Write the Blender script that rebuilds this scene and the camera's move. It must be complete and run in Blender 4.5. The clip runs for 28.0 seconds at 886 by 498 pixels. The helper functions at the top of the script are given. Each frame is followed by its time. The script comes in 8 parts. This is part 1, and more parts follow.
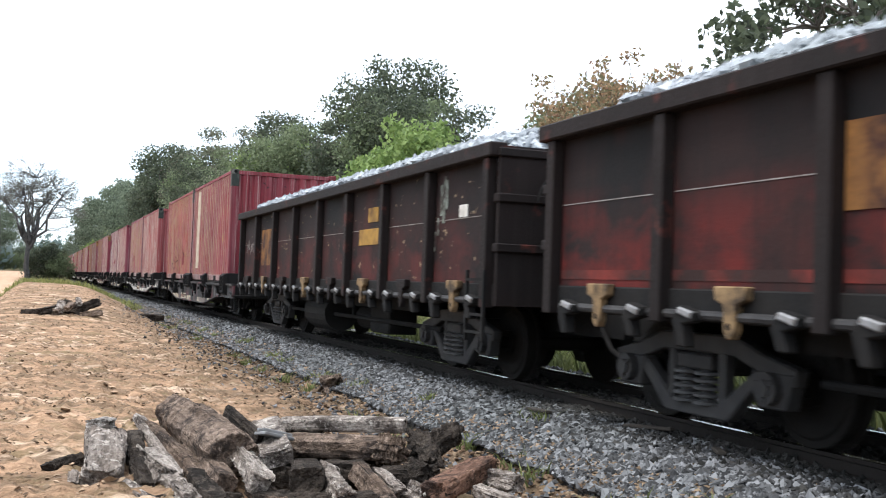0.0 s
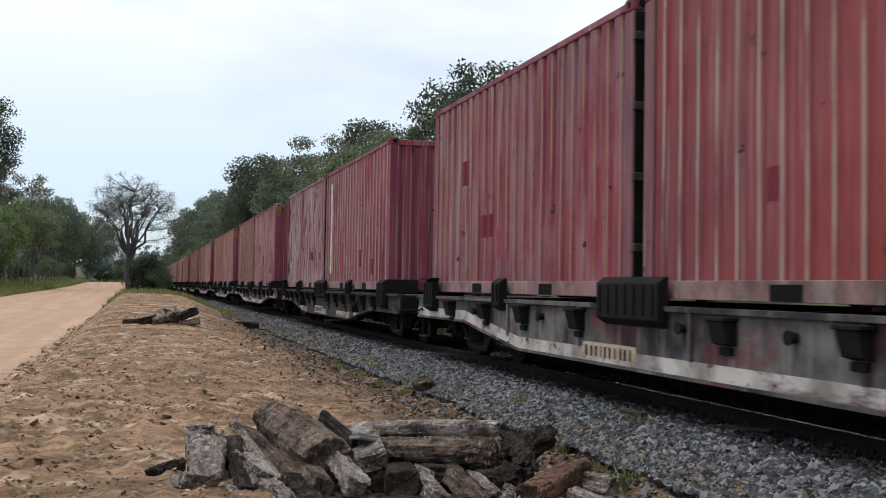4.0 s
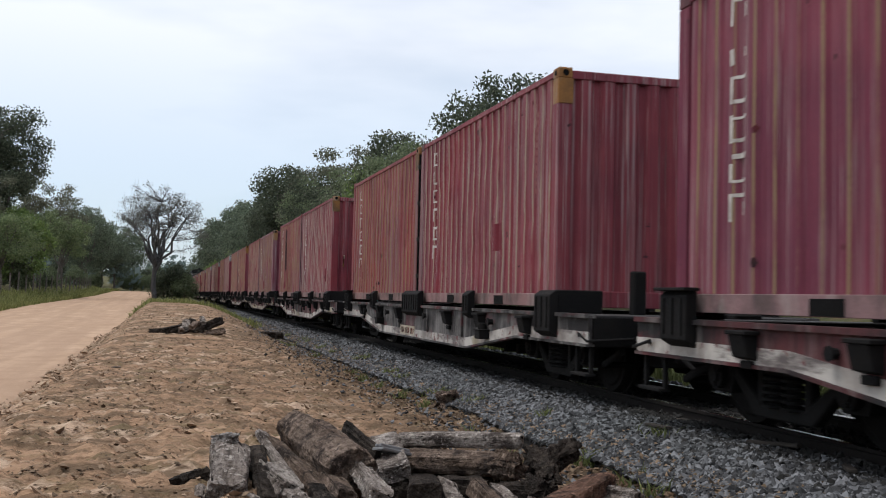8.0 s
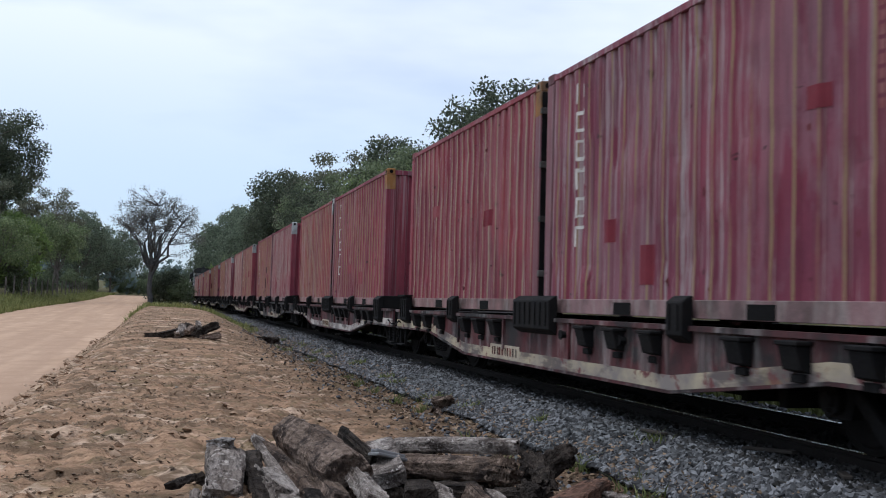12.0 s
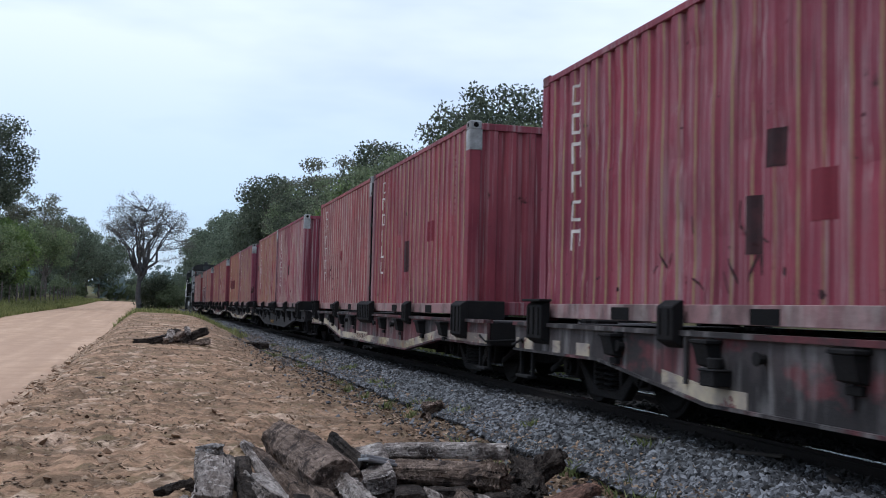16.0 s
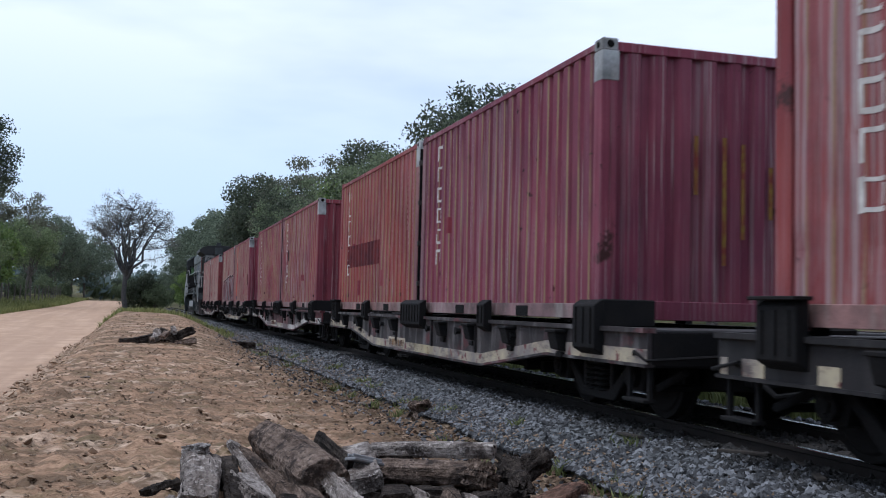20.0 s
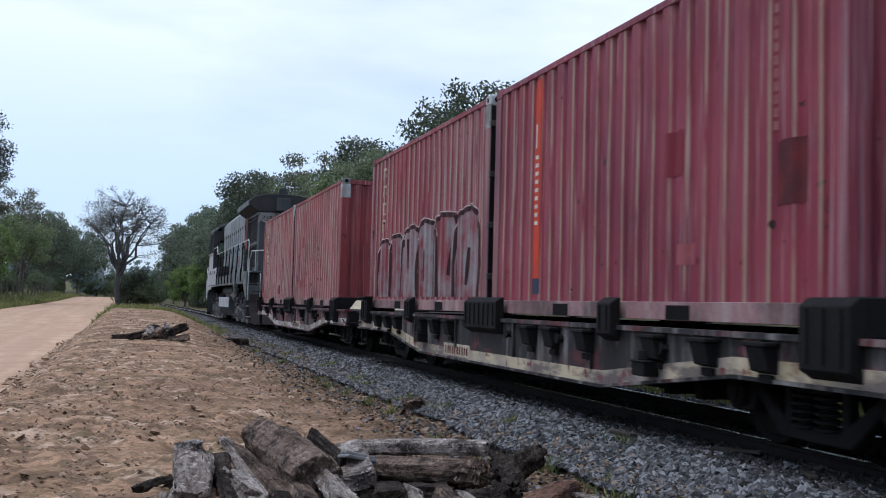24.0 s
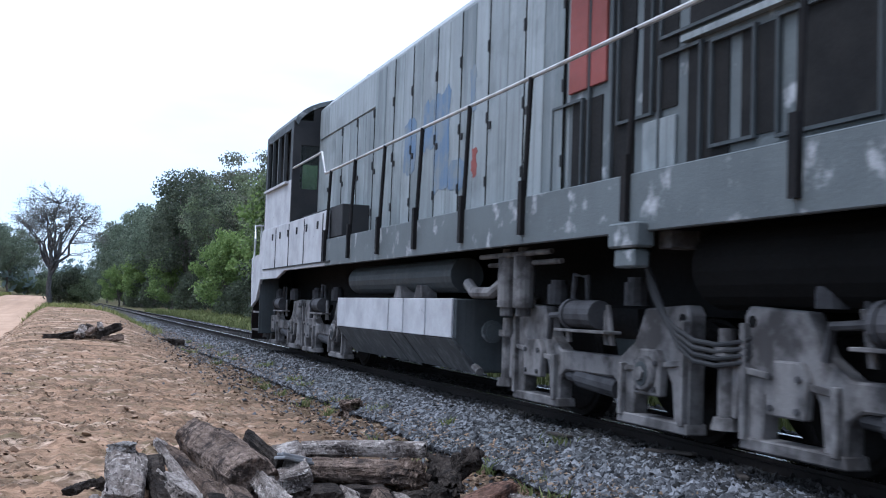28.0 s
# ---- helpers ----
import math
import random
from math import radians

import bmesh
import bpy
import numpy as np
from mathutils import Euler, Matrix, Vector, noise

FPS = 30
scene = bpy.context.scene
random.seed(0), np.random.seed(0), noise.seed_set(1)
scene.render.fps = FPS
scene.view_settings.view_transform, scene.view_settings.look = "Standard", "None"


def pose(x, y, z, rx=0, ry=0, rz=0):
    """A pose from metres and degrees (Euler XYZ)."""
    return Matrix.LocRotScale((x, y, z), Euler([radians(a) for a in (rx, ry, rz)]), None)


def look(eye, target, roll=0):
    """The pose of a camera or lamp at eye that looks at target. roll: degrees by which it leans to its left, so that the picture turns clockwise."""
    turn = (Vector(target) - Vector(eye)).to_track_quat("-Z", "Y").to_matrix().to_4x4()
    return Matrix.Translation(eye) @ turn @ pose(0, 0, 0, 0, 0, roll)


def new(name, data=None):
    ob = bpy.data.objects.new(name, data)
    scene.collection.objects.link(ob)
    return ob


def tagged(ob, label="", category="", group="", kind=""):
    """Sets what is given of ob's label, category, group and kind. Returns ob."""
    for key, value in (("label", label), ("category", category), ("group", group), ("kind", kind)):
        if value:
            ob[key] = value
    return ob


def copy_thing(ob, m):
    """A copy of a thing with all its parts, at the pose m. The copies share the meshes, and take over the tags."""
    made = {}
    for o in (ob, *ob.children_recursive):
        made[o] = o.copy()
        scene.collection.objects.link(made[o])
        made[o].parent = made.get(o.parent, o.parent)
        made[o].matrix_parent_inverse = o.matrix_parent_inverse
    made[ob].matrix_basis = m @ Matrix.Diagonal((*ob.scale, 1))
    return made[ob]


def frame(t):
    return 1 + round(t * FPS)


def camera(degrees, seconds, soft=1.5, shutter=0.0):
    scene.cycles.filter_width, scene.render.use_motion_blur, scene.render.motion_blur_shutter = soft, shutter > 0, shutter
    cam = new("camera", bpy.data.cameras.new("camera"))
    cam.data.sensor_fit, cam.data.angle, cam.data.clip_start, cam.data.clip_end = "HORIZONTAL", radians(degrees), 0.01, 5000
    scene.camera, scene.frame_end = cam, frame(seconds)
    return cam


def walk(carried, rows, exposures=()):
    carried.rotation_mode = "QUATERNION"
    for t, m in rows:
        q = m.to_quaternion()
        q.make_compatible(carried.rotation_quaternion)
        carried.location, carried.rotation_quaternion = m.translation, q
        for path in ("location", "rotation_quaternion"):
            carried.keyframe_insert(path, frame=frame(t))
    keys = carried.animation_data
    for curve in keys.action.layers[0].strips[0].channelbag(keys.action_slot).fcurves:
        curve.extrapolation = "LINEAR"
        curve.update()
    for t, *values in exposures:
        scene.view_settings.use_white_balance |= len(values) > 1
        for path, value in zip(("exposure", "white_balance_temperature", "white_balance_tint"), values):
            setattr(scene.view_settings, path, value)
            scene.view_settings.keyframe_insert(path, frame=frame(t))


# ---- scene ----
cam = camera(47.0, 28.0, soft=1.0, shutter=0.15)
PATH = [  # seconds, tilt, lean, turn: the camera stands still and pans
    (0, 92.09, -2.11, -21.58), (0.5, 91.89, -2.00, -19.09), (1, 91.85, -1.48, -17.50), (1.5, 91.88, -1.56, -16.69),
    (2, 91.90, -1.10, -15.70), (2.5, 91.90, -0.95, -15.61), (4.5, 92.24, -1.01, -16.77), (5, 92.34, -1.27, -16.60),
    (5.5, 92.42, -1.39, -16.22), (6, 92.47, -1.34, -15.91), (6.5, 92.56, -1.36, -15.63), (7, 92.60, -1.30, -15.45),
    (7.5, 92.68, -1.43, -15.32), (8, 92.76, -1.34, -15.18), (8.5, 92.85, -1.31, -15.12), (9, 92.89, -1.41, -15.11),
    (9.5, 92.92, -1.25, -15.12), (10, 92.94, -1.20, -15.13), (10.5, 92.97, -1.37, -15.18), (11, 93.00, -1.33, -15.26),
    (11.5, 93.03, -1.39, -15.36), (12, 93.06, -1.54, -15.39), (12.5, 93.13, -1.60, -15.44), (14.5, 93.21, -1.38, -15.71),
    (15, 93.27, -1.36, -15.74), (15.5, 93.32, -1.46, -15.87), (16, 93.36, -1.39, -15.97), (16.5, 93.35, -1.40, -16.06),
    (17, 93.37, -1.39, -16.18), (17.5, 93.36, -1.35, -16.29), (18, 93.37, -1.48, -16.36), (18.5, 93.37, -1.45, -16.48),
    (19, 93.31, -1.33, -16.57), (19.5, 93.34, -1.44, -16.68), (20, 93.33, -1.36, -16.70), (20.5, 93.32, -1.49, -16.78),
    (21, 93.33, -1.53, -16.82), (21.5, 93.31, -1.56, -16.88), (23.5, 93.20, -1.48, -17.05), (24, 93.19, -1.55, -17.06),
    (24.5, 93.17, -1.60, -17.11), (25, 93.13, -1.61, -17.15), (25.5, 93.11, -1.49, -17.20), (26, 93.09, -1.52, -17.21),
    (26.5, 93.08, -1.58, -17.21), (27, 93.12, -1.57, -17.37), (27.5, 93.29, -1.96, -19.70), (28, 93.39, -1.99, -20.48),
]
EYE = 0.94
EXPOSURES = [(0, 1.15, 6250, 9), (1.0, 0.7, 6250, 9), (2.0, 0.22, 6150, 9), (5.0, 0.03, 6350, 11), (8.0, -0.06, 6350, 11), (11.0, -0.11, 5950, 11),
             (17.0, -0.06, 5570, 12), (24.0, -0.02, 5570, 13), (26.0, 0.04, 5640, 13), (27.0, 0.13, 5650, 15), (27.5, 0.42, 5380, 13), (28.0, 0.55, 5270, 13)]
walk(cam, [(t, pose(0, 0, EYE, rx, ry, rz)) for t, rx, ry, rz in PATH], EXPOSURES)

# ---- sky and sun: thin bright overcast ----
world = bpy.data.worlds.new("overcast_sky")
scene.world = world
world.use_nodes = True
wn, wl = world.node_tree.nodes, world.node_tree.links
wn.clear()
w_out, w_bg = wn.new("ShaderNodeOutputWorld"), wn.new("ShaderNodeBackground")
sky = wn.new("ShaderNodeTexSky")
sky.sky_type, sky.sun_disc = "NISHITA", False
sky.sun_elevation, sky.sun_rotation = radians(67), radians(270)
sky_gain = wn.new("ShaderNodeVectorMath")
sky_gain.operation = "SCALE"
sky_gain.inputs["Scale"].default_value = 0.115
w_co, w_map, w_noise, w_ramp, w_mix = (wn.new("ShaderNodeTexCoord"), wn.new("ShaderNodeMapping"), wn.new("ShaderNodeTexNoise"),
                                       wn.new("ShaderNodeValToRGB"), wn.new("ShaderNodeMix"))
w_map.inputs["Scale"].default_value = (1.1, 1.1, 4.0)
w_noise.inputs["Scale"].default_value, w_noise.inputs["Detail"].default_value = 1.6, 5
w_ramp.color_ramp.elements[0].position, w_ramp.color_ramp.elements[1].position = 0.36, 0.58
w_ramp.color_ramp.elements[0].color, w_ramp.color_ramp.elements[1].color = (0.5, 0.5, 0.5, 1), (0.97, 0.97, 0.97, 1)
w_mix.data_type = "RGBA"
wl.new(w_co.outputs["Generated"], w_map.inputs["Vector"])
wl.new(w_map.outputs["Vector"], w_noise.inputs["Vector"])
wl.new(w_noise.outputs["Fac"], w_ramp.inputs["Fac"])
# thin cloud overhead, bluer gaps towards the horizon
w_sep, w_low, w_mul = wn.new("ShaderNodeSeparateXYZ"), wn.new("ShaderNodeMapRange"), wn.new("ShaderNodeMath")
w_mul.operation = "MULTIPLY"
for key, val in (("From Min", 0.08), ("From Max", 0.30), ("To Min", 0.58), ("To Max", 1.0)):
    w_low.inputs[key].default_value = val
wl.new(w_co.outputs["Generated"], w_sep.inputs[0])
wl.new(w_sep.outputs["Z"], w_low.inputs["Value"])
wl.new(w_ramp.outputs["Color"], w_mul.inputs[0])
wl.new(w_low.outputs["Result"], w_mul.inputs[1])
wl.new(w_mul.outputs[0], w_mix.inputs["Factor"])
w_hue = wn.new("ShaderNodeMix")
w_hue.data_type = "RGBA"
w_hue.inputs["A"].default_value, w_hue.inputs["B"].default_value = (0.70, 0.84, 1.0, 1), (0.93, 0.96, 1.0, 1)
w_high = wn.new("ShaderNodeMapRange")
w_high.inputs["From Min"].default_value, w_high.inputs["From Max"].default_value = 0.02, 0.24
wl.new(w_sep.outputs["Z"], w_high.inputs["Value"])
wl.new(w_high.outputs["Result"], w_hue.inputs["Factor"])
wl.new(w_hue.outputs["Result"], w_mix.inputs["B"])
wl.new(sky.outputs["Color"], sky_gain.inputs[0])
wl.new(sky_gain.outputs["Vector"], w_mix.inputs["A"])
wl.new(w_mix.outputs["Result"], w_bg.inputs["Color"])
w_bg.inputs["Strength"].default_value = 1.16
wl.new(w_bg.outputs["Background"], w_out.inputs["Surface"])
sun = new("sun", bpy.data.lights.new("sun", "SUN"))
sun.data.energy, sun.data.angle, sun.data.color = 1.9, radians(22), (1.0, 0.95, 0.88)
sun.matrix_world = look((-14, 8, 42), (4, 8, 0))

# ---- materials ----
def nodes_of(name):
    m = bpy.data.materials.new(name)
    m.use_nodes = True
    n, l = m.node_tree.nodes, m.node_tree.links
    return m, n, l, n["Principled BSDF"]


def coords(n, l, scale=(1, 1, 1), shift=True):
    """Object coordinates, shifted by the object's own random number."""
    co, mp = n.new("ShaderNodeTexCoord"), n.new("ShaderNodeMapping")
    l.new(co.outputs["Object"], mp.inputs["Vector"])
    mp.inputs["Scale"].default_value = scale
    if shift:
        info, mul = n.new("ShaderNodeObjectInfo"), n.new("ShaderNodeMath")
        mul.operation = "MULTIPLY"
        mul.inputs[1].default_value = 37.0
        l.new(info.outputs["Random"], mul.inputs[0])
        l.new(mul.outputs[0], mp.inputs["Location"])
    return mp.outputs["Vector"]


def noise_fac(n, l, vec, scale, lo, hi, detail=6.0, rough=0.6):
    """Noise run through a ramp from 0 at lo to 1 at hi."""
    t, r = n.new("ShaderNodeTexNoise"), n.new("ShaderNodeMapRange")
    t.inputs["Scale"].default_value, t.inputs["Detail"].default_value, t.inputs["Roughness"].default_value = scale, detail, rough
    r.inputs["From Min"].default_value, r.inputs["From Max"].default_value = lo, hi
    l.new(vec, t.inputs["Vector"])
    l.new(t.outputs["Fac"], r.inputs["Value"])
    return r.outputs["Result"]


def blend(n, l, fac, a, b, mode="MIX"):
    m = n.new("ShaderNodeMix")
    m.data_type, m.blend_type = "RGBA", mode
    for sock, val in ((m.inputs["Factor"], fac), (m.inputs["A"], a), (m.inputs["B"], b)):
        if isinstance(val, (int, float)):
            sock.default_value = val
        elif isinstance(val, tuple):
            sock.default_value = (*val, 1)
        else:
            l.new(val, sock)
    return m.outputs["Result"]


def times_k(n, l, a, b):
    m = n.new("ShaderNodeMath")
    m.operation = "MULTIPLY"
    for sock, val in zip(m.inputs, (a, b)):
        if isinstance(val, (int, float)):
            sock.default_value = val
        else:
            l.new(val, sock)
    return m.outputs[0]


def bump(n, l, bsdf, height, strength=0.4, dist=0.01):
    b = n.new("ShaderNodeBump")
    b.inputs["Strength"].default_value, b.inputs["Distance"].default_value = strength, dist
    l.new(height, b.inputs["Height"])
    l.new(b.outputs["Normal"], bsdf.inputs["Normal"])


def surf(name, base, stain, rough=0.7, metal=0.0, big=1.5, fine=40.0, amount=0.6, lo=0.4, hi=0.65, rust=None, rust_lo=0.6, streak=None,
         bump_k=0.3, bump_d=0.004, grain=0.25):
    """A worn surface: base colour, stains at one scale, grain at another, rust patches and run marks if given."""
    m, n, l, p = nodes_of(name)
    v = coords(n, l)
    c = blend(n, l, times_k(n, l, noise_fac(n, l, v, big, lo, hi), amount), base, stain)
    if streak:
        vs = coords(n, l, (9, 9, 0.35))
        c = blend(n, l, times_k(n, l, noise_fac(n, l, vs, 1.0, 0.5, 0.72), streak[1]), c, streak[0])
    if rust:
        c = blend(n, l, noise_fac(n, l, v, big * 3, rust_lo, rust_lo + 0.12), c, rust)
    g = noise_fac(n, l, v, fine, 0.3, 0.7)
    c = blend(n, l, grain, c, blend(n, l, g, (0.25, 0.25, 0.25), (1, 1, 1)), "MULTIPLY")
    l.new(c, p.inputs["Base Color"])
    r = n.new("ShaderNodeMapRange")
    r.inputs["To Min"].default_value, r.inputs["To Max"].default_value = max(0.05, rough - 0.15), min(1, rough + 0.12)
    l.new(g, r.inputs["Value"])
    l.new(r.outputs["Result"], p.inputs["Roughness"])
    p.inputs["Metallic"].default_value = metal
    p.inputs["Specular IOR Level"].default_value = 0.5 if metal else 0.14
    bump(n, l, p, g, bump_k, bump_d)
    return m


def painted_steel(name, worn):
    """Container paint in the object's own colour; its alpha says how far it is bleached and streaked."""
    m, n, l, p = nodes_of(name)
    info = n.new("ShaderNodeObjectInfo")
    v = coords(n, l)
    base = info.outputs["Color"]
    dark = blend(n, l, 1.0, base, (0.60, 0.55, 0.72), "MULTIPLY")
    c = blend(n, l, noise_fac(n, l, v, 0.7, 0.36, 0.64), base, dark)
    c = blend(n, l, times_k(n, l, noise_fac(n, l, coords(n, l, (0.5, 0.5, 0.35)), 1.0, 0.35, 0.70, 4), 0.26), c, (0.33, 0.12, 0.14))
    # bleached runs gather in broad zones and break into thin lines
    zone = noise_fac(n, l, coords(n, l, (1, 0.55, 0.18)), 1.0, 0.42, 0.60, 3)
    lines = noise_fac(n, l, coords(n, l, (26, 26, 0.30)), 1.0, 0.50, 0.62, 4)
    runs = times_k(n, l, times_k(n, l, zone, lines), info.outputs["Alpha"])
    c = blend(n, l, runs, c, (0.40, 0.365, 0.36))
    # the palest boxes are bleached in whole fields too
    most = n.new("ShaderNodeMapRange")
    most.inputs["From Min"].default_value, most.inputs["From Max"].default_value = 0.62, 1.0
    l.new(info.outputs["Alpha"], most.inputs["Value"])
    field = noise_fac(n, l, coords(n, l, (1.6, 1.3, 0.4)), 1.0, 0.49, 0.55, 8, 0.7)
    c = blend(n, l, times_k(n, l, times_k(n, l, field, most.outputs["Result"]), 0.5), c, (0.36, 0.31, 0.33))
    thin = times_k(n, l, noise_fac(n, l, coords(n, l, (34, 34, 0.5)), 1.0, 0.60, 0.69, 3), 0.6)
    c = blend(n, l, thin, c, (0.40, 0.33, 0.31))
    grime = times_k(n, l, noise_fac(n, l, coords(n, l, (22, 22, 0.7)), 1.0, 0.54, 0.70), 0.65)
    c = blend(n, l, grime, c, (0.075, 0.026, 0.026))
    c = blend(n, l, noise_fac(n, l, v, 2.1, 0.67, 0.72), c, (0.045, 0.016, 0.015))
    c = blend(n, l, noise_fac(n, l, coords(n, l, (5, 5, 6)), 1.0, 0.70, 0.74, 3), c, (0.05, 0.018, 0.022))
    if worn:
        w = noise_fac(n, l, coords(n, l, (2.2, 2.2, 0.8)), 1.0, 0.34, 0.54)
        tone = n.new("ShaderNodeMapRange")
        tone.inputs["From Min"].default_value, tone.inputs["From Max"].default_value = 0.35, 0.75
        l.new(info.outputs["Random"], tone.inputs["Value"])
        c = blend(n, l, times_k(n, l, w, 0.85), c, blend(n, l, tone.outputs["Result"], (0.27, 0.20, 0.105), (0.38, 0.335, 0.28)))
    g = noise_fac(n, l, v, 55, 0.3, 0.7)
    c = blend(n, l, 0.22, c, blend(n, l, g, (0.3, 0.3, 0.3), (1, 1, 1)), "MULTIPLY")
    l.new(c, p.inputs["Base Color"])
    p.inputs["Roughness"].default_value = 0.62
    p.inputs["Specular IOR Level"].default_value = 0.2
    bump(n, l, p, noise_fac(n, l, v, 1.2, 0.25, 0.75, 1), 0.35, 0.06)
    return m


def tinted(name, rough=0.7, stain=(0.04, 0.035, 0.03), amount=0.7):
    """Paint in the object's own colour with dirt over it."""
    m, n, l, p = nodes_of(name)
    info = n.new("ShaderNodeObjectInfo")
    v = coords(n, l)
    c = blend(n, l, times_k(n, l, noise_fac(n, l, v, 1.7, 0.42, 0.62), amount), info.outputs["Color"], stain)
    c = blend(n, l, times_k(n, l, noise_fac(n, l, coords(n, l, (4, 4, 1.2)), 1.3, 0.5, 0.7), info.outputs["Alpha"]), c, (0.40, 0.37, 0.34))
    g = noise_fac(n, l, v, 45, 0.3, 0.7)
    c = blend(n, l, 0.3, c, blend(n, l, g, (0.2, 0.2, 0.2), (1, 1, 1)), "MULTIPLY")
    l.new(c, p.inputs["Base Color"])
    p.inputs["Roughness"].default_value = rough
    p.inputs["Specular IOR Level"].default_value = 0.3
    bump(n, l, p, g, 0.3, 0.004)
    return m


def islands(name, a, b, rough=0.85, third=None, fine=30, trans=0.0):
    """Loose pieces in one mesh, each a shade of its own between a and b."""
    m, n, l, p = nodes_of(name)
    geo, ramp = n.new("ShaderNodeNewGeometry"), n.new("ShaderNodeValToRGB")
    ramp.color_ramp.elements[0].color, ramp.color_ramp.elements[1].color = (*a, 1), (*b, 1)
    if third:
        e = ramp.color_ramp.elements.new(0.5)
        e.color = (*third, 1)
    l.new(geo.outputs["Random Per Island"], ramp.inputs["Fac"])
    c = ramp.outputs["Color"]
    v = coords(n, l)
    c = blend(n, l, 0.35, c, blend(n, l, noise_fac(n, l, v, fine, 0.3, 0.7), (0.35, 0.35, 0.35), (1, 1, 1)), "MULTIPLY")
    c = blend(n, l, 0.5, c, blend(n, l, noise_fac(n, l, v, 0.35, 0.35, 0.65), (0.5, 0.55, 0.5), (1, 1, 1)), "MULTIPLY")
    l.new(c, p.inputs["Base Color"])
    p.inputs["Roughness"].default_value = rough
    p.inputs["Specular IOR Level"].default_value = 0.2
    if trans:
        t, add, out = n.new("ShaderNodeBsdfTranslucent"), n.new("ShaderNodeMixShader"), n["Material Output"]
        l.new(c, t.inputs["Color"])
        add.inputs["Fac"].default_value = trans
        l.new(p.outputs["BSDF"], add.inputs[1])
        l.new(t.outputs["BSDF"], add.inputs[2])
        l.new(add.outputs["Shader"], out.inputs["Surface"])
    return m


def earth(name, a, b, c3, big, rough=0.95, bump_d=0.03, fine=22, litter=False, wheels=None):
    """Bare soil: two tones, scattered crumbs, small relief."""
    m, n, l, p = nodes_of(name)
    v = coords(n, l, shift=False)
    c = blend(n, l, noise_fac(n, l, v, big, 0.35, 0.65, 8), a, b)
    c = blend(n, l, noise_fac(n, l, v, big * 5, 0.48, 0.66, 8), c, c3)
    if wheels:
        c = blend(n, l, times_k(n, l, noise_fac(n, l, coords(n, l, (2.2, 0.06, 1), False), 1.0, 0.42, 0.62, 5), 0.7), c, wheels)
        c = blend(n, l, times_k(n, l, noise_fac(n, l, coords(n, l, (1.2, 0.5, 1), False), 1.6, 0.52, 0.66, 8), 0.5), c, c3)
    if litter:
        v2 = coords(n, l, (0.5, 2.0, 1), False)
        zone = noise_fac(n, l, v, 1.3, 0.32, 0.52, 3)
        broad = coords(n, l, (0.36, 1.6, 1), False)
        c = blend(n, l, times_k(n, l, noise_fac(n, l, broad, 1.1, 0.45, 0.58, 6, 0.65), 0.55), c, (0.32, 0.205, 0.13))
        c = blend(n, l, times_k(n, l, noise_fac(n, l, broad, 2.6, 0.485, 0.565, 7, 0.72), 0.8), c, (0.155, 0.108, 0.07))
        c = blend(n, l, times_k(n, l, noise_fac(n, l, coords(n, l, (0.7, 1.5, 1.9), False), 1.9, 0.52, 0.60, 8, 0.72), 0.7), c, (0.20, 0.155, 0.085))
        c = blend(n, l, times_k(n, l, noise_fac(n, l, coords(n, l, (0.8, 1.7, 1.3), False), 1.7, 0.56, 0.64, 5), 0.7), c, (0.78, 0.58, 0.43))
        # dark dashes mix litter with painted shadow crescents of the trampled sand
        c = blend(n, l, times_k(n, l, times_k(n, l, noise_fac(n, l, v2, 5.0, 0.50, 0.60, 7, 0.7), zone), 0.6), c, (0.22, 0.14, 0.088))
        c = blend(n, l, times_k(n, l, noise_fac(n, l, v2, 13.0, 0.57, 0.63, 5), 0.55), c, (0.20, 0.125, 0.078))
        c = blend(n, l, times_k(n, l, noise_fac(n, l, v2, 26.0, 0.61, 0.67, 4), 0.45), c, (0.10, 0.065, 0.042))
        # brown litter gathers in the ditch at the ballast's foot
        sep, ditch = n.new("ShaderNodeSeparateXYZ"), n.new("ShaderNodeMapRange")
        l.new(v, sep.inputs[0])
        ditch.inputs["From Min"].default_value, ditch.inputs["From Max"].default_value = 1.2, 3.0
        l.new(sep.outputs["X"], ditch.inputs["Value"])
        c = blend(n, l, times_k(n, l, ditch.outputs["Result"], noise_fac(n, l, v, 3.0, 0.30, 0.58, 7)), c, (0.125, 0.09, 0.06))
    g = noise_fac(n, l, v, fine, 0.25, 0.75, 8, 0.7)
    c = blend(n, l, 0.28, c, blend(n, l, g, (0.35, 0.33, 0.3), (1, 1, 1)), "MULTIPLY")
    l.new(c, p.inputs["Base Color"])
    p.inputs["Roughness"].default_value = rough
    p.inputs["Specular IOR Level"].default_value = 0.15
    if litter:
        lumps = n.new("ShaderNodeMath")
        lumps.operation = "MULTIPLY_ADD"
        l.new(noise_fac(n, l, coords(n, l, (0.8, 2.0, 1), False), 5.0, 0.3, 0.7, 6), lumps.inputs[0])
        lumps.inputs[1].default_value = 5.0
        l.new(g, lumps.inputs[2])
        bump(n, l, p, lumps.outputs[0], 0.7, bump_d)
    else:
        bump(n, l, p, g, 0.7, bump_d)
    return m


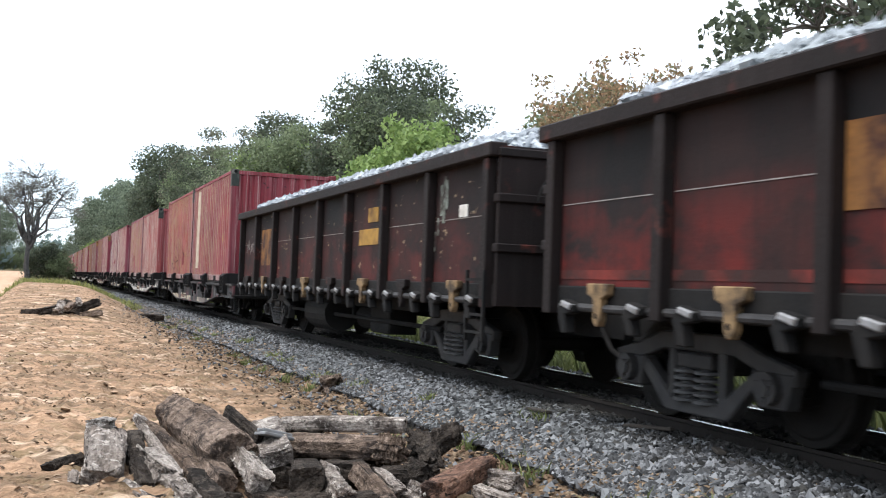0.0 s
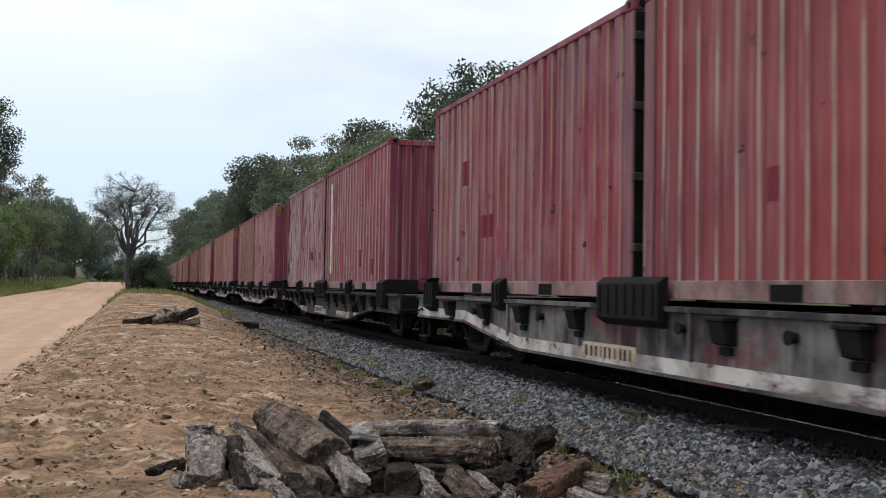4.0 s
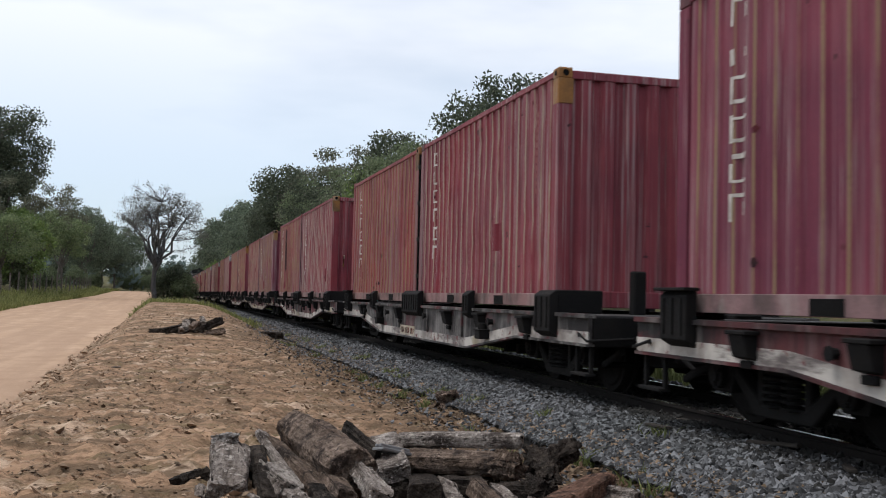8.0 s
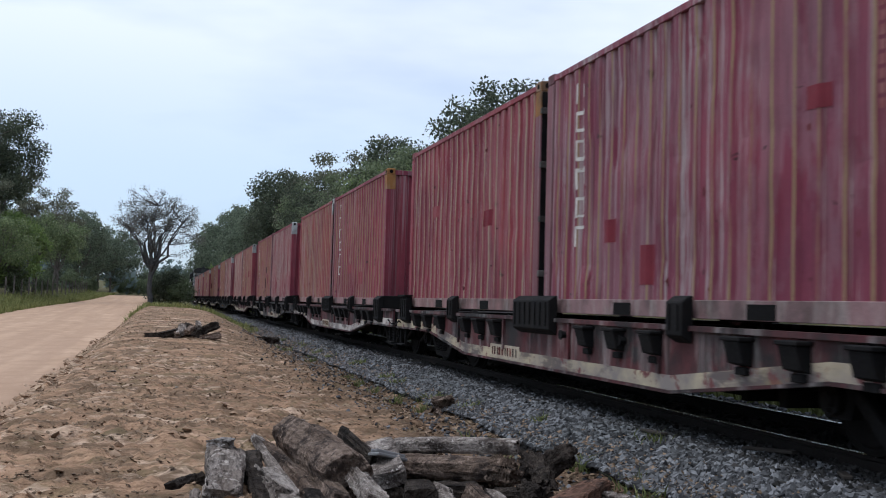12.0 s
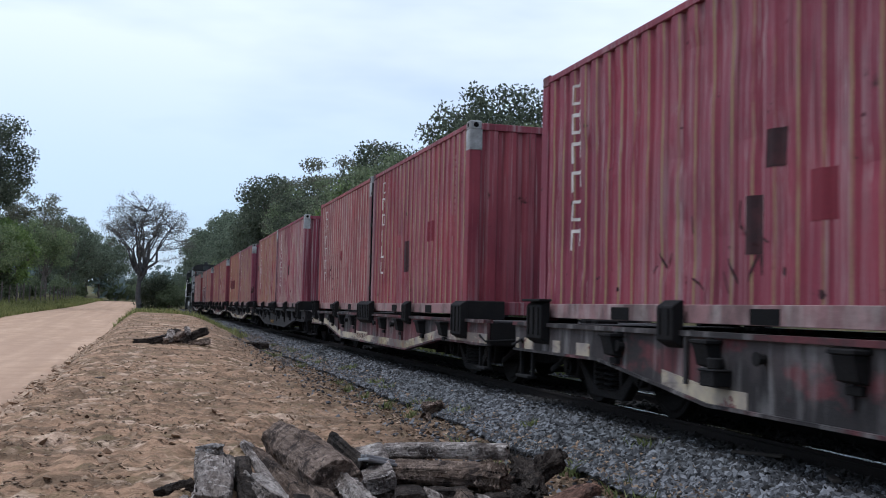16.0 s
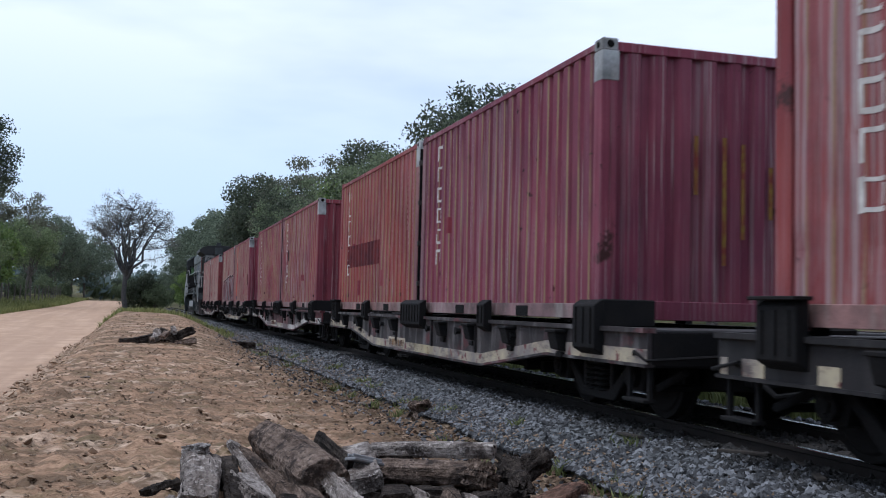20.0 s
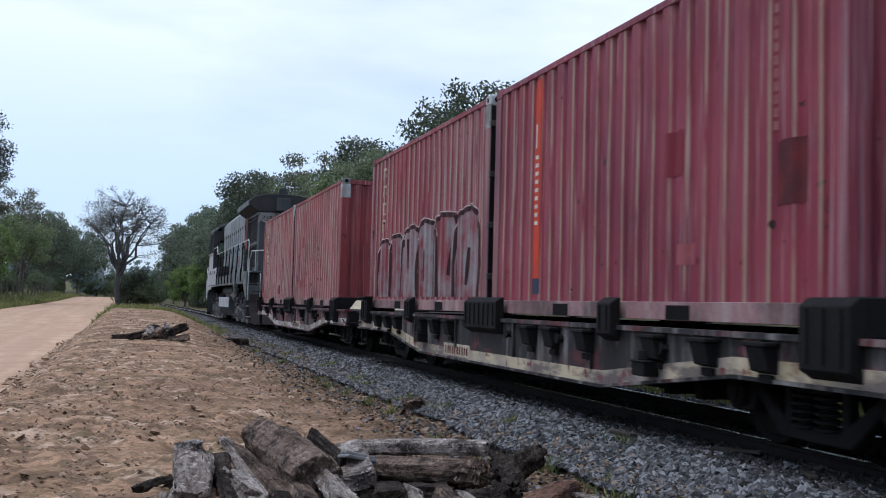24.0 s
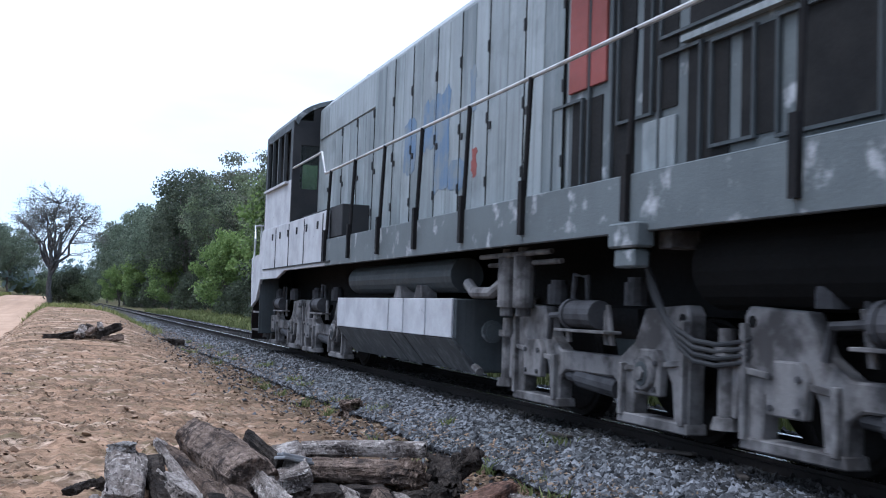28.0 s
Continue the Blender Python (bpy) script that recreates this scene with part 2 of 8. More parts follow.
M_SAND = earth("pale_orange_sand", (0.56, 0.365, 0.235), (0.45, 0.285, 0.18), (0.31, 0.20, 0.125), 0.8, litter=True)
M_ROAD = earth("packed_dirt_road", (0.52, 0.365, 0.255), (0.45, 0.305, 0.205), (0.36, 0.24, 0.16), 0.35, bump_d=0.015, fine=14, wheels=(0.38, 0.255, 0.175))
M_SOIL = earth("dark_grassy_soil", (0.10, 0.085, 0.045), (0.07, 0.085, 0.03), (0.14, 0.10, 0.055), 0.5)
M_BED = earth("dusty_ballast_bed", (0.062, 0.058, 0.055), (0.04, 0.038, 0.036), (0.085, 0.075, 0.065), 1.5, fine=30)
M_STONE = islands("crushed_grey_stone", (0.026, 0.026, 0.0275), (0.25, 0.253, 0.268), 0.9, (0.092, 0.092, 0.097))
M_STONE_DARK = islands("dark_crushed_stone", (0.013, 0.0125, 0.012), (0.055, 0.052, 0.05), 0.9, (0.028, 0.027, 0.026))
M_LOAD = islands("pale_crushed_rock", (0.20, 0.215, 0.24), (0.52, 0.545, 0.59), 0.9, (0.36, 0.38, 0.42))
M_PEBBLE = islands("sand_clods", (0.22, 0.15, 0.10), (0.50, 0.36, 0.255), 0.95, (0.38, 0.26, 0.18))
M_CRUMB = islands("brown_earth_crumbs", (0.10, 0.07, 0.048), (0.34, 0.24, 0.165), 0.95, (0.20, 0.14, 0.095))
M_LITTER = islands("dry_leaf_litter", (0.07, 0.045, 0.03), (0.30, 0.22, 0.15), 0.95, (0.15, 0.095, 0.06))
M_GRASS = islands("green_grass_blades", (0.09, 0.105, 0.04), (0.27, 0.28, 0.12), 0.7, (0.16, 0.185, 0.065), trans=0.3)
M_FIELD = islands("sunlit_olive_grass", (0.13, 0.14, 0.05), (0.36, 0.36, 0.15), 0.75, (0.23, 0.25, 0.085), trans=0.35)
M_RAIL = surf("polished_rail_steel", (0.72, 0.70, 0.68), (0.5, 0.46, 0.42), 0.2, 1.0, amount=0.3)
M_RUST = surf("oily_rail_web", (0.020, 0.0165, 0.015), (0.012, 0.011, 0.0105), 0.85)
M_TIE = surf("old_sleeper_wood", (0.05, 0.043, 0.037), (0.025, 0.022, 0.02), 0.92, big=4)
M_BLACK = surf("sooty_black_iron", (0.009, 0.009, 0.0095), (0.018, 0.016, 0.015), 0.85, big=3)
M_BOGIE = surf("greasy_dark_cast_steel", (0.009, 0.0088, 0.009), (0.017, 0.015, 0.0145), 0.7, big=4)
M_WHEEL = surf("oily_wheel_steel", (0.0075, 0.0068, 0.0065), (0.014, 0.012, 0.0105), 0.8, big=4)
M_GOND = surf("sooty_brown_gondola_paint", (0.014, 0.0098, 0.0095), (0.0085, 0.0078, 0.008), 0.75, big=1.1, rust=(0.075, 0.022, 0.017), rust_lo=0.60, streak=((0.05, 0.042, 0.04), 0.2))
M_GRED = surf("faded_red_gondola_paint", (0.17, 0.028, 0.022), (0.028, 0.016, 0.015), 0.75, big=1.6, lo=0.36, hi=0.58, amount=1.0)
M_YELLOW = surf("dull_yellow_paint", (0.33, 0.19, 0.045), (0.10, 0.055, 0.025), 0.75, big=4, amount=0.9)
M_ORANGE = surf("dusty_orange_paint", (0.23, 0.11, 0.035), (0.04, 0.018, 0.015), 0.75, big=2.2, lo=0.36, hi=0.58, amount=1.0)
M_WHITE = surf("chipped_white_paint", (0.62, 0.60, 0.56), (0.30, 0.27, 0.24), 0.7, big=6, rust=(0.2, 0.08, 0.06), rust_lo=0.64)
M_CREAM = surf("stained_cream_paint", (0.50, 0.44, 0.34), (0.25, 0.2, 0.15), 0.75, big=6)
M_PAINT = painted_steel("weathered_container_paint", False)
M_RIDGE = painted_steel("worn_ridge_paint", True)
M_TINT = tinted("dirty_paint")



def patchy_sill(name):
    """Wagon sill paint: the object's own colour broken by soot, red patches and pale scuffs."""
    m, n, l, p = nodes_of(name)
    info = n.new("ShaderNodeObjectInfo")
    v = coords(n, l)
    c = blend(n, l, noise_fac(n, l, v, 1.1, 0.42, 0.58), info.outputs["Color"], (0.02, 0.0175, 0.018))
    # how much of the old red is left
    left = n.new("ShaderNodeMapRange")
    left.inputs["From Min"].default_value, left.inputs["From Max"].default_value, left.inputs["To Max"].default_value = 0.06, 0.3, 0.6
    l.new(info.outputs["Alpha"], left.inputs["Value"])
    c = blend(n, l, times_k(n, l, noise_fac(n, l, coords(n, l, (1, 0.8, 1.4)), 1.5, 0.55, 0.62), left.outputs["Result"]), c, (0.14, 0.028, 0.034))
    c = blend(n, l, times_k(n, l, noise_fac(n, l, coords(n, l, (5, 5, 1.0)), 1.0, 0.5, 0.68, 7), info.outputs["Alpha"]), c, (0.36, 0.345, 0.33))
    c = blend(n, l, times_k(n, l, noise_fac(n, l, coords(n, l, (16, 16, 0.8)), 1.0, 0.52, 0.68), 0.7), c, (0.022, 0.019, 0.019))
    g = noise_fac(n, l, v, 45, 0.3, 0.7)
    c = blend(n, l, 0.3, c, blend(n, l, g, (0.2, 0.2, 0.2), (1, 1, 1)), "MULTIPLY")
    l.new(c, p.inputs["Base Color"])
    p.inputs["Roughness"].default_value = 0.75
    p.inputs["Specular IOR Level"].default_value = 0.3
    bump(n, l, p, g, 0.3, 0.004)
    return m


def chipped_band(name):
    """A pale stripe of which much has flaked off."""
    m, n, l, p = nodes_of(name)
    info = n.new("ShaderNodeObjectInfo")
    v = coords(n, l)
    c = blend(n, l, noise_fac(n, l, v, 2.2, 0.40, 0.62, 7), info.outputs["Color"], (0.20, 0.175, 0.16))
    c = blend(n, l, times_k(n, l, noise_fac(n, l, coords(n, l, (1, 0.6, 2)), 1.2, 0.50, 0.57, 8, 0.7), 0.85), c, (0.075, 0.058, 0.058))
    c = blend(n, l, noise_fac(n, l, v, 7.0, 0.58, 0.63, 6), c, (0.12, 0.035, 0.035))
    c = blend(n, l, times_k(n, l, noise_fac(n, l, coords(n, l, (1, 0.7, 1)), 1.0, 0.58, 0.64, 6), 0.4), c, (0.30, 0.25, 0.10))
    l.new(c, p.inputs["Base Color"])
    p.inputs["Roughness"].default_value = 0.75
    return m


def shaded_doors(name, dark, pale):
    """Bleached engine paint, each piece a shade of its own, with chalky runs."""
    m, n, l, p = nodes_of(name)
    info = n.new("ShaderNodeObjectInfo")
    v = coords(n, l)
    c = blend(n, l, info.outputs["Random"], dark, pale)
    c = blend(n, l, times_k(n, l, noise_fac(n, l, coords(n, l, (3.5, 3.5, 0.5)), 1.0, 0.45, 0.7), 0.55), c, tuple(min(1.0, k * 1.5) for k in pale))
    c = blend(n, l, times_k(n, l, noise_fac(n, l, coords(n, l, (14, 14, 0.4)), 1.0, 0.52, 0.72), 0.6), c, tuple(k * 0.5 for k in dark))
    c = blend(n, l, times_k(n, l, noise_fac(n, l, v, 1.6, 0.52, 0.7), 0.5), c, tuple(k * 0.6 for k in dark))
    g = noise_fac(n, l, v, 50, 0.3, 0.7)
    c = blend(n, l, 0.2, c, blend(n, l, g, (0.3, 0.3, 0.3), (1, 1, 1)), "MULTIPLY")
    l.new(c, p.inputs["Base Color"])
    p.inputs["Roughness"].default_value = 0.55
    p.inputs["Specular IOR Level"].default_value = 0.35
    bump(n, l, p, noise_fac(n, l, v, 2.5, 0.2, 0.8), 0.4, 0.02)
    return m


def soft_red(name, red=(0.085, 0.014, 0.0125), flecks=0.0):
    """Sooty gondola sheet whose red paint survives in blotches, mostly low down."""
    m, n, l, p = nodes_of(name)
    v = coords(n, l)
    sep, low = n.new("ShaderNodeSeparateXYZ"), n.new("ShaderNodeMapRange")
    co = n.new("ShaderNodeTexCoord")
    l.new(co.outputs["Object"], sep.inputs[0])
    low.inputs["From Min"].default_value, low.inputs["From Max"].default_value = 1.74, 1.26
    l.new(sep.outputs["Z"], low.inputs["Value"])
    c = blend(n, l, noise_fac(n, l, v, 0.9, 0.4, 0.62), (0.021, 0.0125, 0.012), (0.0095, 0.009, 0.0095))
    mask = times_k(n, l, low.outputs["Result"], noise_fac(n, l, coords(n, l, (1, 1, 1.5)), 1.4, 0.43, 0.60, 5))
    c = blend(n, l, mask, c, red)
    if flecks:
        c = blend(n, l, times_k(n, l, noise_fac(n, l, coords(n, l, (7, 7, 11)), 1.0, 0.66, 0.70, 3), flecks), c, (0.27, 0.20, 0.13))
    c = blend(n, l, times_k(n, l, noise_fac(n, l, v, 1.1, 0.52, 0.7), 0.5), c, (0.06, 0.017, 0.015))
    c = blend(n, l, times_k(n, l, noise_fac(n, l, coords(n, l, (9, 9, 0.6)), 1.0, 0.5, 0.7), 0.6), c, (0.012, 0.010, 0.010))
    l.new(c, p.inputs["Base Color"])
    p.inputs["Roughness"].default_value = 0.75
    p.inputs["Specular IOR Level"].default_value = 0.12
    bump(n, l, p, noise_fac(n, l, v, 30, 0.3, 0.7), 0.3, 0.004)
    return m


M_SILL = patchy_sill("patchy_sill_paint")
M_BAND = chipped_band("chipped_band_paint")
M_GSOFT = soft_red("blotchy_red_gondola_paint")
M_GWORN = soft_red("worn_maroon_gondola_paint", (0.060, 0.0165, 0.0155), 0.7)
# near-black of openings and seams; elsewhere it paints shade onto solid parts
M_DOT = surf("near_black_fill", (0.004, 0.004, 0.004), (0.008, 0.008, 0.008), 0.95)
M_BARK = surf("grey_brown_bark", (0.17, 0.15, 0.135), (0.08, 0.07, 0.062), 0.95, big=6, fine=25, bump_k=0.8, bump_d=0.03)
M_BARK_G = surf("dark_grey_bark", (0.085, 0.085, 0.088), (0.17, 0.17, 0.172), 0.95, big=6, fine=25, bump_k=0.8, bump_d=0.03)
# the haze of distance is put into these paler, bluer leaf colours
M_LEAF_HAZY = islands("haze_paled_far_leaves", (0.16, 0.21, 0.20), (0.28, 0.34, 0.33), 0.7, (0.21, 0.27, 0.26), trans=0.4)
# dark leaves greyed and lightened, so far trees carry haze in their colour
M_LEAF_HAZE_GREY = islands("haze_greyed_green_leaves", (0.080, 0.104, 0.074), (0.280, 0.320, 0.232), 0.7, (0.160, 0.196, 0.136), trans=0.45)
M_LEAF_D = islands("dark_green_leaves", (0.058, 0.068, 0.051), (0.158, 0.182, 0.120), 0.6, (0.096, 0.117, 0.076), trans=0.4)
M_LEAF_M = islands("green_leaves", (0.110, 0.135, 0.080), (0.275, 0.320, 0.185), 0.6, (0.180, 0.220, 0.125), trans=0.45)
M_LEAF_L = islands("bright_green_leaves", (0.149, 0.218, 0.075), (0.340, 0.435, 0.160), 0.6, (0.234, 0.330, 0.106), trans=0.4)
M_LEAF_B = islands("russet_leaves", (0.250, 0.138, 0.088), (0.450, 0.275, 0.163), 0.7, (0.213, 0.206, 0.119), trans=0.45)
M_LEAF_S = islands("sparse_dry_leaves", (0.13, 0.125, 0.115), (0.30, 0.285, 0.26), 0.8, (0.19, 0.19, 0.165), trans=0.4)
M_LEAF_FIELD = islands("light_green_field_leaves", (0.13, 0.17, 0.085), (0.36, 0.43, 0.23), 0.65, (0.23, 0.29, 0.145), trans=0.45)
M_LEAF_G = islands("dull_olive_leaves", (0.112, 0.117, 0.084), (0.254, 0.258, 0.188), 0.7, (0.169, 0.173, 0.122), trans=0.4)


# ---- building helpers ----
class Shape:
    """Collects corners and faces of one mesh."""

    def __init__(self):
        self.v, self.f, self.m = [], [], []

    def add(self, verts, faces, mi=0):
        k = len(self.v)
        self.v.extend(verts)
        self.f.extend([tuple(i + k for i in f) for f in faces])
        self.m.extend([mi] * len(faces))
        return self

    def box(self, x0, x1, y0, y1, z0, z1, mi=0):
        v = [(x, y, z) for z in (z0, z1) for y in (y0, y1) for x in (x0, x1)]
        return self.add(v, [(0, 2, 3, 1), (4, 5, 7, 6), (0, 1, 5, 4), (2, 6, 7, 3), (0, 4, 6, 2), (1, 3, 7, 5)], mi)

    def prism(self, outline, axis, a, b, mi=0):
        """An outline in the plane across axis ('x': y, z; 'y': x, z; 'z': x, y), run from a to b."""
        def at(p, d):
            return (d, p[0], p[1]) if axis == "x" else (p[0], d, p[1]) if axis == "y" else (p[0], p[1], d)
        n = len(outline)
        v = [at(p, a) for p in outline] + [at(p, b) for p in outline]
        f = [(i, (i + 1) % n, (i + 1) % n + n, i + n) for i in range(n)] + [tuple(range(n))[::-1], tuple(range(n, 2 * n))]
        return self.add(v, f, mi)

    def cyl(self, p, q, r, n=14, r2=None, mi=0, caps=True):
        p, q = Vector(p), Vector(q)
        d = (q - p).normalized()
        s = d.orthogonal().normalized()
        t = d.cross(s)
        r2 = r if r2 is None else r2
        ring = [(math.cos(2 * math.pi * i / n), math.sin(2 * math.pi * i / n)) for i in range(n)]
        v = [tuple(p + r * (c * s + e * t)) for c, e in ring] + [tuple(q + r2 * (c * s + e * t)) for c, e in ring]
        f = [(i, (i + 1) % n, (i + 1) % n + n, i + n) for i in range(n)]
        if caps:
            f += [tuple(range(n))[::-1], tuple(range(n, 2 * n))]
        return self.add(v, f, mi)

    def tube(self, path, r, n=8, mi=0):
        """A bent pipe along the path, in one piece."""
        pts = [Vector(p) for p in path]
        v, side = [], None
        for i, p in enumerate(pts):
            d = (pts[min(i + 1, len(pts) - 1)] - pts[max(i - 1, 0)]).normalized()
            if side is None:
                side = d.cross(Vector((0, 0, 1)) if abs(d.z) < 0.9 else Vector((1, 0, 0)))
            side = (side - d * side.dot(d)).normalized()
            up = side.cross(d)
            v.extend(tuple(p + (side * math.cos(a) + up * math.sin(a)) * r) for a in [2 * math.pi * k / n for k in range(n)])
        f = [(k * n + i, (k + 1) * n + i, (k + 1) * n + (i + 1) % n, k * n + (i + 1) % n) for k in range(len(pts) - 1) for i in range(n)]
        f += [tuple(range(n)), tuple(range((len(pts) - 1) * n, len(pts) * n))[::-1]]
        return self.add(v, f, mi)

    def lathe(self, p, rows, n=12, mi=0):
        """A round body about an upright axis at p: rows of (radius, height)."""
        v = [(p[0] + r * math.cos(2 * math.pi * i / n), p[1] + r * math.sin(2 * math.pi * i / n), p[2] + z) for r, z in rows for i in range(n)]
        f = [(k * n + i, k * n + (i + 1) % n, (k + 1) * n + (i + 1) % n, (k + 1) * n + i) for k in range(len(rows) - 1) for i in range(n)]
        f += [tuple(range(n))[::-1], tuple(range((len(rows) - 1) * n, len(rows) * n))]
        return self.add(v, f, mi)

    def mesh(self, name, mats, bevel=0.0, smooth=False):
        me = bpy.data.meshes.new(name)
        me.from_pydata(self.v, [], self.f)
        for m in mats:
            me.materials.append(m)
        if len(mats) > 1:
            me.polygons.foreach_set("material_index", self.m)
        bm = bmesh.new()
        bm.from_mesh(me)
        bmesh.ops.recalc_face_normals(bm, faces=bm.faces)
        if bevel:
            bmesh.ops.bevel(bm, geom=bm.edges[:], offset=bevel, segments=1, affect="EDGES", clamp_overlap=True)
        bm.to_mesh(me)
        bm.free()
        if smooth:
            me.polygons.foreach_set("use_smooth", [True] * len(me.polygons))
        me.update()
        return me


def raw_mesh(name, verts, faces, mat):
    """A mesh of very many pieces, as it is."""
    me = bpy.data.meshes.new(name)
    me.from_pydata(verts, [], faces)
    me.materials.append(mat)
    me.update()
    return me


def part(name, shape, mats, parent, label="", bevel=0.0, smooth=False, kind=""):
    """One mesh under a thing or under a part."""
    mats = mats if isinstance(mats, (list, tuple)) else [mats]
    me = shape if isinstance(shape, bpy.types.Mesh) else shape.mesh(name, mats, bevel, smooth)
    ob = new(name, me)
    ob.parent = parent
    return tagged(ob, label, kind=kind)


def thing(name, label, category, group="", kind="", at=None):
    ob = tagged(new(name), label, category, group, kind)
    if at is not None:
        ob.matrix_basis = at
    return ob


def solo(name, shape, mats, label, category, group="", kind="", at=None, bevel=0.0, smooth=False):
    """A thing of one mesh."""
    mats = mats if isinstance(mats, (list, tuple)) else [mats]
    me = shape if isinstance(shape, bpy.types.Mesh) else shape.mesh(name, mats, bevel, smooth)
    ob = tagged(new(name, me), label, category, group, kind)
    if at is not None:
        ob.matrix_basis = at
    return ob


# ---- lie of the land ----
TRACK, GAUGE = 5.172, 1.0


def wob(x, y, s, k=0.0):
    return noise.noise((x * s + k, y * s - k, k * 1.7))


def step(a, b, t):
    t = min(1, max(0, (t - a) / (b - a)))
    return t * t * (3 - 2 * t)


def rise(y):
    """The road and its sides climb slowly far off."""
    return 0.0125 * max(0, y - 38) if y < 130 else 1.15


def verge_left(y):
    return -1.45 + 0.12 * wob(0, y, 0.6, 3) + 0.05 * wob(0, y, 2.5, 5)


def toe(y):
    return 3.25 + 0.10 * wob(2, y, 0.7, 9) + 0.05 * wob(2, y, 2.4, 4)


def land(x, y):
    """Height of the bare ground."""
    z = -0.27 + rise(y) * step(8, -2, x) + 0.05 * wob(x, y, 0.15, 1)
    mound = 0.62 * step(13, 33, y) * (1 - step(36, 50, y)) * step(-1.5, -0.4, x) * (1 - step(1.2, 3.4, x))
    ridge = 0.17 * step(-1.6, -0.9, x) * (1 - step(0.2, 2.6, x)) * step(-2, 3, y) * (1 - step(48, 60, y))
    bank = 0.5 * step(-7.6, -9.5, x)
    hill = 2.5 * step(9, 26, x) + 1.6 * step(-12, -40, x) + 6 * step(150, 420, y)
    ditch = -0.12 * math.exp(-((x - 2.9) / 0.35) ** 2)
    return z + mound + ridge + bank + hill + ditch


def spread(lo, hi, near, far, at=0.0):
    """Values from lo to hi, near apart by `near` round `at`, wider with distance."""
    out, v = [at], at
    while v < hi:
        v += near + (abs(v - at)) * far
        out.append(min(v, hi))
    v = at
    while v > lo:
        v -= near + (abs(v - at)) * far
        out.insert(0, max(v, lo))
    return out


def sheet(xs, ys, height):
    n = len(xs)
    verts = [(x, y, height(x, y)) for y in ys for x in xs]
    faces = [(j * n + i, j * n + i + 1, (j + 1) * n + i + 1, (j + 1) * n + i) for j in range(len(ys) - 1) for i in range(n - 1)]
    return verts, faces


def smooth_raw(name, verts, faces, mat):
    me = raw_mesh(name, verts, faces, mat)
    me.polygons.foreach_set("use_smooth", [True] * len(me.polygons))
    return me


def under(x, y):
    """The ground sheet dips below the surfaces laid on it."""
    covered = step(-8.0, -7.2, x) * (1 - step(7.4, 8.0, x))
    return land(x, y) - 0.25 * covered


tagged(new("ground", smooth_raw("ground", *sheet(spread(-1500, 1500, 0.7, 0.09), spread(-400, 2500, 0.8, 0.05, 10), under), M_SOIL)),
       "dark soil with sparse grass beside road and railway", "ground", kind="structure")


def strip(name, left, right, n, ys, height, mat, drop=0.16):
    """A surface between two wandering edges, which turn down into the ground."""
    verts = []
    for y in ys:
        a, b = left(y), right(y)
        row = [a + (b - a) * i / n for i in range(n + 1)]
        verts.append((a - 0.1, y, height(a, y) - drop))
        verts.extend((x, y, height(x, y)) for x in row)
        verts.append((b + 0.1, y, height(b, y) - drop))
    w = n + 3
    faces = [(j * w + i, j * w + i + 1, (j + 1) * w + i + 1, (j + 1) * w + i) for j in range(len(ys) - 1) for i in range(w - 1)]
    return smooth_raw(name, verts, faces, mat)


def road_z(x, y):
    rut = -0.03 * math.exp(-((x + 2.9) / 0.3) ** 2) - 0.03 * math.exp(-((x + 5.6) / 0.3) ** 2)
    return -0.29 + rise(y) + 0.015 * wob(x, y, 0.8, 2) + rut


def sand_z(x, y):
    near = 1 - step(14, 26, y)
    fine = 0.035 * wob(x, y * 1.3, 1.7, 6) + near * (0.035 * wob(x, y * 1.3, 4.2, 7) + 0.030 * wob(x, y * 1.2, 9.0, 8) + 0.016 * wob(x, y, 17.0, 12))
    crust = 0.0
    if near > 0:
        # trampled crust: flat flakes with small broken edges
        crust = near * (0.026 * step(-0.03, 0.12, wob(x * 0.8, y * 1.4, 4.2, 21)) + 0.020 * step(0.0, 0.12, wob(x, y * 1.4, 9.0, 22)) - 0.024)
    return land(x, y) + 0.02 + fine + crust


tagged(new("road", strip("road", lambda y: -7.6 + 0.3 * wob(5, y, 0.2, 8) + 1.2 * step(55, 100, y), lambda y: verge_left(y) + 0.05, 16,
                         spread(-60, 175, 0.5, 0.03, 8), road_z, M_ROAD)), "pale packed dirt road with soft wheel ruts", "road", kind="structure")
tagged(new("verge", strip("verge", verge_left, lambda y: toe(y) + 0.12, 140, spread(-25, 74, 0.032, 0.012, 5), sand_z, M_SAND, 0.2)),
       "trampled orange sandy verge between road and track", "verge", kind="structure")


def bed_z(x, y):
    side = min(x - toe(y), 7.15 - x)
    return -0.27 + 0.16 * step(-0.1, 0.75, side) + 0.02 * wob(x, y, 3, 4)


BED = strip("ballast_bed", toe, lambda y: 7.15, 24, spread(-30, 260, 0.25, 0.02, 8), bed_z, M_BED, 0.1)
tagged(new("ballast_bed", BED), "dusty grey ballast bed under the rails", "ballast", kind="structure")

# rails
track = thing("railway_track", "narrow-gauge steel rails on old sleepers in ballast", "railway", kind="structure")
RAIL = [(-0.06, -0.14), (0.06, -0.14), (0.06, -0.128), (0.012, -0.105), (0.012, -0.04), (0.033, -0.03), (0.033, -0.004), (0.025, 0),
        (-0.025, 0), (-0.033, -0.004), (-0.033, -0.03), (-0.012, -0.04), (-0.012, -0.105), (-0.06, -0.128)]
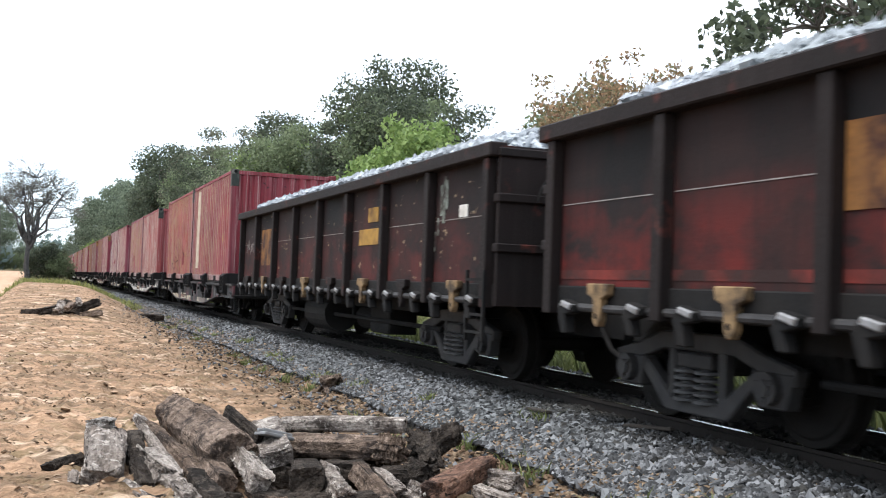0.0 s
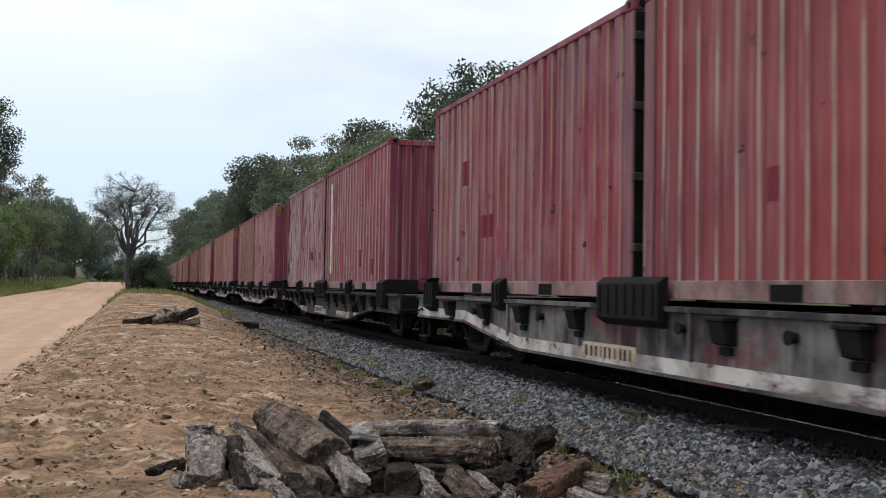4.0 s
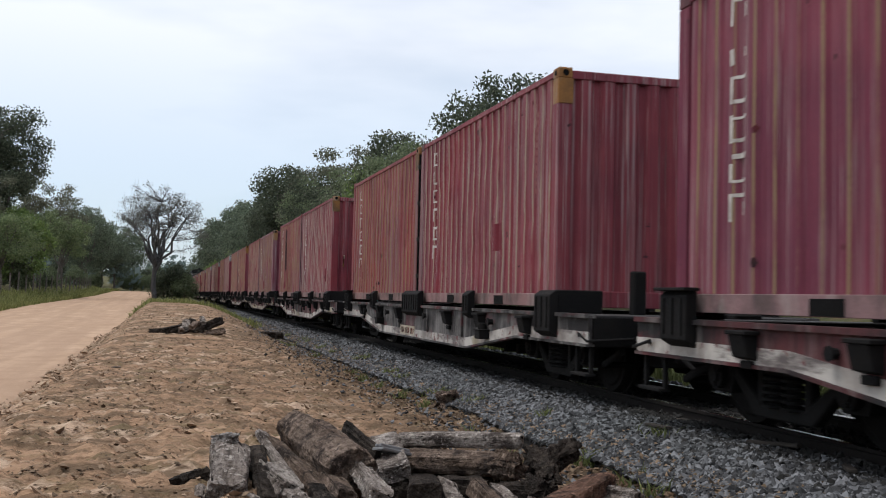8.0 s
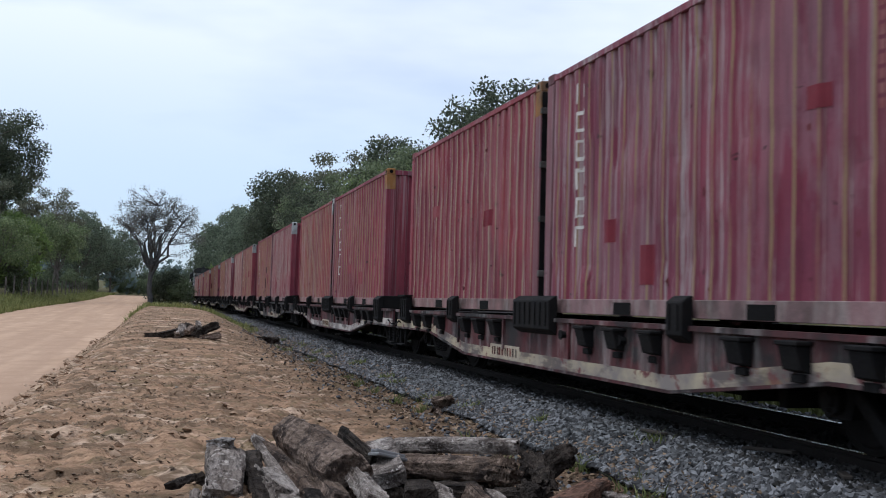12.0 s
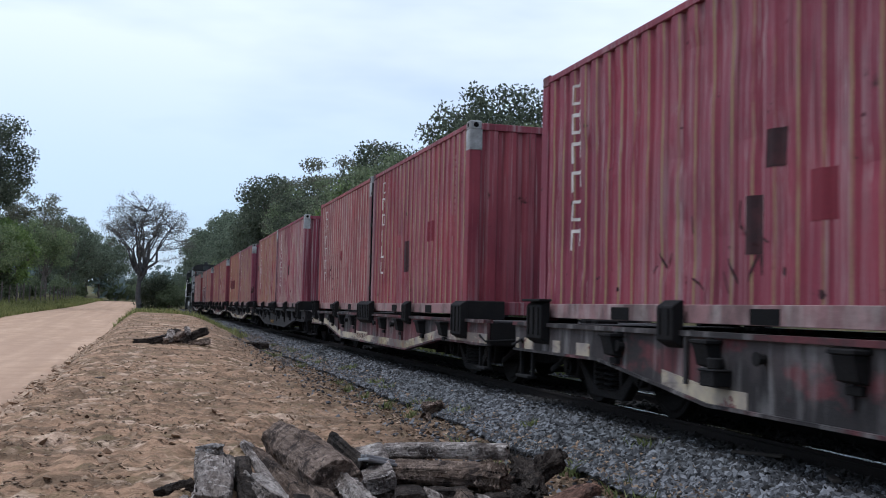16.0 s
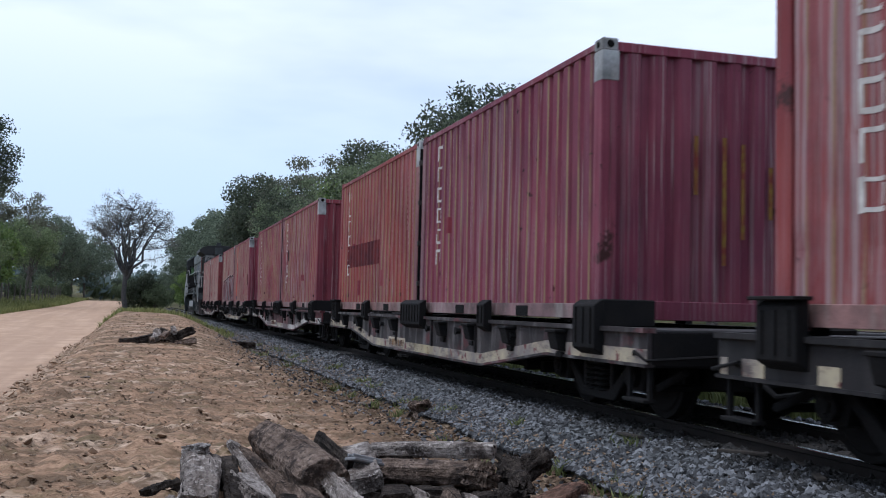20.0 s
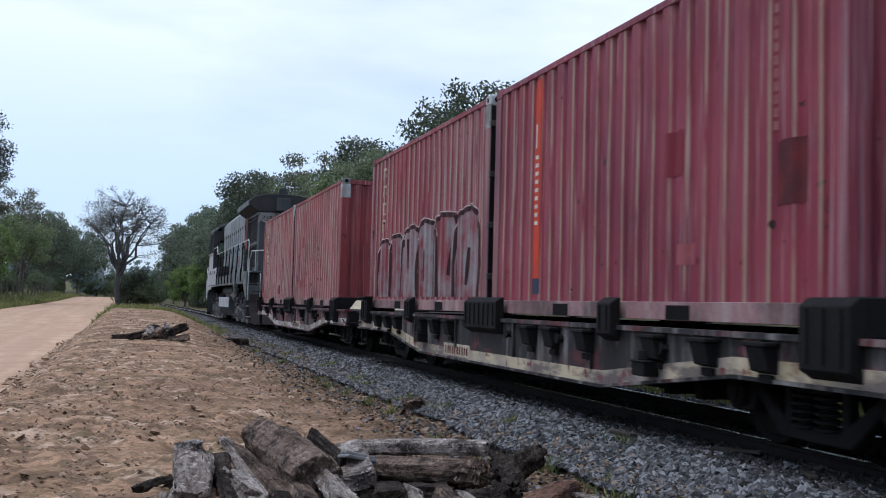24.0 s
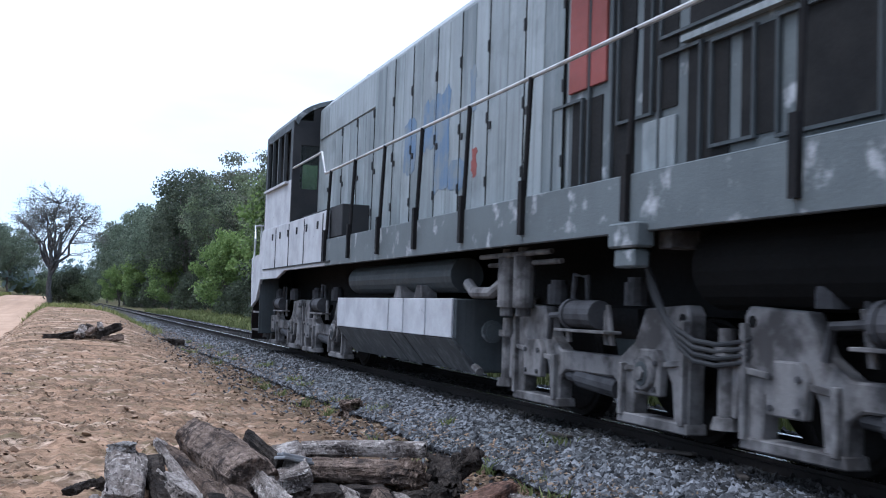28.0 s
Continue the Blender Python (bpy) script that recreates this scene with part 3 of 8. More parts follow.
for side in (-1, 1):
    x = TRACK + side * (GAUGE / 2 + 0.033)
    s = Shape().prism([(x + a, b) for a, b in RAIL], "y", -40, 260)
    s.m = [1 if 6 <= i <= 8 else 0 for i in range(len(s.m))]
    part("rail", s, [M_RUST, M_RAIL], track, "rusty rail with a bright worn head")
tie = Shape().box(-1.0, 1.0, -0.11, 0.11, -0.3, -0.142).mesh("sleeper", [M_TIE], 0.01)
for i in range(120):
    ob = part("sleeper", tie, M_TIE, track)
    ob.location = (TRACK + random.uniform(-0.03, 0.03), -6 + i * 0.62, random.uniform(-0.012, 0.006))
    ob.rotation_euler.z = random.uniform(-0.02, 0.02)

# ---- rolling stock ----
def gone(t):
    """How far the train has come by t seconds."""
    return 9.3615 * t - 0.021997 * t**2 + 0.00018946 * t**3 - 6.4333e-6 * t**4


ROLLING, WHEELSETS = [], []   # (thing, place along the train), (wheelset, place, radius)
CONTAINER_L, CONTAINER_H, DECK = 6.058, 2.591, 0.846


def pressed(y0, y1, pitch, depth):
    """Section of a pressed wall: (place along it, depth), ridges at 0."""
    n = max(1, round((y1 - y0) / pitch))
    w = (y1 - y0) / n
    prof = []
    for i in range(n):
        b = y0 + i * w
        prof += [(b, depth), (b + 0.27 * w, depth), (b + 0.385 * w, depth * 0.30), (b + 0.455 * w, 0), (b + 0.86 * w, 0)]
    return prof + [(y1, depth)]


def dent(y, z, k):
    """How far a side wall is knocked in; k: how roughly it was handled."""
    if k == 0:
        return 0.010 * wob(y, z, 0.9, 3)
    amp = (0.0, 0.035, 0.10)[k]
    edge = min(1, (z - 0.2) / 0.3, (2.5 - z) / 0.3)
    return edge * amp * (max(0.0, wob(y, z * 0.8, 1.1, 5 + k) - 0.05) + 0.8 * max(0.0, wob(y, z * 1.1, 3.1, 9 + k) - 0.12))


def corrugated(y0, y1, z0, z1, pitch, depth, k=None):
    """A pressed wall in the plane x = 0, ridges towards -x."""
    s, prof = Shape(), pressed(y0, y1, pitch, depth)
    rows = [z0, z1] if k is None else [z0 + (z1 - z0) * i / 14 for i in range(15)]
    m = len(prof)
    s.v = [(x + (0 if k is None else dent(y, z, k)), y, z) for z in rows for y, x in prof]
    for r in range(len(rows) - 1):
        for i in range(m - 1):
            a = r * m + i
            s.f.append((a, a + 1, a + 1 + m, a + m))
            s.m.append(1 if i % 5 == 2 else 0)
    return s


def turned(shape, k):
    """The shape turned by k quarter turns about z."""
    for _ in range(k % 4):
        shape.v = [(-y, x, z) for x, y, z in shape.v]
    return shape


def moved(shape, dx, dy, dz):
    shape.v = [(x + dx, y + dy, z + dz) for x, y, z in shape.v]
    return shape


def casting():
    s = Shape().box(-0.081, 0.081, -0.089, 0.089, 0, 0.118)
    return s.mesh("corner_casting", [M_TINT], 0.012)


CAST = casting()
W2 = 1.219
SIDES = [moved(corrugated(0.16, 5.9, 0.172, 2.50, 0.262, 0.036, k), -W2 + 0.012, 0, 0).mesh("side_wall", [M_PAINT, M_RIDGE]) for k in range(3)]
SECTION, HANDLED = pressed(0.16, 5.9, 0.262, 0.036), {}
s_far = moved(corrugated(0.16, 5.9, 0.172, 2.50, 0.262, 0.036), 0, 0, 0)
s_far.v = [(W2 - 0.012 - x, y, z) for x, y, z in s_far.v]
SIDE_F = s_far.mesh("side_wall", [M_PAINT, M_RIDGE])
s_end = corrugated(-1.06, 1.06, 0.205, 2.48, 0.265, 0.045)
END_N = Shape()
END_N.v, END_N.f, END_N.m = [(y, x + 0.012, z) for x, y, z in s_end.v], s_end.f, s_end.m
END_N = END_N.mesh("end_wall", [M_PAINT, M_PAINT])
s_door = Shape()
for sx in (-1, 1):
    s_door.box(min(sx * 0.02, sx * 1.06), max(sx * 0.02, sx * 1.06), CONTAINER_L - 0.06, CONTAINER_L - 0.02, 0.16, 2.48)
    for k in (0.25, 0.8):
        s_door.cyl((sx * k, CONTAINER_L - 0.005, 0.1), (sx * k, CONTAINER_L - 0.005, 2.52), 0.018, 6)
DOORS = s_door.mesh("door_leaves", [M_PAINT])
s_roof = moved(corrugated(0.1, 5.96, -1.15, 1.15, 0.25, 0.02), 0, 0, 0)
s_roof.v = [(z, y, CONTAINER_H - 0.035 - x + 0.02) for x, y, z in s_roof.v]
ROOF = s_roof.mesh("roof", [M_PAINT, M_PAINT])
POST = Shape().prism([(-0.08, -0.08), (0.08, -0.08), (0.08, 0.02), (0.0, 0.03), (0.0, 0.085), (-0.08, 0.085)], "z", 0.118, CONTAINER_H - 0.118).mesh(
    "corner_post", [M_PAINT], 0.008)
POST_R = Shape().prism([(0.08, -0.08), (-0.08, -0.08), (-0.08, 0.02), (0.0, 0.03), (0.0, 0.085), (0.08, 0.085)], "z", 0.118, CONTAINER_H - 0.118).mesh(
    "corner_post", [M_PAINT], 0.008)
TOP_RAIL = Shape().box(-0.03, 0.03, 0.178, CONTAINER_L - 0.178, 2.50, 2.565).mesh("top_rail", [M_PAINT], 0.006)
END_RAIL = Shape().box(-1.06, 1.06, 0.0, 0.06, 2.47, 2.56).mesh("end_rail", [M_PAINT], 0.006)
END_SILL = Shape().box(-1.06, 1.06, 0.0, 0.08, 0.03, 0.205).mesh("end_sill", [M_PAINT], 0.006)
BOTTOM_RAIL = Shape().box(-0.025, 0.025, 0.178, CONTAINER_L - 0.178, 0.03, 0.172).mesh("bottom_rail", [M_TINT], 0.004)
POCKET = Shape().box(-0.029, 0.3, -0.175, 0.175, 0.035, 0.145).mesh("fork_pocket", [M_DOT])
FLOOR = Shape().box(-1.12, 1.12, 0.1, CONTAINER_L - 0.1, 0.09, 0.15).mesh("floor", [M_BLACK])
HOLE_S = Shape().cyl((-0.086, 0, 0.06), (-0.0815, 0, 0.06), 0.03, 10).mesh("casting_hole", [M_DOT])
HOLE_E = Shape().cyl((0, -0.094, 0.06), (0, -0.0895, 0.06), 0.036, 10).mesh("casting_hole", [M_DOT])

CRIMSON, RED, BRICK, ORANGE, MAGENTA, FRESH = ((0.22, 0.034, 0.054), (0.225, 0.038, 0.050), (0.25, 0.05, 0.047), (0.265, 0.052, 0.046), (0.19, 0.036, 0.062),
                                               (0.20, 0.018, 0.028))
GREY_CAP, YELLOW_CAP, DARK_CAP, NO_CAP = (0.42, 0.44, 0.44), (0.27, 0.125, 0.035), (0.015, 0.025, 0.022), None


M_FAINT = surf("faint_worn_lettering_paint", (0.29, 0.14, 0.135), (0.22, 0.05, 0.055), 0.75, big=8)


def clip(pts, axis, at, keep):
    """The part of a flat outline on one side of a line across it."""
    out = []
    for p, q in zip(pts, pts[1:] + pts[:1]):
        a, b = (p[axis] - at) * keep, (q[axis] - at) * keep
        if a >= 0:
            out.append(p)
        if (a > 0 > b) or (a < 0 < b):
            f = a / (a - b)
            out.append((p[0] + (q[0] - p[0]) * f, p[1] + (q[1] - p[1]) * f))
    return out


def drape(parent, pts, mat, name="painted_mark", label="", lift=0.004):
    """Paint on a container's near side: an outline in (y, z) that follows the pressed sheet."""
    k, s, known = HANDLED[parent.name], Shape(), {}
    ys, zs = [p[0] for p in pts], [p[1] for p in pts]
    rows = [0.172 + (2.50 - 0.172) * i / 14 for i in range(15)]
    for (ya, xa), (yb, xb) in zip(SECTION, SECTION[1:]):
        if yb <= min(ys) or ya >= max(ys):
            continue
        strip_pts = clip(clip(pts, 0, ya, 1), 0, yb, -1)
        for za, zb in zip(rows, rows[1:]):
            if zb <= min(zs) or za >= max(zs) or len(strip_pts) < 3:
                continue
            poly = clip(clip(strip_pts, 1, za, 1), 1, zb, -1)
            if len(poly) > 2:
                corner = {(y, z): dent(y, z, k) for y in (ya, yb) for z in (za, zb)}
                v = []
                for y, z in poly:
                    f, g = (y - ya) / (yb - ya), (z - za) / (zb - za)
                    d = (corner[ya, za] * (1 - f) + corner[yb, za] * f) * (1 - g) + (corner[ya, zb] * (1 - f) + corner[yb, zb] * f) * g
                    v.append((-W2 + 0.012 + xa + (xb - xa) * f + d - lift, y, z))
                ids = []
                for p in v:
                    key = tuple(round(c, 5) for c in p)
                    if key not in known:
                        known[key] = len(s.v)
                        s.v.append(p)
                    if known[key] not in ids:
                        ids.append(known[key])
                if len(ids) > 2:
                    s.f.append(tuple(ids))
                    s.m.append(0)
    if s.f:
        return part(name, s, mat, parent, label)


def square(y0, y1, z0, z1):
    return [(y0, z0), (y1, z0), (y1, z1), (y0, z1)]


def marks(parent, rows, mat):
    """Painted marks on the near side: rows of (y, z, width, height)."""
    for y, z, w, h in rows:
        drape(parent, square(y - w / 2, y + w / 2, z - h / 2, z + h / 2), mat)


def brand_column(parent, y, top=2.35, size=0.258, mat=None, worn=0):
    """A column of six plain upright shapes where a maker's word stands."""
    rng = random.Random(worn * 7 + 3)
    for i in range(6):
        z = top - i * size * 1.12
        w, h = size * 0.80, size * 0.80
        t = w * 0.19
        strokes = [(y + w * 0.5 - t, y + w * 0.5, z - h, z)]
        if rng.random() > 0.2:
            strokes.append((y - w * 0.5, y + w * 0.5 - t, z - t * 0.8, z))
        if rng.random() > 0.4:
            strokes.append((y - w * 0.5, y + w * 0.5 - t, z - h, z - h + t * 0.8))
        if rng.random() > 0.45:
            strokes.append((y - w * 0.5, y - w * 0.5 + t, z - h + t, z - t))
        for ya, yb, za, zb in strokes:
            if worn % 3 == 1 and rng.random() < 0.25:
                zb = za + (zb - za) * rng.uniform(0.4, 0.8)
            j = rng.uniform(-0.008, 0.008)
            drape(parent, [(ya + j, za), (yb, za + j), (yb - j, zb), (ya, zb - j)], mat or M_WHITE, "painted_mark", "faded white painted stroke")


def number_column(parent, y, top, n, mat=None, size=0.06):
    for i in range(n):
        marks(parent, [(y, top - i * size * 1.45, size * 0.55, size)], mat or M_FAINT)


def container(colour, bleached, cap, label, u, handled=0, doors_near=False):
    """A 20-foot steel container; near lower end at the origin, standing on its wagon."""
    ob = thing("shipping_container", label, "container", "containers on the train")
    HANDLED[ob.name] = handled
    kids = [part("side_wall", SIDES[handled], None, ob), part("side_wall", SIDE_F, None, ob), part("end_wall", END_N, None, ob), part("door_leaves", DOORS, None, ob),
            part("roof", ROOF, None, ob), part("end_rail", END_RAIL, None, ob), part("end_sill", END_SILL, None, ob), part("floor", FLOOR, None, ob)]
    for sx, post in ((-1, POST), (1, POST_R)):
        for y, flip in ((0.085, 1), (CONTAINER_L - 0.085, -1)):
            k = part("corner_post", post, None, ob)
            k.location, k.scale = (sx * (W2 - 0.08), y, 0), (1, flip, 1)
            kids.append(k)
        for y in (0.089, CONTAINER_L - 0.089):
            for z in (0, CONTAINER_H - 0.118):
                k = part("corner_casting", CAST, None, ob)
                k.location = (sx * (W2 - 0.081), y, z)
                k.color = (*cap, 0.5) if cap and z and sx < 0 and y < 1 else (*(c * 0.75 for c in colour), 0.2)
                if sx < 0 and y < 1:
                    part("hole", HOLE_S, None, k)
                    part("hole", HOLE_E, None, k)
        for mesh, name in ((TOP_RAIL, "top_rail"), (BOTTOM_RAIL, "bottom_rail")):
            k = part(name, mesh, None, ob)
            k.location.x = sx * (W2 - 0.032)
            k.scale.x = -sx
            if name == "top_rail":
                kids.append(k)
            else:
                k.color = (0.16 + colour[0] * 0.5, 0.135 + colour[1] * 0.5, 0.125 + colour[2] * 0.5, 0.5)
        for y in (1.92, 4.12):
            k = part("fork_pocket", POCKET, None, ob, "dark fork pocket")
            k.location, k.scale = (sx * (W2 - 0.032), y, 0), (-sx, 1, 1)
    for k in kids:
        k.color = (*colour, bleached)
    if doors_near:
        # door end with hinges and lock rods; its posts are worn to bare grey
        # black sheet over the end: gaskets, and the gap's shade as colour
        part("door_gasket", Shape().box(-W2 + 0.012, W2 - 0.012, -0.012, -0.002, 0.13, 2.46), M_BLACK, ob, "black sheet for door gaskets and the gap's shade")
        for z in (0.45, 1.05, 1.65, 2.25):
            k = part("hinge", Shape().box(-W2 - 0.003, -W2 + 0.09, -0.03, 0.02, z - 0.035, z + 0.035), M_TINT, ob, bevel=0.006)
            k.color = (0.05, 0.045, 0.042, 0.3)
        for x in (-0.85, -0.3, 0.3, 0.85):
            part("lock_rod", Shape().cyl((x, -0.035, 0.1), (x, -0.035, 2.5), 0.018, 6), M_BOGIE, ob)
    for k in kids:
        if k.name.startswith("corner_post") and k.location.x < 0 and (k.location.y < 1) == doors_near:
            k.color = (0.08 + 0.55 * colour[0], 0.075 + 0.5 * colour[1], 0.068 + 0.5 * colour[2], 0.3)
    if cap:
        c = part("painted_cap", Shape().box(-W2 - 0.002, -W2 + 0.17, -0.003, 0.17, 2.20, 2.474).mesh("painted_cap", [M_TINT], 0.004), None, ob, "corner painted in another colour")
        c.color = (*cap, 0.4)
    ROLLING.append((ob, u, DECK))
    return ob


def bogie(parent, y, pitch_k=1.0, wheel=0.38, base=1.62, frame_x=0.82, mat=None, u=0.0):
    """A cast three-piece truck with two wheelsets."""
    bg = part("bogie", Shape().box(-frame_x, frame_x, -0.16, 0.16, wheel + 0.02, wheel + 0.22), mat or M_BOGIE, parent, bevel=0.02)
    bg.location.y = y
    h = base / 2
    for sx in (-1, 1):
        s = Shape()
        out = [(-h - 0.22, wheel + 0.13), (-h + 0.1, wheel + 0.20), (-0.42, wheel + 0.30), (0.42, wheel + 0.30), (h - 0.1, wheel + 0.20), (h + 0.22, wheel + 0.13),
               (h + 0.22, wheel - 0.12), (h + 0.10, wheel - 0.12), (h - 0.08, wheel + 0.03), (0.36, wheel - 0.25), (-0.36, wheel - 0.25), (-h + 0.08, wheel + 0.03),
               (-h - 0.10, wheel - 0.12), (-h - 0.22, wheel - 0.12)]
        x0 = sx * frame_x
        # upper chord, lower chord and columns leave the openings free
        s.prism([out[0], out[1], out[2], out[3], out[4], out[5], (h + 0.2, wheel + 0.02), (h - 0.12, wheel + 0.08), (0.4, wheel + 0.17), (-0.4, wheel + 0.17),
                 (-h + 0.12, wheel + 0.08), (-h - 0.2, wheel + 0.02)], "x", x0 - 0.05, x0 + 0.05)
        s.prism([(-h + 0.05, wheel + 0.1), (-h + 0.17, wheel + 0.1), (-0.26, wheel - 0.17), (0.26, wheel - 0.17), (h - 0.17, wheel + 0.1), (h - 0.05, wheel + 0.1),
                 (0.36, wheel - 0.27), (-0.36, wheel - 0.27)], "x", x0 - 0.05, x0 + 0.05)
        for k in (-1, 1):
            s.prism([(k * 0.25, wheel - 0.2), (k * 0.33, wheel - 0.2), (k * 0.33, wheel + 0.2), (k * 0.25, wheel + 0.2)], "x", x0 - 0.045, x0 + 0.045)
            s.prism([(k * (h - 0.13), wheel - 0.13), (k * (h - 0.2), wheel + 0.1), (k * (h + 0.2), wheel + 0.1), (k * (h + 0.13), wheel - 0.13)], "x", x0 - 0.06, x0 + 0.06)
        part("side_frame", s, mat or M_BOGIE, bg, "cast steel bogie side frame", bevel=0.012)
        rows = []
        for i in range(5):
            rows += [(0.050, i * 0.05), (0.098, i * 0.05 + 0.010), (0.098, i * 0.05 + 0.028), (0.050, i * 0.05 + 0.040)]
        for yy in (-0.115, 0.115):
            part("spring", Shape().lathe((x0 + sx * 0.02, yy, wheel - 0.19), rows, 14), M_SPRING if mat else M_BOGIE, bg, "coil spring nest")
        part("bolster_end", Shape().box(x0 - 0.07, x0 + 0.07, -0.2, 0.2, wheel + 0.05, wheel + 0.16), mat or M_BOGIE, bg, bevel=0.015)
        for k in (-1, 1):
            cap = Shape().cyl((x0 + sx * 0.03, k * h, wheel), (x0 + sx * 0.12, k * h, wheel), 0.105, 12)
            cap.cyl((x0 + sx * 0.12, k * h, wheel), (x0 + sx * 0.14, k * h, wheel), 0.06, 6)
            for i in range(3):
                a = 2.1 * i + 0.4
                cap.cyl((x0 + sx * 0.12, k * h + 0.07 * math.cos(a), wheel + 0.07 * math.sin(a)), (x0 + sx * 0.135, k * h + 0.07 * math.cos(a), wheel + 0.07 * math.sin(a)), 0.018, 6)
            part("bearing_cap", cap, mat or M_BOGIE, bg, "bolted axle bearing cap")
    for k in (-1, 1):
        w = part("wheelset", WHEEL_MESH[wheel], None, bg, "wheels and axle, worn bright treads")
        w.location = (0, k * h, wheel)
        WHEELSETS.append((w, u + y + k * h, wheel, (0, k * h, wheel)))
    return bg


def wheel_mesh(r):
    s = Shape().cyl((-0.75, 0, 0), (0.75, 0, 0), 0.075, 10)
    for sx in (-1, 1):
        x = sx * (GAUGE / 2)
        s.cyl((x - sx * 0.03, 0, 0), (x, 0, 0), r + 0.028, 28)
        s.cyl((x, 0, 0), (x + sx * 0.10, 0, 0), r, 28, r - 0.004, mi=0)
        s.cyl((x + sx * 0.10, 0, 0), (x + sx * 0.115, 0, 0), r - 0.05, 24, r - 0.07)
        s.cyl((x + sx * 0.10, 0, 0), (x + sx * 0.16, 0, 0), 0.13, 12)
        for i in range(3):
            a = i * 2.094
            s.cyl((x + sx * 0.115, 0.2 * math.cos(a), 0.2 * math.sin(a)), (x + sx * 0.118, 0.2 * math.cos(a), 0.2 * math.sin(a)), 0.03, 8)
    return s.mesh("wheelset", [M_WHEEL])


WHEEL_MESH = {r: wheel_mesh(r) for r in (0.38, 0.46)}


def coupler(parent, y, d):
    s = Shape().box(-0.08, 0.08, min(y, y + d * 0.45), max(y, y + d * 0.45), 0.62, 0.80)
    s.box(-0.16, 0.13, min(y + d * 0.42, y + d * 0.68), max(y + d * 0.42, y + d * 0.68), 0.58, 0.86)
    s.box(0.06, 0.16, min(y + d * 0.6, y + d * 0.80), max(y + d * 0.6, y + d * 0.80), 0.6, 0.84)
    part("coupler", s, M_BLACK, parent, "knuckle coupler", bevel=0.02)
    hose = Shape().tube([(-0.35, y + d * 0.1, 0.6), (-0.36, y + d * 0.3, 0.42), (-0.3, y + d * 0.55, 0.3), (-0.15, y + d * 0.72, 0.33)], 0.025, 8)
    part("brake_hose", hose, M_BLACK, parent)


BAND_W, BAND_D, BAND_Y = (0.50, 0.47, 0.43), (0.06, 0.055, 0.05), (0.42, 0.36, 0.24)
GAP = 0.19
SILL_X = 1.235
M_DECK = surf("scuffed_deck_steel", (0.07, 0.068, 0.07), (0.03, 0.028, 0.028), 0.7, big=3)


def finish_wagon(ob, u, a, b, rng, panel=True):
    """Brake gear, number panel, bogies and couplers of a flat wagon."""
    for y in (2.2, 2.7, 9.6, 10.1):
        part("brake_beam", Shape().box(-0.85, 0.85, y - 0.05, y + 0.05, 0.26, 0.38), M_BLACK, ob)
    part("air_reservoir", Shape().cyl((0.25, 5.0, 0.42), (0.25, 6.4, 0.42), 0.2, 14), M_BLACK, ob)
    part("brake_cylinder", Shape().cyl((-0.4, 7.2, 0.42), (-0.4, 7.9, 0.42), 0.15, 12), M_BLACK, ob)
    # number panel on the sill: plain bars
    y0 = rng.choice((5.0, 7.2, 6.6))
    if panel:
        part("number_panel", Shape().box(-SILL_X - 0.026, -SILL_X - 0.018, y0 - 0.52, y0 + 0.52, 0.315, 0.47), M_CREAM, ob, "stained pale panel with illegible bars")
    ink = rng.choice((M_ORANGE, M_GRED, M_GRED)) if panel else M_YELLOW
    for i in range(10):
        yy = y0 - 0.43 + i * 0.095 + rng.uniform(-0.012, 0.012)
        part("number_bar", Shape().box(-SILL_X - 0.030, -SILL_X - 0.027, yy - 0.018, yy + 0.018 * rng.uniform(0.6, 1.8), 0.345, 0.44), ink, ob)
    bogie(ob, 0.75, u=u)
    bogie(ob, 11.35, u=u)
    coupler(ob, a, -0.62)
    coupler(ob, b, 0.62)
    ROLLING.append((ob, u, 0.0))
    return ob


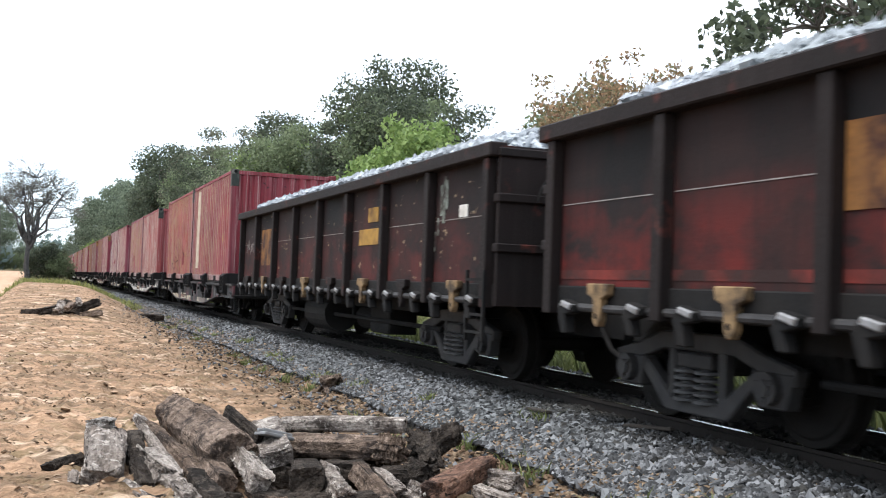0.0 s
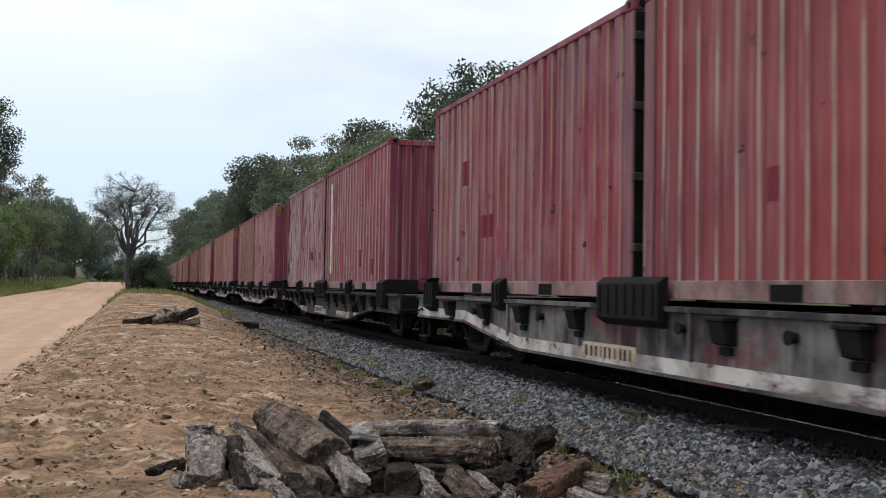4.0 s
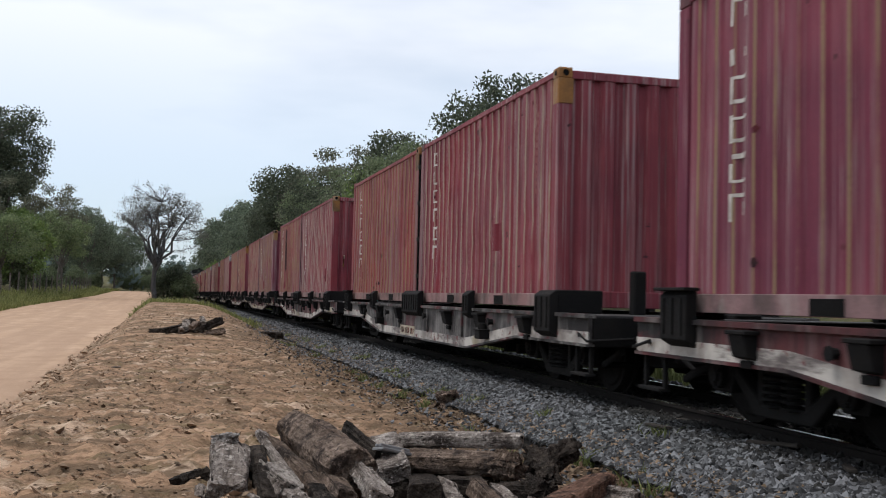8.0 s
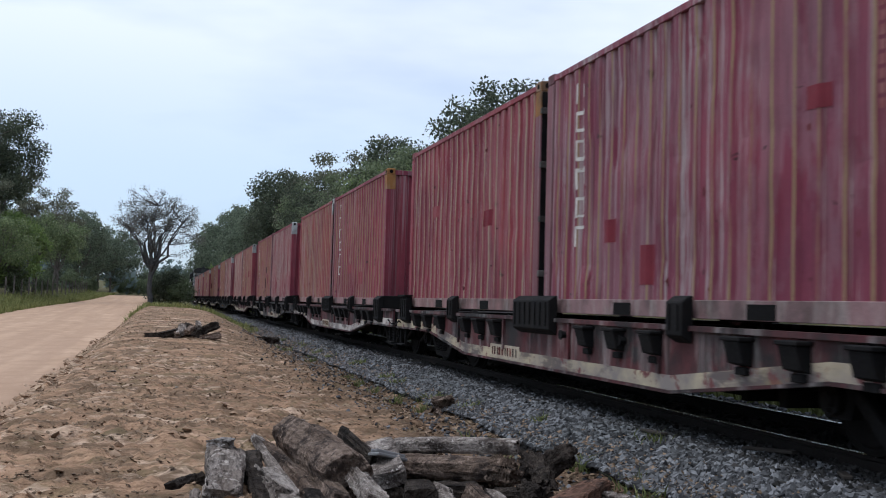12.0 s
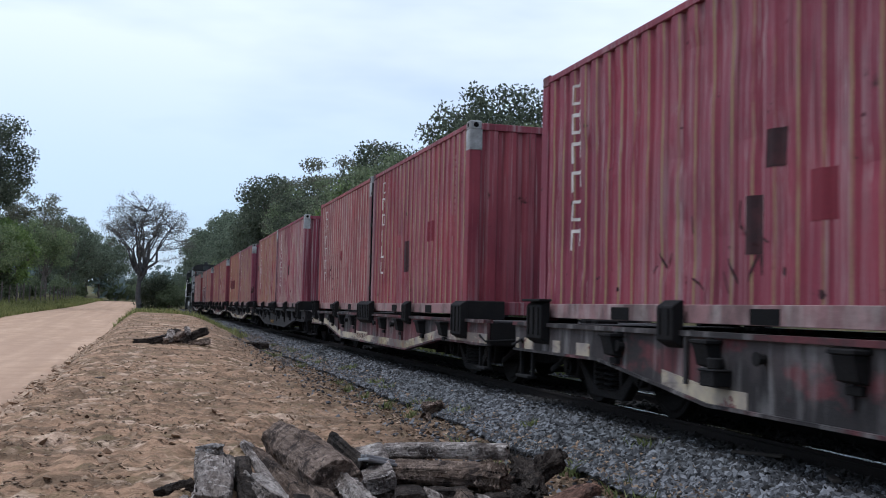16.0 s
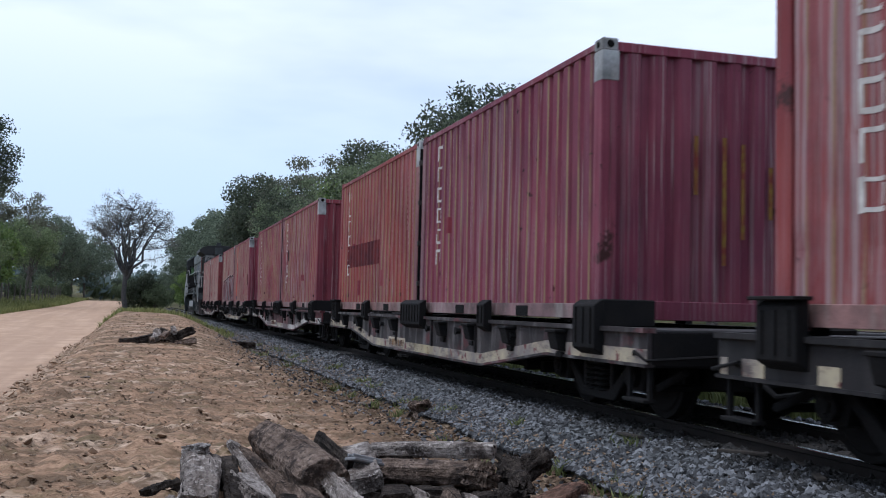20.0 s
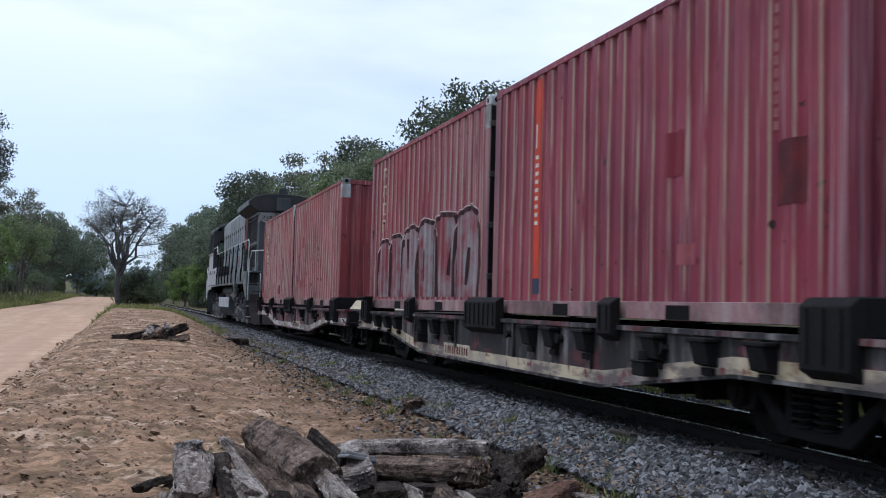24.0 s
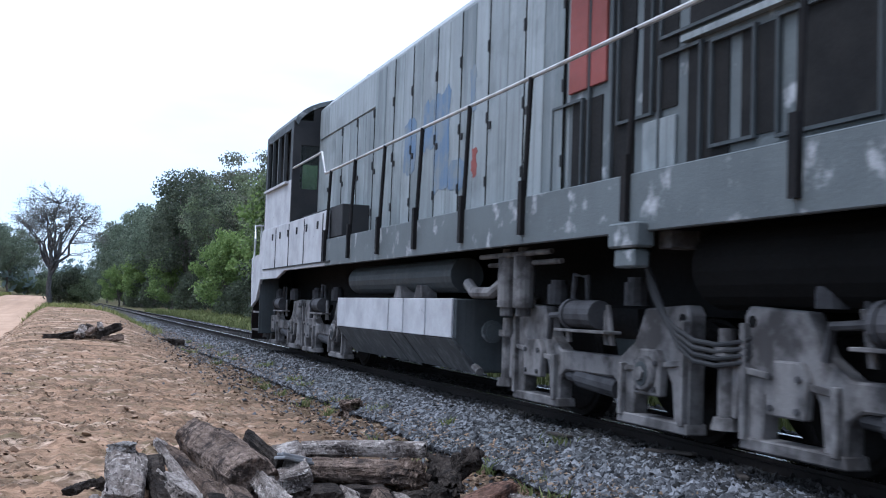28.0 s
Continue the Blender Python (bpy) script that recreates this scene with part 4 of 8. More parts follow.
def flat_wagon(u, colour, pale, flange, label, end_stop=False):
    """A skeletal container flat with fish-belly side sills; its near container corner is at the origin."""
    ob = thing("flat_wagon", label, "rail wagon", "container wagons")
    top, a, b = 0.80, -0.98, 12.9
    belly = [(a, 0.50), (1.1, 0.50), (3.1, 0.27), (8.8, 0.27), (10.7, 0.50), (b, 0.50)]
    rng = random.Random(int(u * 10))
    for sx in (-1, 1):
        x = sx * SILL_X
        web = Shape().prism([(y, z + 0.03) for y, z in belly] + [(b, top), (a, top)], "x", x - 0.02, x + 0.02)
        k = part("side_sill", web, M_SILL, ob, "fish-belly side sill")
        k.color = (*colour, pale)
        low = Shape().prism([(y, z + 0.005) for y, z in belly] + [(y, z + 0.03) for y, z in reversed(belly)], "x", x - 0.045, x + 0.045)
        k = part("bottom_flange", low, M_SILL, ob)
        k.color = (*(c * 0.7 for c in colour), pale)
        if sx < 0:
            spans = [(a, b)] if flange != BAND_D else [(11.6, 11.8), (12.35, 12.6), (12.78, 12.86)] if pale < 0.1 else [(2.1, 2.6), (3.0, 4.4), (5.6, 6.4), (8.3, 9.5), (10.9, 11.2), (11.6, 11.8), (12.35, 12.6), (12.78, 12.86)]
            foot = lambda q: next(z0 + (z1 - z0) * (q - y0) / (y1 - y0) for (y0, z0), (y1, z1) in zip(belly, belly[1:]) if q <= y1 + 1e-6)
            for y0, y1 in spans:
                line = [(y0, foot(y0))] + [p for p in belly if y0 < p[0] < y1] + [(y1, foot(y1))]
                band = Shape().prism([(y, z + 0.032) for y, z in line] + [(y, z + 0.15) for y, z in reversed(line)], "x", x - 0.026, x - 0.017)
                k = part("painted_band", band, M_BAND, ob, "chipped pale band along the sill's edge")
                k.color = (*(BAND_Y if flange == BAND_D else flange), 0.3)
        k = part("top_flange", Shape().box(x - 0.06, x + 0.06, a, b, top - 0.02, top + 0.02), M_SILL, ob)
        k.color = (*(c * 0.8 for c in colour), pale)
        if sx < 0:
            for y in (3.3, 5.2, 7.2, 9.1):
                k = part("stiffener", Shape().box(x - 0.05, x - 0.018, y - 0.02, y + 0.02, 0.42, top - 0.02), M_SILL, ob)
                k.color = (*colour, pale)
            gap = rng.choice((0.66, 0.9, 1.3, 1.6))
            for y in [q for q in (0.75 + i * gap for i in range(int(11.0 / gap) + 1)) if min(abs(q - g) for g in (2.9, 9.3)) > 0.3 and abs(q - 6.1) > 0.75]:
                # lashing pocket with a little roof
                yy = y + rng.uniform(-0.06, 0.06)
                s = Shape().box(x - 0.15, x - 0.02, yy - 0.125, yy + 0.125, 0.735, 0.765)
                s.prism([(x - 0.14, 0.735), (x - 0.02, 0.735), (x - 0.02, 0.56), (x - 0.10, 0.58)], "y", yy - 0.10, yy + 0.10)
                s.box(x - 0.06, x - 0.02, yy - 0.07, yy + 0.07, 0.50, 0.555)
                part("lashing_pocket", s, M_BLACK, ob, bevel=0.006)
            for y in rng.choice(((2.2, 8.6), (), ())):
                s = Shape().box(x - 0.16, x - 0.02, y - 0.10, y + 0.10, 0.44, 0.56).cyl((x - 0.09, y, 0.56), (x - 0.09, y, 0.64), 0.06, 10).box(x - 0.17, x - 0.02, y - 0.115, y + 0.115, 0.545, 0.562)
                part("rope_bollard", s, M_BLACK, ob, "black bollard bracket on the sill", bevel=0.008)
            for y in (2.0, 3.95, 5.3, 8.1, 10.2):
                part("sill_pin", Shape().cyl((x - 0.075, y, 0.66), (x - 0.02, y, 0.66), 0.035, 8).cyl((x - 0.09, y, 0.66), (x - 0.075, y, 0.66), 0.05, 8), M_BLACK, ob)
    for y, w, lo in ((0.04, 0.46, 0.56), (2.9, 0.26, 0.68), (6.1, 1.1, 0.64), (9.3, 0.26, 0.68), (12.1, 0.42, 0.60)):
        for sx in (-1, 1):
            x = sx * (SILL_X + 0.02)
            s = Shape().prism([(x, lo), (x + sx * 0.10, lo + 0.06), (x + sx * 0.10, 1.0), (x + sx * 0.03, 1.05), (x, 1.05)], "y", y - w / 2, y + w / 2)
            guide = part("container_guide", s, M_BLACK, ob, "black steel container guide", bevel=0.008)
            ribs = max(2, round(w / 0.16)) if sx < 0 else 0
            for i in range(ribs):
                yy = y - w / 2 + (i + 0.5) * w / ribs
                part("rib", Shape().box(x - 0.115, x - 0.09, yy - 0.015, yy + 0.015, lo + 0.1, 0.98), M_BLACK, guide)
            if y > 12:
                part("cap_plate", Shape().box(min(x, x + sx * 0.14), max(x, x + sx * 0.14), y - w / 2 - 0.04, y + w / 2 + 0.04, 1.04, 1.065), M_BLACK, guide, bevel=0.005)
    s = Shape().box(-0.3, 0.3, a, b, 0.35, 0.72)
    part("centre_sill", s, M_BLACK, ob)
    for y in (a, 2.6, 6.1, 9.6, b - 0.22):
        part("cross_beam", Shape().box(-SILL_X + 0.03, SILL_X - 0.03, y, y + 0.22, 0.52, 0.78), M_BLACK, ob)
    for y in (a + 0.07, b - 0.07):
        part("end_beam", Shape().box(-1.2, 1.2, y - 0.06, y + 0.06, 0.50, 0.80), M_BLACK, ob, bevel=0.01)
    # closed platform past the containers, a bracket holding each container's end corner, a step hung under it
    for y0, y1, e in ((a + 0.01, -0.03, -0.10), (CONTAINER_L * 2 + GAP + 0.03, b - 0.01, CONTAINER_L * 2 + GAP + 0.10)):
        part("end_platform", Shape().box(-SILL_X + 0.07, SILL_X - 0.07, y0, y1, 0.76, 0.812), M_DECK, ob, "worn steel end platform", bevel=0.008)
        for sx in (-1, 1):
            x0, x1 = sorted((sx * 0.74, sx * (SILL_X + 0.02)))
            part("corner_bracket", Shape().box(x0, x1, e - 0.055, e + 0.055, 0.815, 1.055), M_BLACK, ob, "black bracket across the container's end", bevel=0.01)
        yy = y0 + 0.22 if e < 0 else y1 - 0.22
        step = Shape().box(-SILL_X + 0.02, -SILL_X + 0.06, yy - 0.19, yy - 0.15, 0.24, 0.52).box(-SILL_X + 0.02, -SILL_X + 0.06, yy + 0.15, yy + 0.19, 0.24, 0.52)
        step.box(-SILL_X - 0.03, -SILL_X + 0.08, yy - 0.19, yy + 0.19, 0.215, 0.245)
        part("foot_step", step, M_BLACK, ob, "hanging black foot step", bevel=0.006)
        part("uncoupling_rod", Shape().tube([(-SILL_X - 0.02, yy, 0.60), (-SILL_X - 0.07, yy - 0.10, 0.63), (-SILL_X - 0.05, a - 0.03 if e < 0 else b + 0.03, 0.56),
                                            (-0.2, a - 0.04 if e < 0 else b + 0.04, 0.62)], 0.014, 6), M_BOGIE, ob)
    part("belly_sill", Shape().prism([(2.7, 0.36), (3.6, 0.22), (8.6, 0.22), (9.5, 0.36)], "x", -0.34, 0.34), M_BLACK, ob, "deep black centre sill")
    for y in (a + 0.1, b - 0.55):
        part("draft_box", Shape().box(-0.42, 0.42, y, y + 0.45, 0.30, 0.54), M_BLACK, ob, bevel=0.01)
        part("brake_rigging", Shape().tube([(-0.85, y, 0.46), (-0.85, y + 0.45, 0.30), (0.85, y + 0.45, 0.30)], 0.035, 8), M_BLACK, ob)
    if not end_stop:
        return finish_wagon(ob, u, a, b, rng, pale > 0.1)
    part("buffer_stop", Shape().box(-0.56, -0.42, -0.52, -0.40, 0.70, 1.26), M_BLACK, ob, "upright black end stop", bevel=0.015)
    return finish_wagon(ob, u, a, b, rng, pale > 0.1)


M_SPRING = surf("dust_grey_spring_steel", (0.085, 0.085, 0.088), (0.04, 0.038, 0.037), 0.6, big=6)
M_CHALK = surf("dull_chalk_strokes", (0.24, 0.225, 0.21), (0.07, 0.05, 0.047), 0.8, big=9)
M_GBOGIE = surf("dusty_cast_steel", (0.030, 0.0295, 0.031), (0.060, 0.057, 0.057), 0.6, big=5)


def gondola(u, red):
    """A steel gondola heaped with crushed stone; its near end is at the origin."""
    ob = thing("gondola_wagon", "sooty brown steel gondola heaped with crushed stone" if not red else "faded red and black steel gondola heaped with stone", "rail wagon", "gondola wagons")
    L, w, z0, z1 = 12.4, 1.42, 0.98, 2.12
    n = 8
    bay = (L - 0.3) / n
    for sx in (-1, 1):
        for i in range(n):
            y0 = 0.15 + i * bay
            s = Shape().box(min(sx * (w - 0.07), sx * (w - 0.05)), max(sx * (w - 0.07), sx * (w - 0.05)), y0, y0 + bay, z0, z1)
            part("side_panel", s, M_GSOFT if red else M_GWORN, ob)
            part("panel_crease", Shape().box(min(sx * (w - 0.052), sx * (w - 0.046)), max(sx * (w - 0.052), sx * (w - 0.046)), y0 + 0.065, y0 + bay - 0.065, 1.605, 1.613), M_CHALK, ob, "dull scratched crease")
            if red:
                part("red_stripe", Shape().box(min(sx * (w - 0.052), sx * (w - 0.046)), max(sx * (w - 0.052), sx * (w - 0.046)), y0 + 0.065, y0 + bay - 0.065, 1.03, 1.10), M_GRED, ob, "worn red stripe along the side's foot")
        for i in range(n + 1):
            y0 = 0.15 + i * bay
            s = Shape().prism([(y0 - 0.06, z0 - 0.22), (y0 + 0.06, z0 - 0.22), (y0 + 0.06, z1), (y0 - 0.06, z1)], "x", sx * (w - 0.05), sx * (w + 0.05))
            part("side_rib", s, M_GOND, ob, bevel=0.01)
        s = Shape().box(min(sx * (w - 0.1), sx * (w + 0.08)), max(sx * (w - 0.1), sx * (w + 0.08)), -0.02, L + 0.02, z1, z1 + 0.13)
        part("top_rail", s, M_GOND, ob, "heavy top rail", bevel=0.012)
        s = Shape().box(min(sx * (w - 0.2), sx * (w - 0.03)), max(sx * (w - 0.2), sx * (w - 0.03)), 0, L, z0 - 0.20, z0)
        part("side_sill", s, M_BLACK, ob, bevel=0.01)
        if sx < 0:
            for i in range(n):
                y0 = 0.15 + (i + 0.5) * bay
                s = Shape().prism([(y0 - 0.15, z0 + 0.02), (y0 + 0.15, z0 + 0.02), (y0 + 0.14, z0 - 0.06), (y0 + 0.06, z0 - 0.09), (y0 + 0.05, z0 - 0.24), (y0 + 0.02, z0 - 0.29), (y0 - 0.02, z0 - 0.29),
                                   (y0 - 0.05, z0 - 0.24), (y0 - 0.06, z0 - 0.09), (y0 - 0.14, z0 - 0.06)], "x", -w - 0.035, -w + 0.03)
                part("drop_door_hinge", s, M_HINGE if i % 2 == 0 or red else M_GOND, ob, "paint-splashed drop-door hinge", bevel=0.008)
                s = Shape().prism([(y0 - 0.62, z0 - 0.13), (y0 - 0.46, z0 - 0.10), (y0 - 0.40, z0 - 0.2), (y0 - 0.46, z0 - 0.33), (y0 - 0.54, z0 - 0.33), (y0 - 0.50, z0 - 0.22), (y0 - 0.62, z0 - 0.19)], "x", -w - 0.07, -w + 0.02)
                part("door_hook", s, M_BLACK, ob, bevel=0.01)
                s = Shape().prism([(y0 + 0.30, z0 - 0.14), (y0 + 0.46, z0 - 0.10), (y0 + 0.52, z0 - 0.2), (y0 + 0.46, z0 - 0.36), (y0 + 0.38, z0 - 0.36), (y0 + 0.41, z0 - 0.22), (y0 + 0.30, z0 - 0.2)], "x", -w - 0.07, -w + 0.02)
                part("door_hook", s, M_BLACK, ob, bevel=0.01)
                for q in (y0 - 0.55, y0 + 0.37):
                    part("hook_head", Shape().prism([(q - 0.07, z0 - 0.14), (q + 0.07, z0 - 0.11), (q + 0.09, z0 - 0.15), (q - 0.05, z0 - 0.185)], "x", -w - 0.085, -w - 0.02), M_BRIGHT, ob, "worn bright hook head", bevel=0.008)
                part("link_hole", Shape().cyl((-w - 0.0365, y0, z0 - 0.215), (-w - 0.034, y0, z0 - 0.215), 0.022, 10), M_DOT, ob)
        part("latch_shaft", Shape().cyl((sx * (w - 0.01), 0.3, z0 - 0.16), (sx * (w - 0.01), L - 0.3, z0 - 0.16), 0.03, 8), M_GBOGIE, ob)
    for y in (0.0, L):
        s = Shape().box(-w + 0.02, w - 0.02, y - 0.03, y + 0.03, z0 - 0.2, z1 + 0.1)
        part("end_wall", s, M_GOND, ob)
        for zz in (1.3, 1.75, 2.16):
            part("end_rib", Shape().box(-w, w, y - 0.06, y + 0.06, zz - 0.04, zz + 0.04), M_GOND, ob, bevel=0.01)
    hoop = Shape().tube([(-0.75 + 0.3 * math.cos(a), -0.1, 1.72 + 0.3 * math.sin(a)) for a in [i * math.pi / 8 for i in range(9)]], 0.010, 6)
    part("grab_hoop", hoop, M_BOGIE, ob)
    part("floor", Shape().box(-w + 0.1, w - 0.1, 0.1, L - 0.1, z0 - 0.05, z0 + 0.02), M_BLACK, ob)
    part("centre_sill", Shape().box(-0.3, 0.3, -0.4, L + 0.4, 0.52, 0.9), M_BLACK, ob)
    part("air_reservoir", Shape().cyl((-0.8, 7.0, 0.46), (-0.8, 8.3, 0.46), 0.27, 18), M_BOGIE, ob)
    part("side_girder", Shape().box(-0.95, 0.95, 3.3, 9.9, 0.62, 0.80), M_BLACK, ob)
    part("equipment_box", Shape().box(-0.9, -0.5, 4.4, 5.2, 0.28, 0.64), M_BLACK, ob, bevel=0.02)
    part("brake_cylinder", Shape().cyl((-0.6, 5.6, 0.45), (-0.6, 6.3, 0.45), 0.18, 12), M_BOGIE, ob)
    part("brake_rod", Shape().tube([(-0.9, 2.5, 0.45), (-0.9, 9.8, 0.45)], 0.03, 8).tube([(-0.9, 6.0, 0.45), (-0.9, 6.0, 0.75)], 0.03, 8), M_BLACK, ob)
    for i in range(4):
        part("ladder_rung", Shape().box(-w - 0.06, -w - 0.02, 0.11, 0.47, 0.52 + i * 0.16, 0.545 + i * 0.16), M_BLACK, ob)
    for y in (0.08, 0.47):
        part("ladder_rail", Shape().box(-w - 0.06, -w - 0.03, y, y + 0.03, 0.45, 1.1), M_BLACK, ob)
    bogie(ob, 2.1, frame_x=0.86, mat=M_GBOGIE, u=u)
    bogie(ob, L - 1.35, frame_x=0.86, mat=M_GBOGIE, u=u)
    coupler(ob, 0.0, -1)
    coupler(ob, L, 1)
    ROLLING.append((ob, u, 0.0))
    # the load
    rng = np.random.RandomState(int(u + 50))
    verts, faces = [], []
    oct_f = [(0, 2, 4), (2, 1, 4), (1, 3, 4), (3, 0, 4), (2, 0, 5), (1, 2, 5), (3, 1, 5), (0, 3, 5)]
    for _ in range(9000):
        x, y = rng.uniform(-w + 0.12, w - 0.12), rng.uniform(0.12, L - 0.12)
        z = z1 - 0.02 + (0.16 + 0.36 * (1 - (x / w) ** 2)) * min(1, y / 1.0, (L - y) / 1.0) + 0.05 * wob(x, y, 1.6, u)
        r = rng.uniform(0.028, 0.06)
        o = rng.normal(0, 0.25, (6, 3)) + [(1, 0, 0), (-1, 0, 0), (0, 1, 0), (0, -1, 0), (0, 0, 1), (0, 0, -1)]
        k = len(verts)
        verts.extend((x + r * a, y + r * b, z + r * c) for a, b, c in o.tolist())
        faces.extend(tuple(i + k for i in f) for f in oct_f)
    # closed heap under the loose stones
    ny, nx = 26, 8
    k = len(verts)
    for j in range(ny + 1):
        for i in range(nx + 1):
            x, y = -w + 0.1 + (2 * w - 0.2) * i / nx, 0.1 + (L - 0.2) * j / ny
            verts.append((x, y, z1 - 0.05 + (0.16 + 0.36 * (1 - (x / w) ** 2)) * min(1, y / 1.0, (L - y) / 1.0)))
    faces.extend((k + j * (nx + 1) + i, k + j * (nx + 1) + i + 1, k + (j + 1) * (nx + 1) + i + 1, k + (j + 1) * (nx + 1) + i) for j in range(ny) for i in range(nx))
    load = tagged(new("stone_load", raw_mesh("stone_load", verts, faces, M_LOAD)), "heap of pale crushed stone filling a gondola", "stone load", kind="stuff")
    ROLLING.append((load, u, 0.0))
    return ob


M_BRIGHT = surf("rubbed_bright_steel", (0.30, 0.30, 0.31), (0.10, 0.095, 0.09), 0.45, 0.5, big=8)
M_HINGE = surf("paint_splashed_iron", (0.24, 0.16, 0.085), (0.035, 0.027, 0.022), 0.8, big=7, amount=0.95)
g1 = gondola(8.28, False)
g2 = gondola(-5.09, True)
# faded paint on the brown one
for y0, y1, za, zb, mt in ((3.3, 4.3, 1.42, 1.62, M_YELLOW), (3.55, 3.95, 1.70, 1.88, M_YELLOW), (9.45, 10.5, 1.2, 1.85, M_ORANGE)):
    part("painted_patch", Shape().box(-1.378, -1.365, y0, y1, za, zb), mt, g1)
part("painted_patch", Shape().box(-1.378, -1.365, 0.75, 0.95, 1.62, 1.74), M_WHITE, g1)
chalk = random.Random(4)
for i in range(15):
    y, z = 10.75 + 0.085 * i, 1.42 + chalk.uniform(-0.10, 0.12)
    dy, dz = chalk.uniform(-0.12, 0.12), chalk.uniform(0.04, 0.2)
    part("chalk_stroke", Shape().prism([(y, z), (y + 0.018, z), (y + dy + 0.018, z + dz), (y + dy, z + dz)], "x", -1.378, -1.366), M_CHALK, g1, "dull illegible chalk stroke")
M_LIME = surf("greenish_lime_run", (0.22, 0.25, 0.22), (0.05, 0.04, 0.036), 0.8, big=7, lo=0.4, hi=0.58, amount=1.0)
for y, za, zb, w in ((1.30, 1.72, 2.02, 0.05), (1.37, 1.58, 2.06, 0.06), (1.45, 1.66, 1.98, 0.05), (1.52, 1.46, 1.64, 0.03), (1.60, 1.30, 1.5, 0.025)):
    part("bird_lime_run", Shape().box(-1.378, -1.367, y - w / 2, y + w / 2, za, zb), M_LIME, g1, "pale greenish run mark")
for y0, y1, za, zb, mt in ((7.8, 9.16, 1.40, 1.86, M_ORANGE),):
    part("painted_patch", Shape().box(-1.378, -1.365, y0, y1, za, zb), mt, g2)

PLACES = (23.28, 38.61, 53.64, 68.68, 83.62, 98.83, 113.61, 127.89, 142.33, 157.22, 172.33, 187.25, 202.29, 217.43, 232.41)
SOOT, DULL, DARK, WINE, GREYISH = (0.014, 0.0135, 0.014), (0.055, 0.045, 0.045), (0.022, 0.022, 0.023), (0.105, 0.032, 0.035), (0.15, 0.14, 0.135)
# near container, far container: colour, bleaching, corner; then sill, paleness, flange
CONSIST = [
    ((FRESH, 0.25, DARK_CAP), (BRICK, 0.3, DARK_CAP), DARK, 0.28, BAND_D),
    ((BRICK, 0.2, DARK_CAP), (CRIMSON, 0.75, NO_CAP), GREYISH, 0.4, BAND_W),
    ((CRIMSON, 0.3, NO_CAP), (MAGENTA, 0.9, NO_CAP), DARK, 0.12, BAND_D),
    ((CRIMSON, 0.25, YELLOW_CAP), (MAGENTA, 0.3, NO_CAP), WINE, 0.3, BAND_W),
    ((RED, 0.45, YELLOW_CAP), (BRICK, 0.3, YELLOW_CAP), GREYISH, 0.5, BAND_W),
    ((RED, 0.4, YELLOW_CAP), (RED, 0.5, NO_CAP), WINE, 0.6, BAND_W),
    ((MAGENTA, 0.75, YELLOW_CAP), (RED, 0.25, YELLOW_CAP), WINE, 0.5, BAND_Y),
    ((CRIMSON, 0.4, YELLOW_CAP), (BRICK, 0.5, GREY_CAP), WINE, 0.4, BAND_W),
    ((CRIMSON, 0.25, GREY_CAP), (CRIMSON, 0.4, NO_CAP), DULL, 0.4, BAND_D),
    ((RED, 0.3, GREY_CAP), (BRICK, 0.3, GREY_CAP), WINE, 0.4, BAND_Y),
    ((CRIMSON, 0.5, GREY_CAP), (ORANGE, 0.7, GREY_CAP), SOOT, 0.06, BAND_D),
    ((MAGENTA, 0.35, GREY_CAP), (ORANGE, 0.3, GREY_CAP), DULL, 0.4, BAND_Y),
    ((RED, 0.55, GREY_CAP), (CRIMSON, 0.3, NO_CAP), WINE, 0.4, BAND_W),
    ((CRIMSON, 0.3, GREY_CAP), (RED, 0.55, GREY_CAP), DARK, 0.5, BAND_Y),
    ((BRICK, 0.3, GREY_CAP), (BRICK, 0.75, GREY_CAP), WINE, 0.45, BAND_W),
]
HUE = {FRESH: "bright red", BRICK: "brick-red", CRIMSON: "crimson", MAGENTA: "faded maroon", ORANGE: "orange-red", RED: "dull red"}
CAPS = {DARK_CAP: "black-capped corner", YELLOW_CAP: "yellow corner", GREY_CAP: "grey corner", NO_CAP: "plain corners"}
BOXES = []
for k, (u, (near, far, sill, pale, flange)) in enumerate(zip(PLACES, CONSIST)):
    worn = "streaked" if near[1] > 0.5 else "weathered"
    a = container(*near, f"{worn} {HUE[near[0]]} corrugated steel container with {CAPS[near[2]]}", u, 1 if near[1] > 0.38 else 0)
    worn = "white-streaked" if far[1] > 0.6 else "weathered"
    b = container(*far, f"{worn} {HUE[far[0]]} corrugated steel container with {CAPS[far[2]]}", u + CONTAINER_L + GAP, 2 if far[1] > 0.85 else (k + 1) % 2, True)
    BOXES.append((a, b))
    paint = {SOOT: "soot-black", DARK: "sooty black", DULL: "grimy dark grey", WINE: "wine-red and grey", GREYISH: "patchy grey"}[sill]
    LAST_WAGON = flat_wagon(u, sill, pale, flange, f"{paint} skeletal container wagon with fish-belly sills", k in (2, 3, 4, 8))

# warning plate on the last wagon's sill
M_SIGN = surf("orange_warning_paint", (0.55, 0.13, 0.035), (0.40, 0.08, 0.03), 0.6, big=6)
plate = part("warning_plate", Shape().box(-SILL_X - 0.032, -SILL_X - 0.018, 9.44, 9.68, 0.50, 0.74), M_WHITE, LAST_WAGON, "worn white warning plate")
part("warning_triangle", Shape().prism([(9.46, 0.52), (9.66, 0.52), (9.56, 0.72)], "x", -SILL_X - 0.037, -SILL_X - 0.030), M_SIGN, plate, "orange triangle")

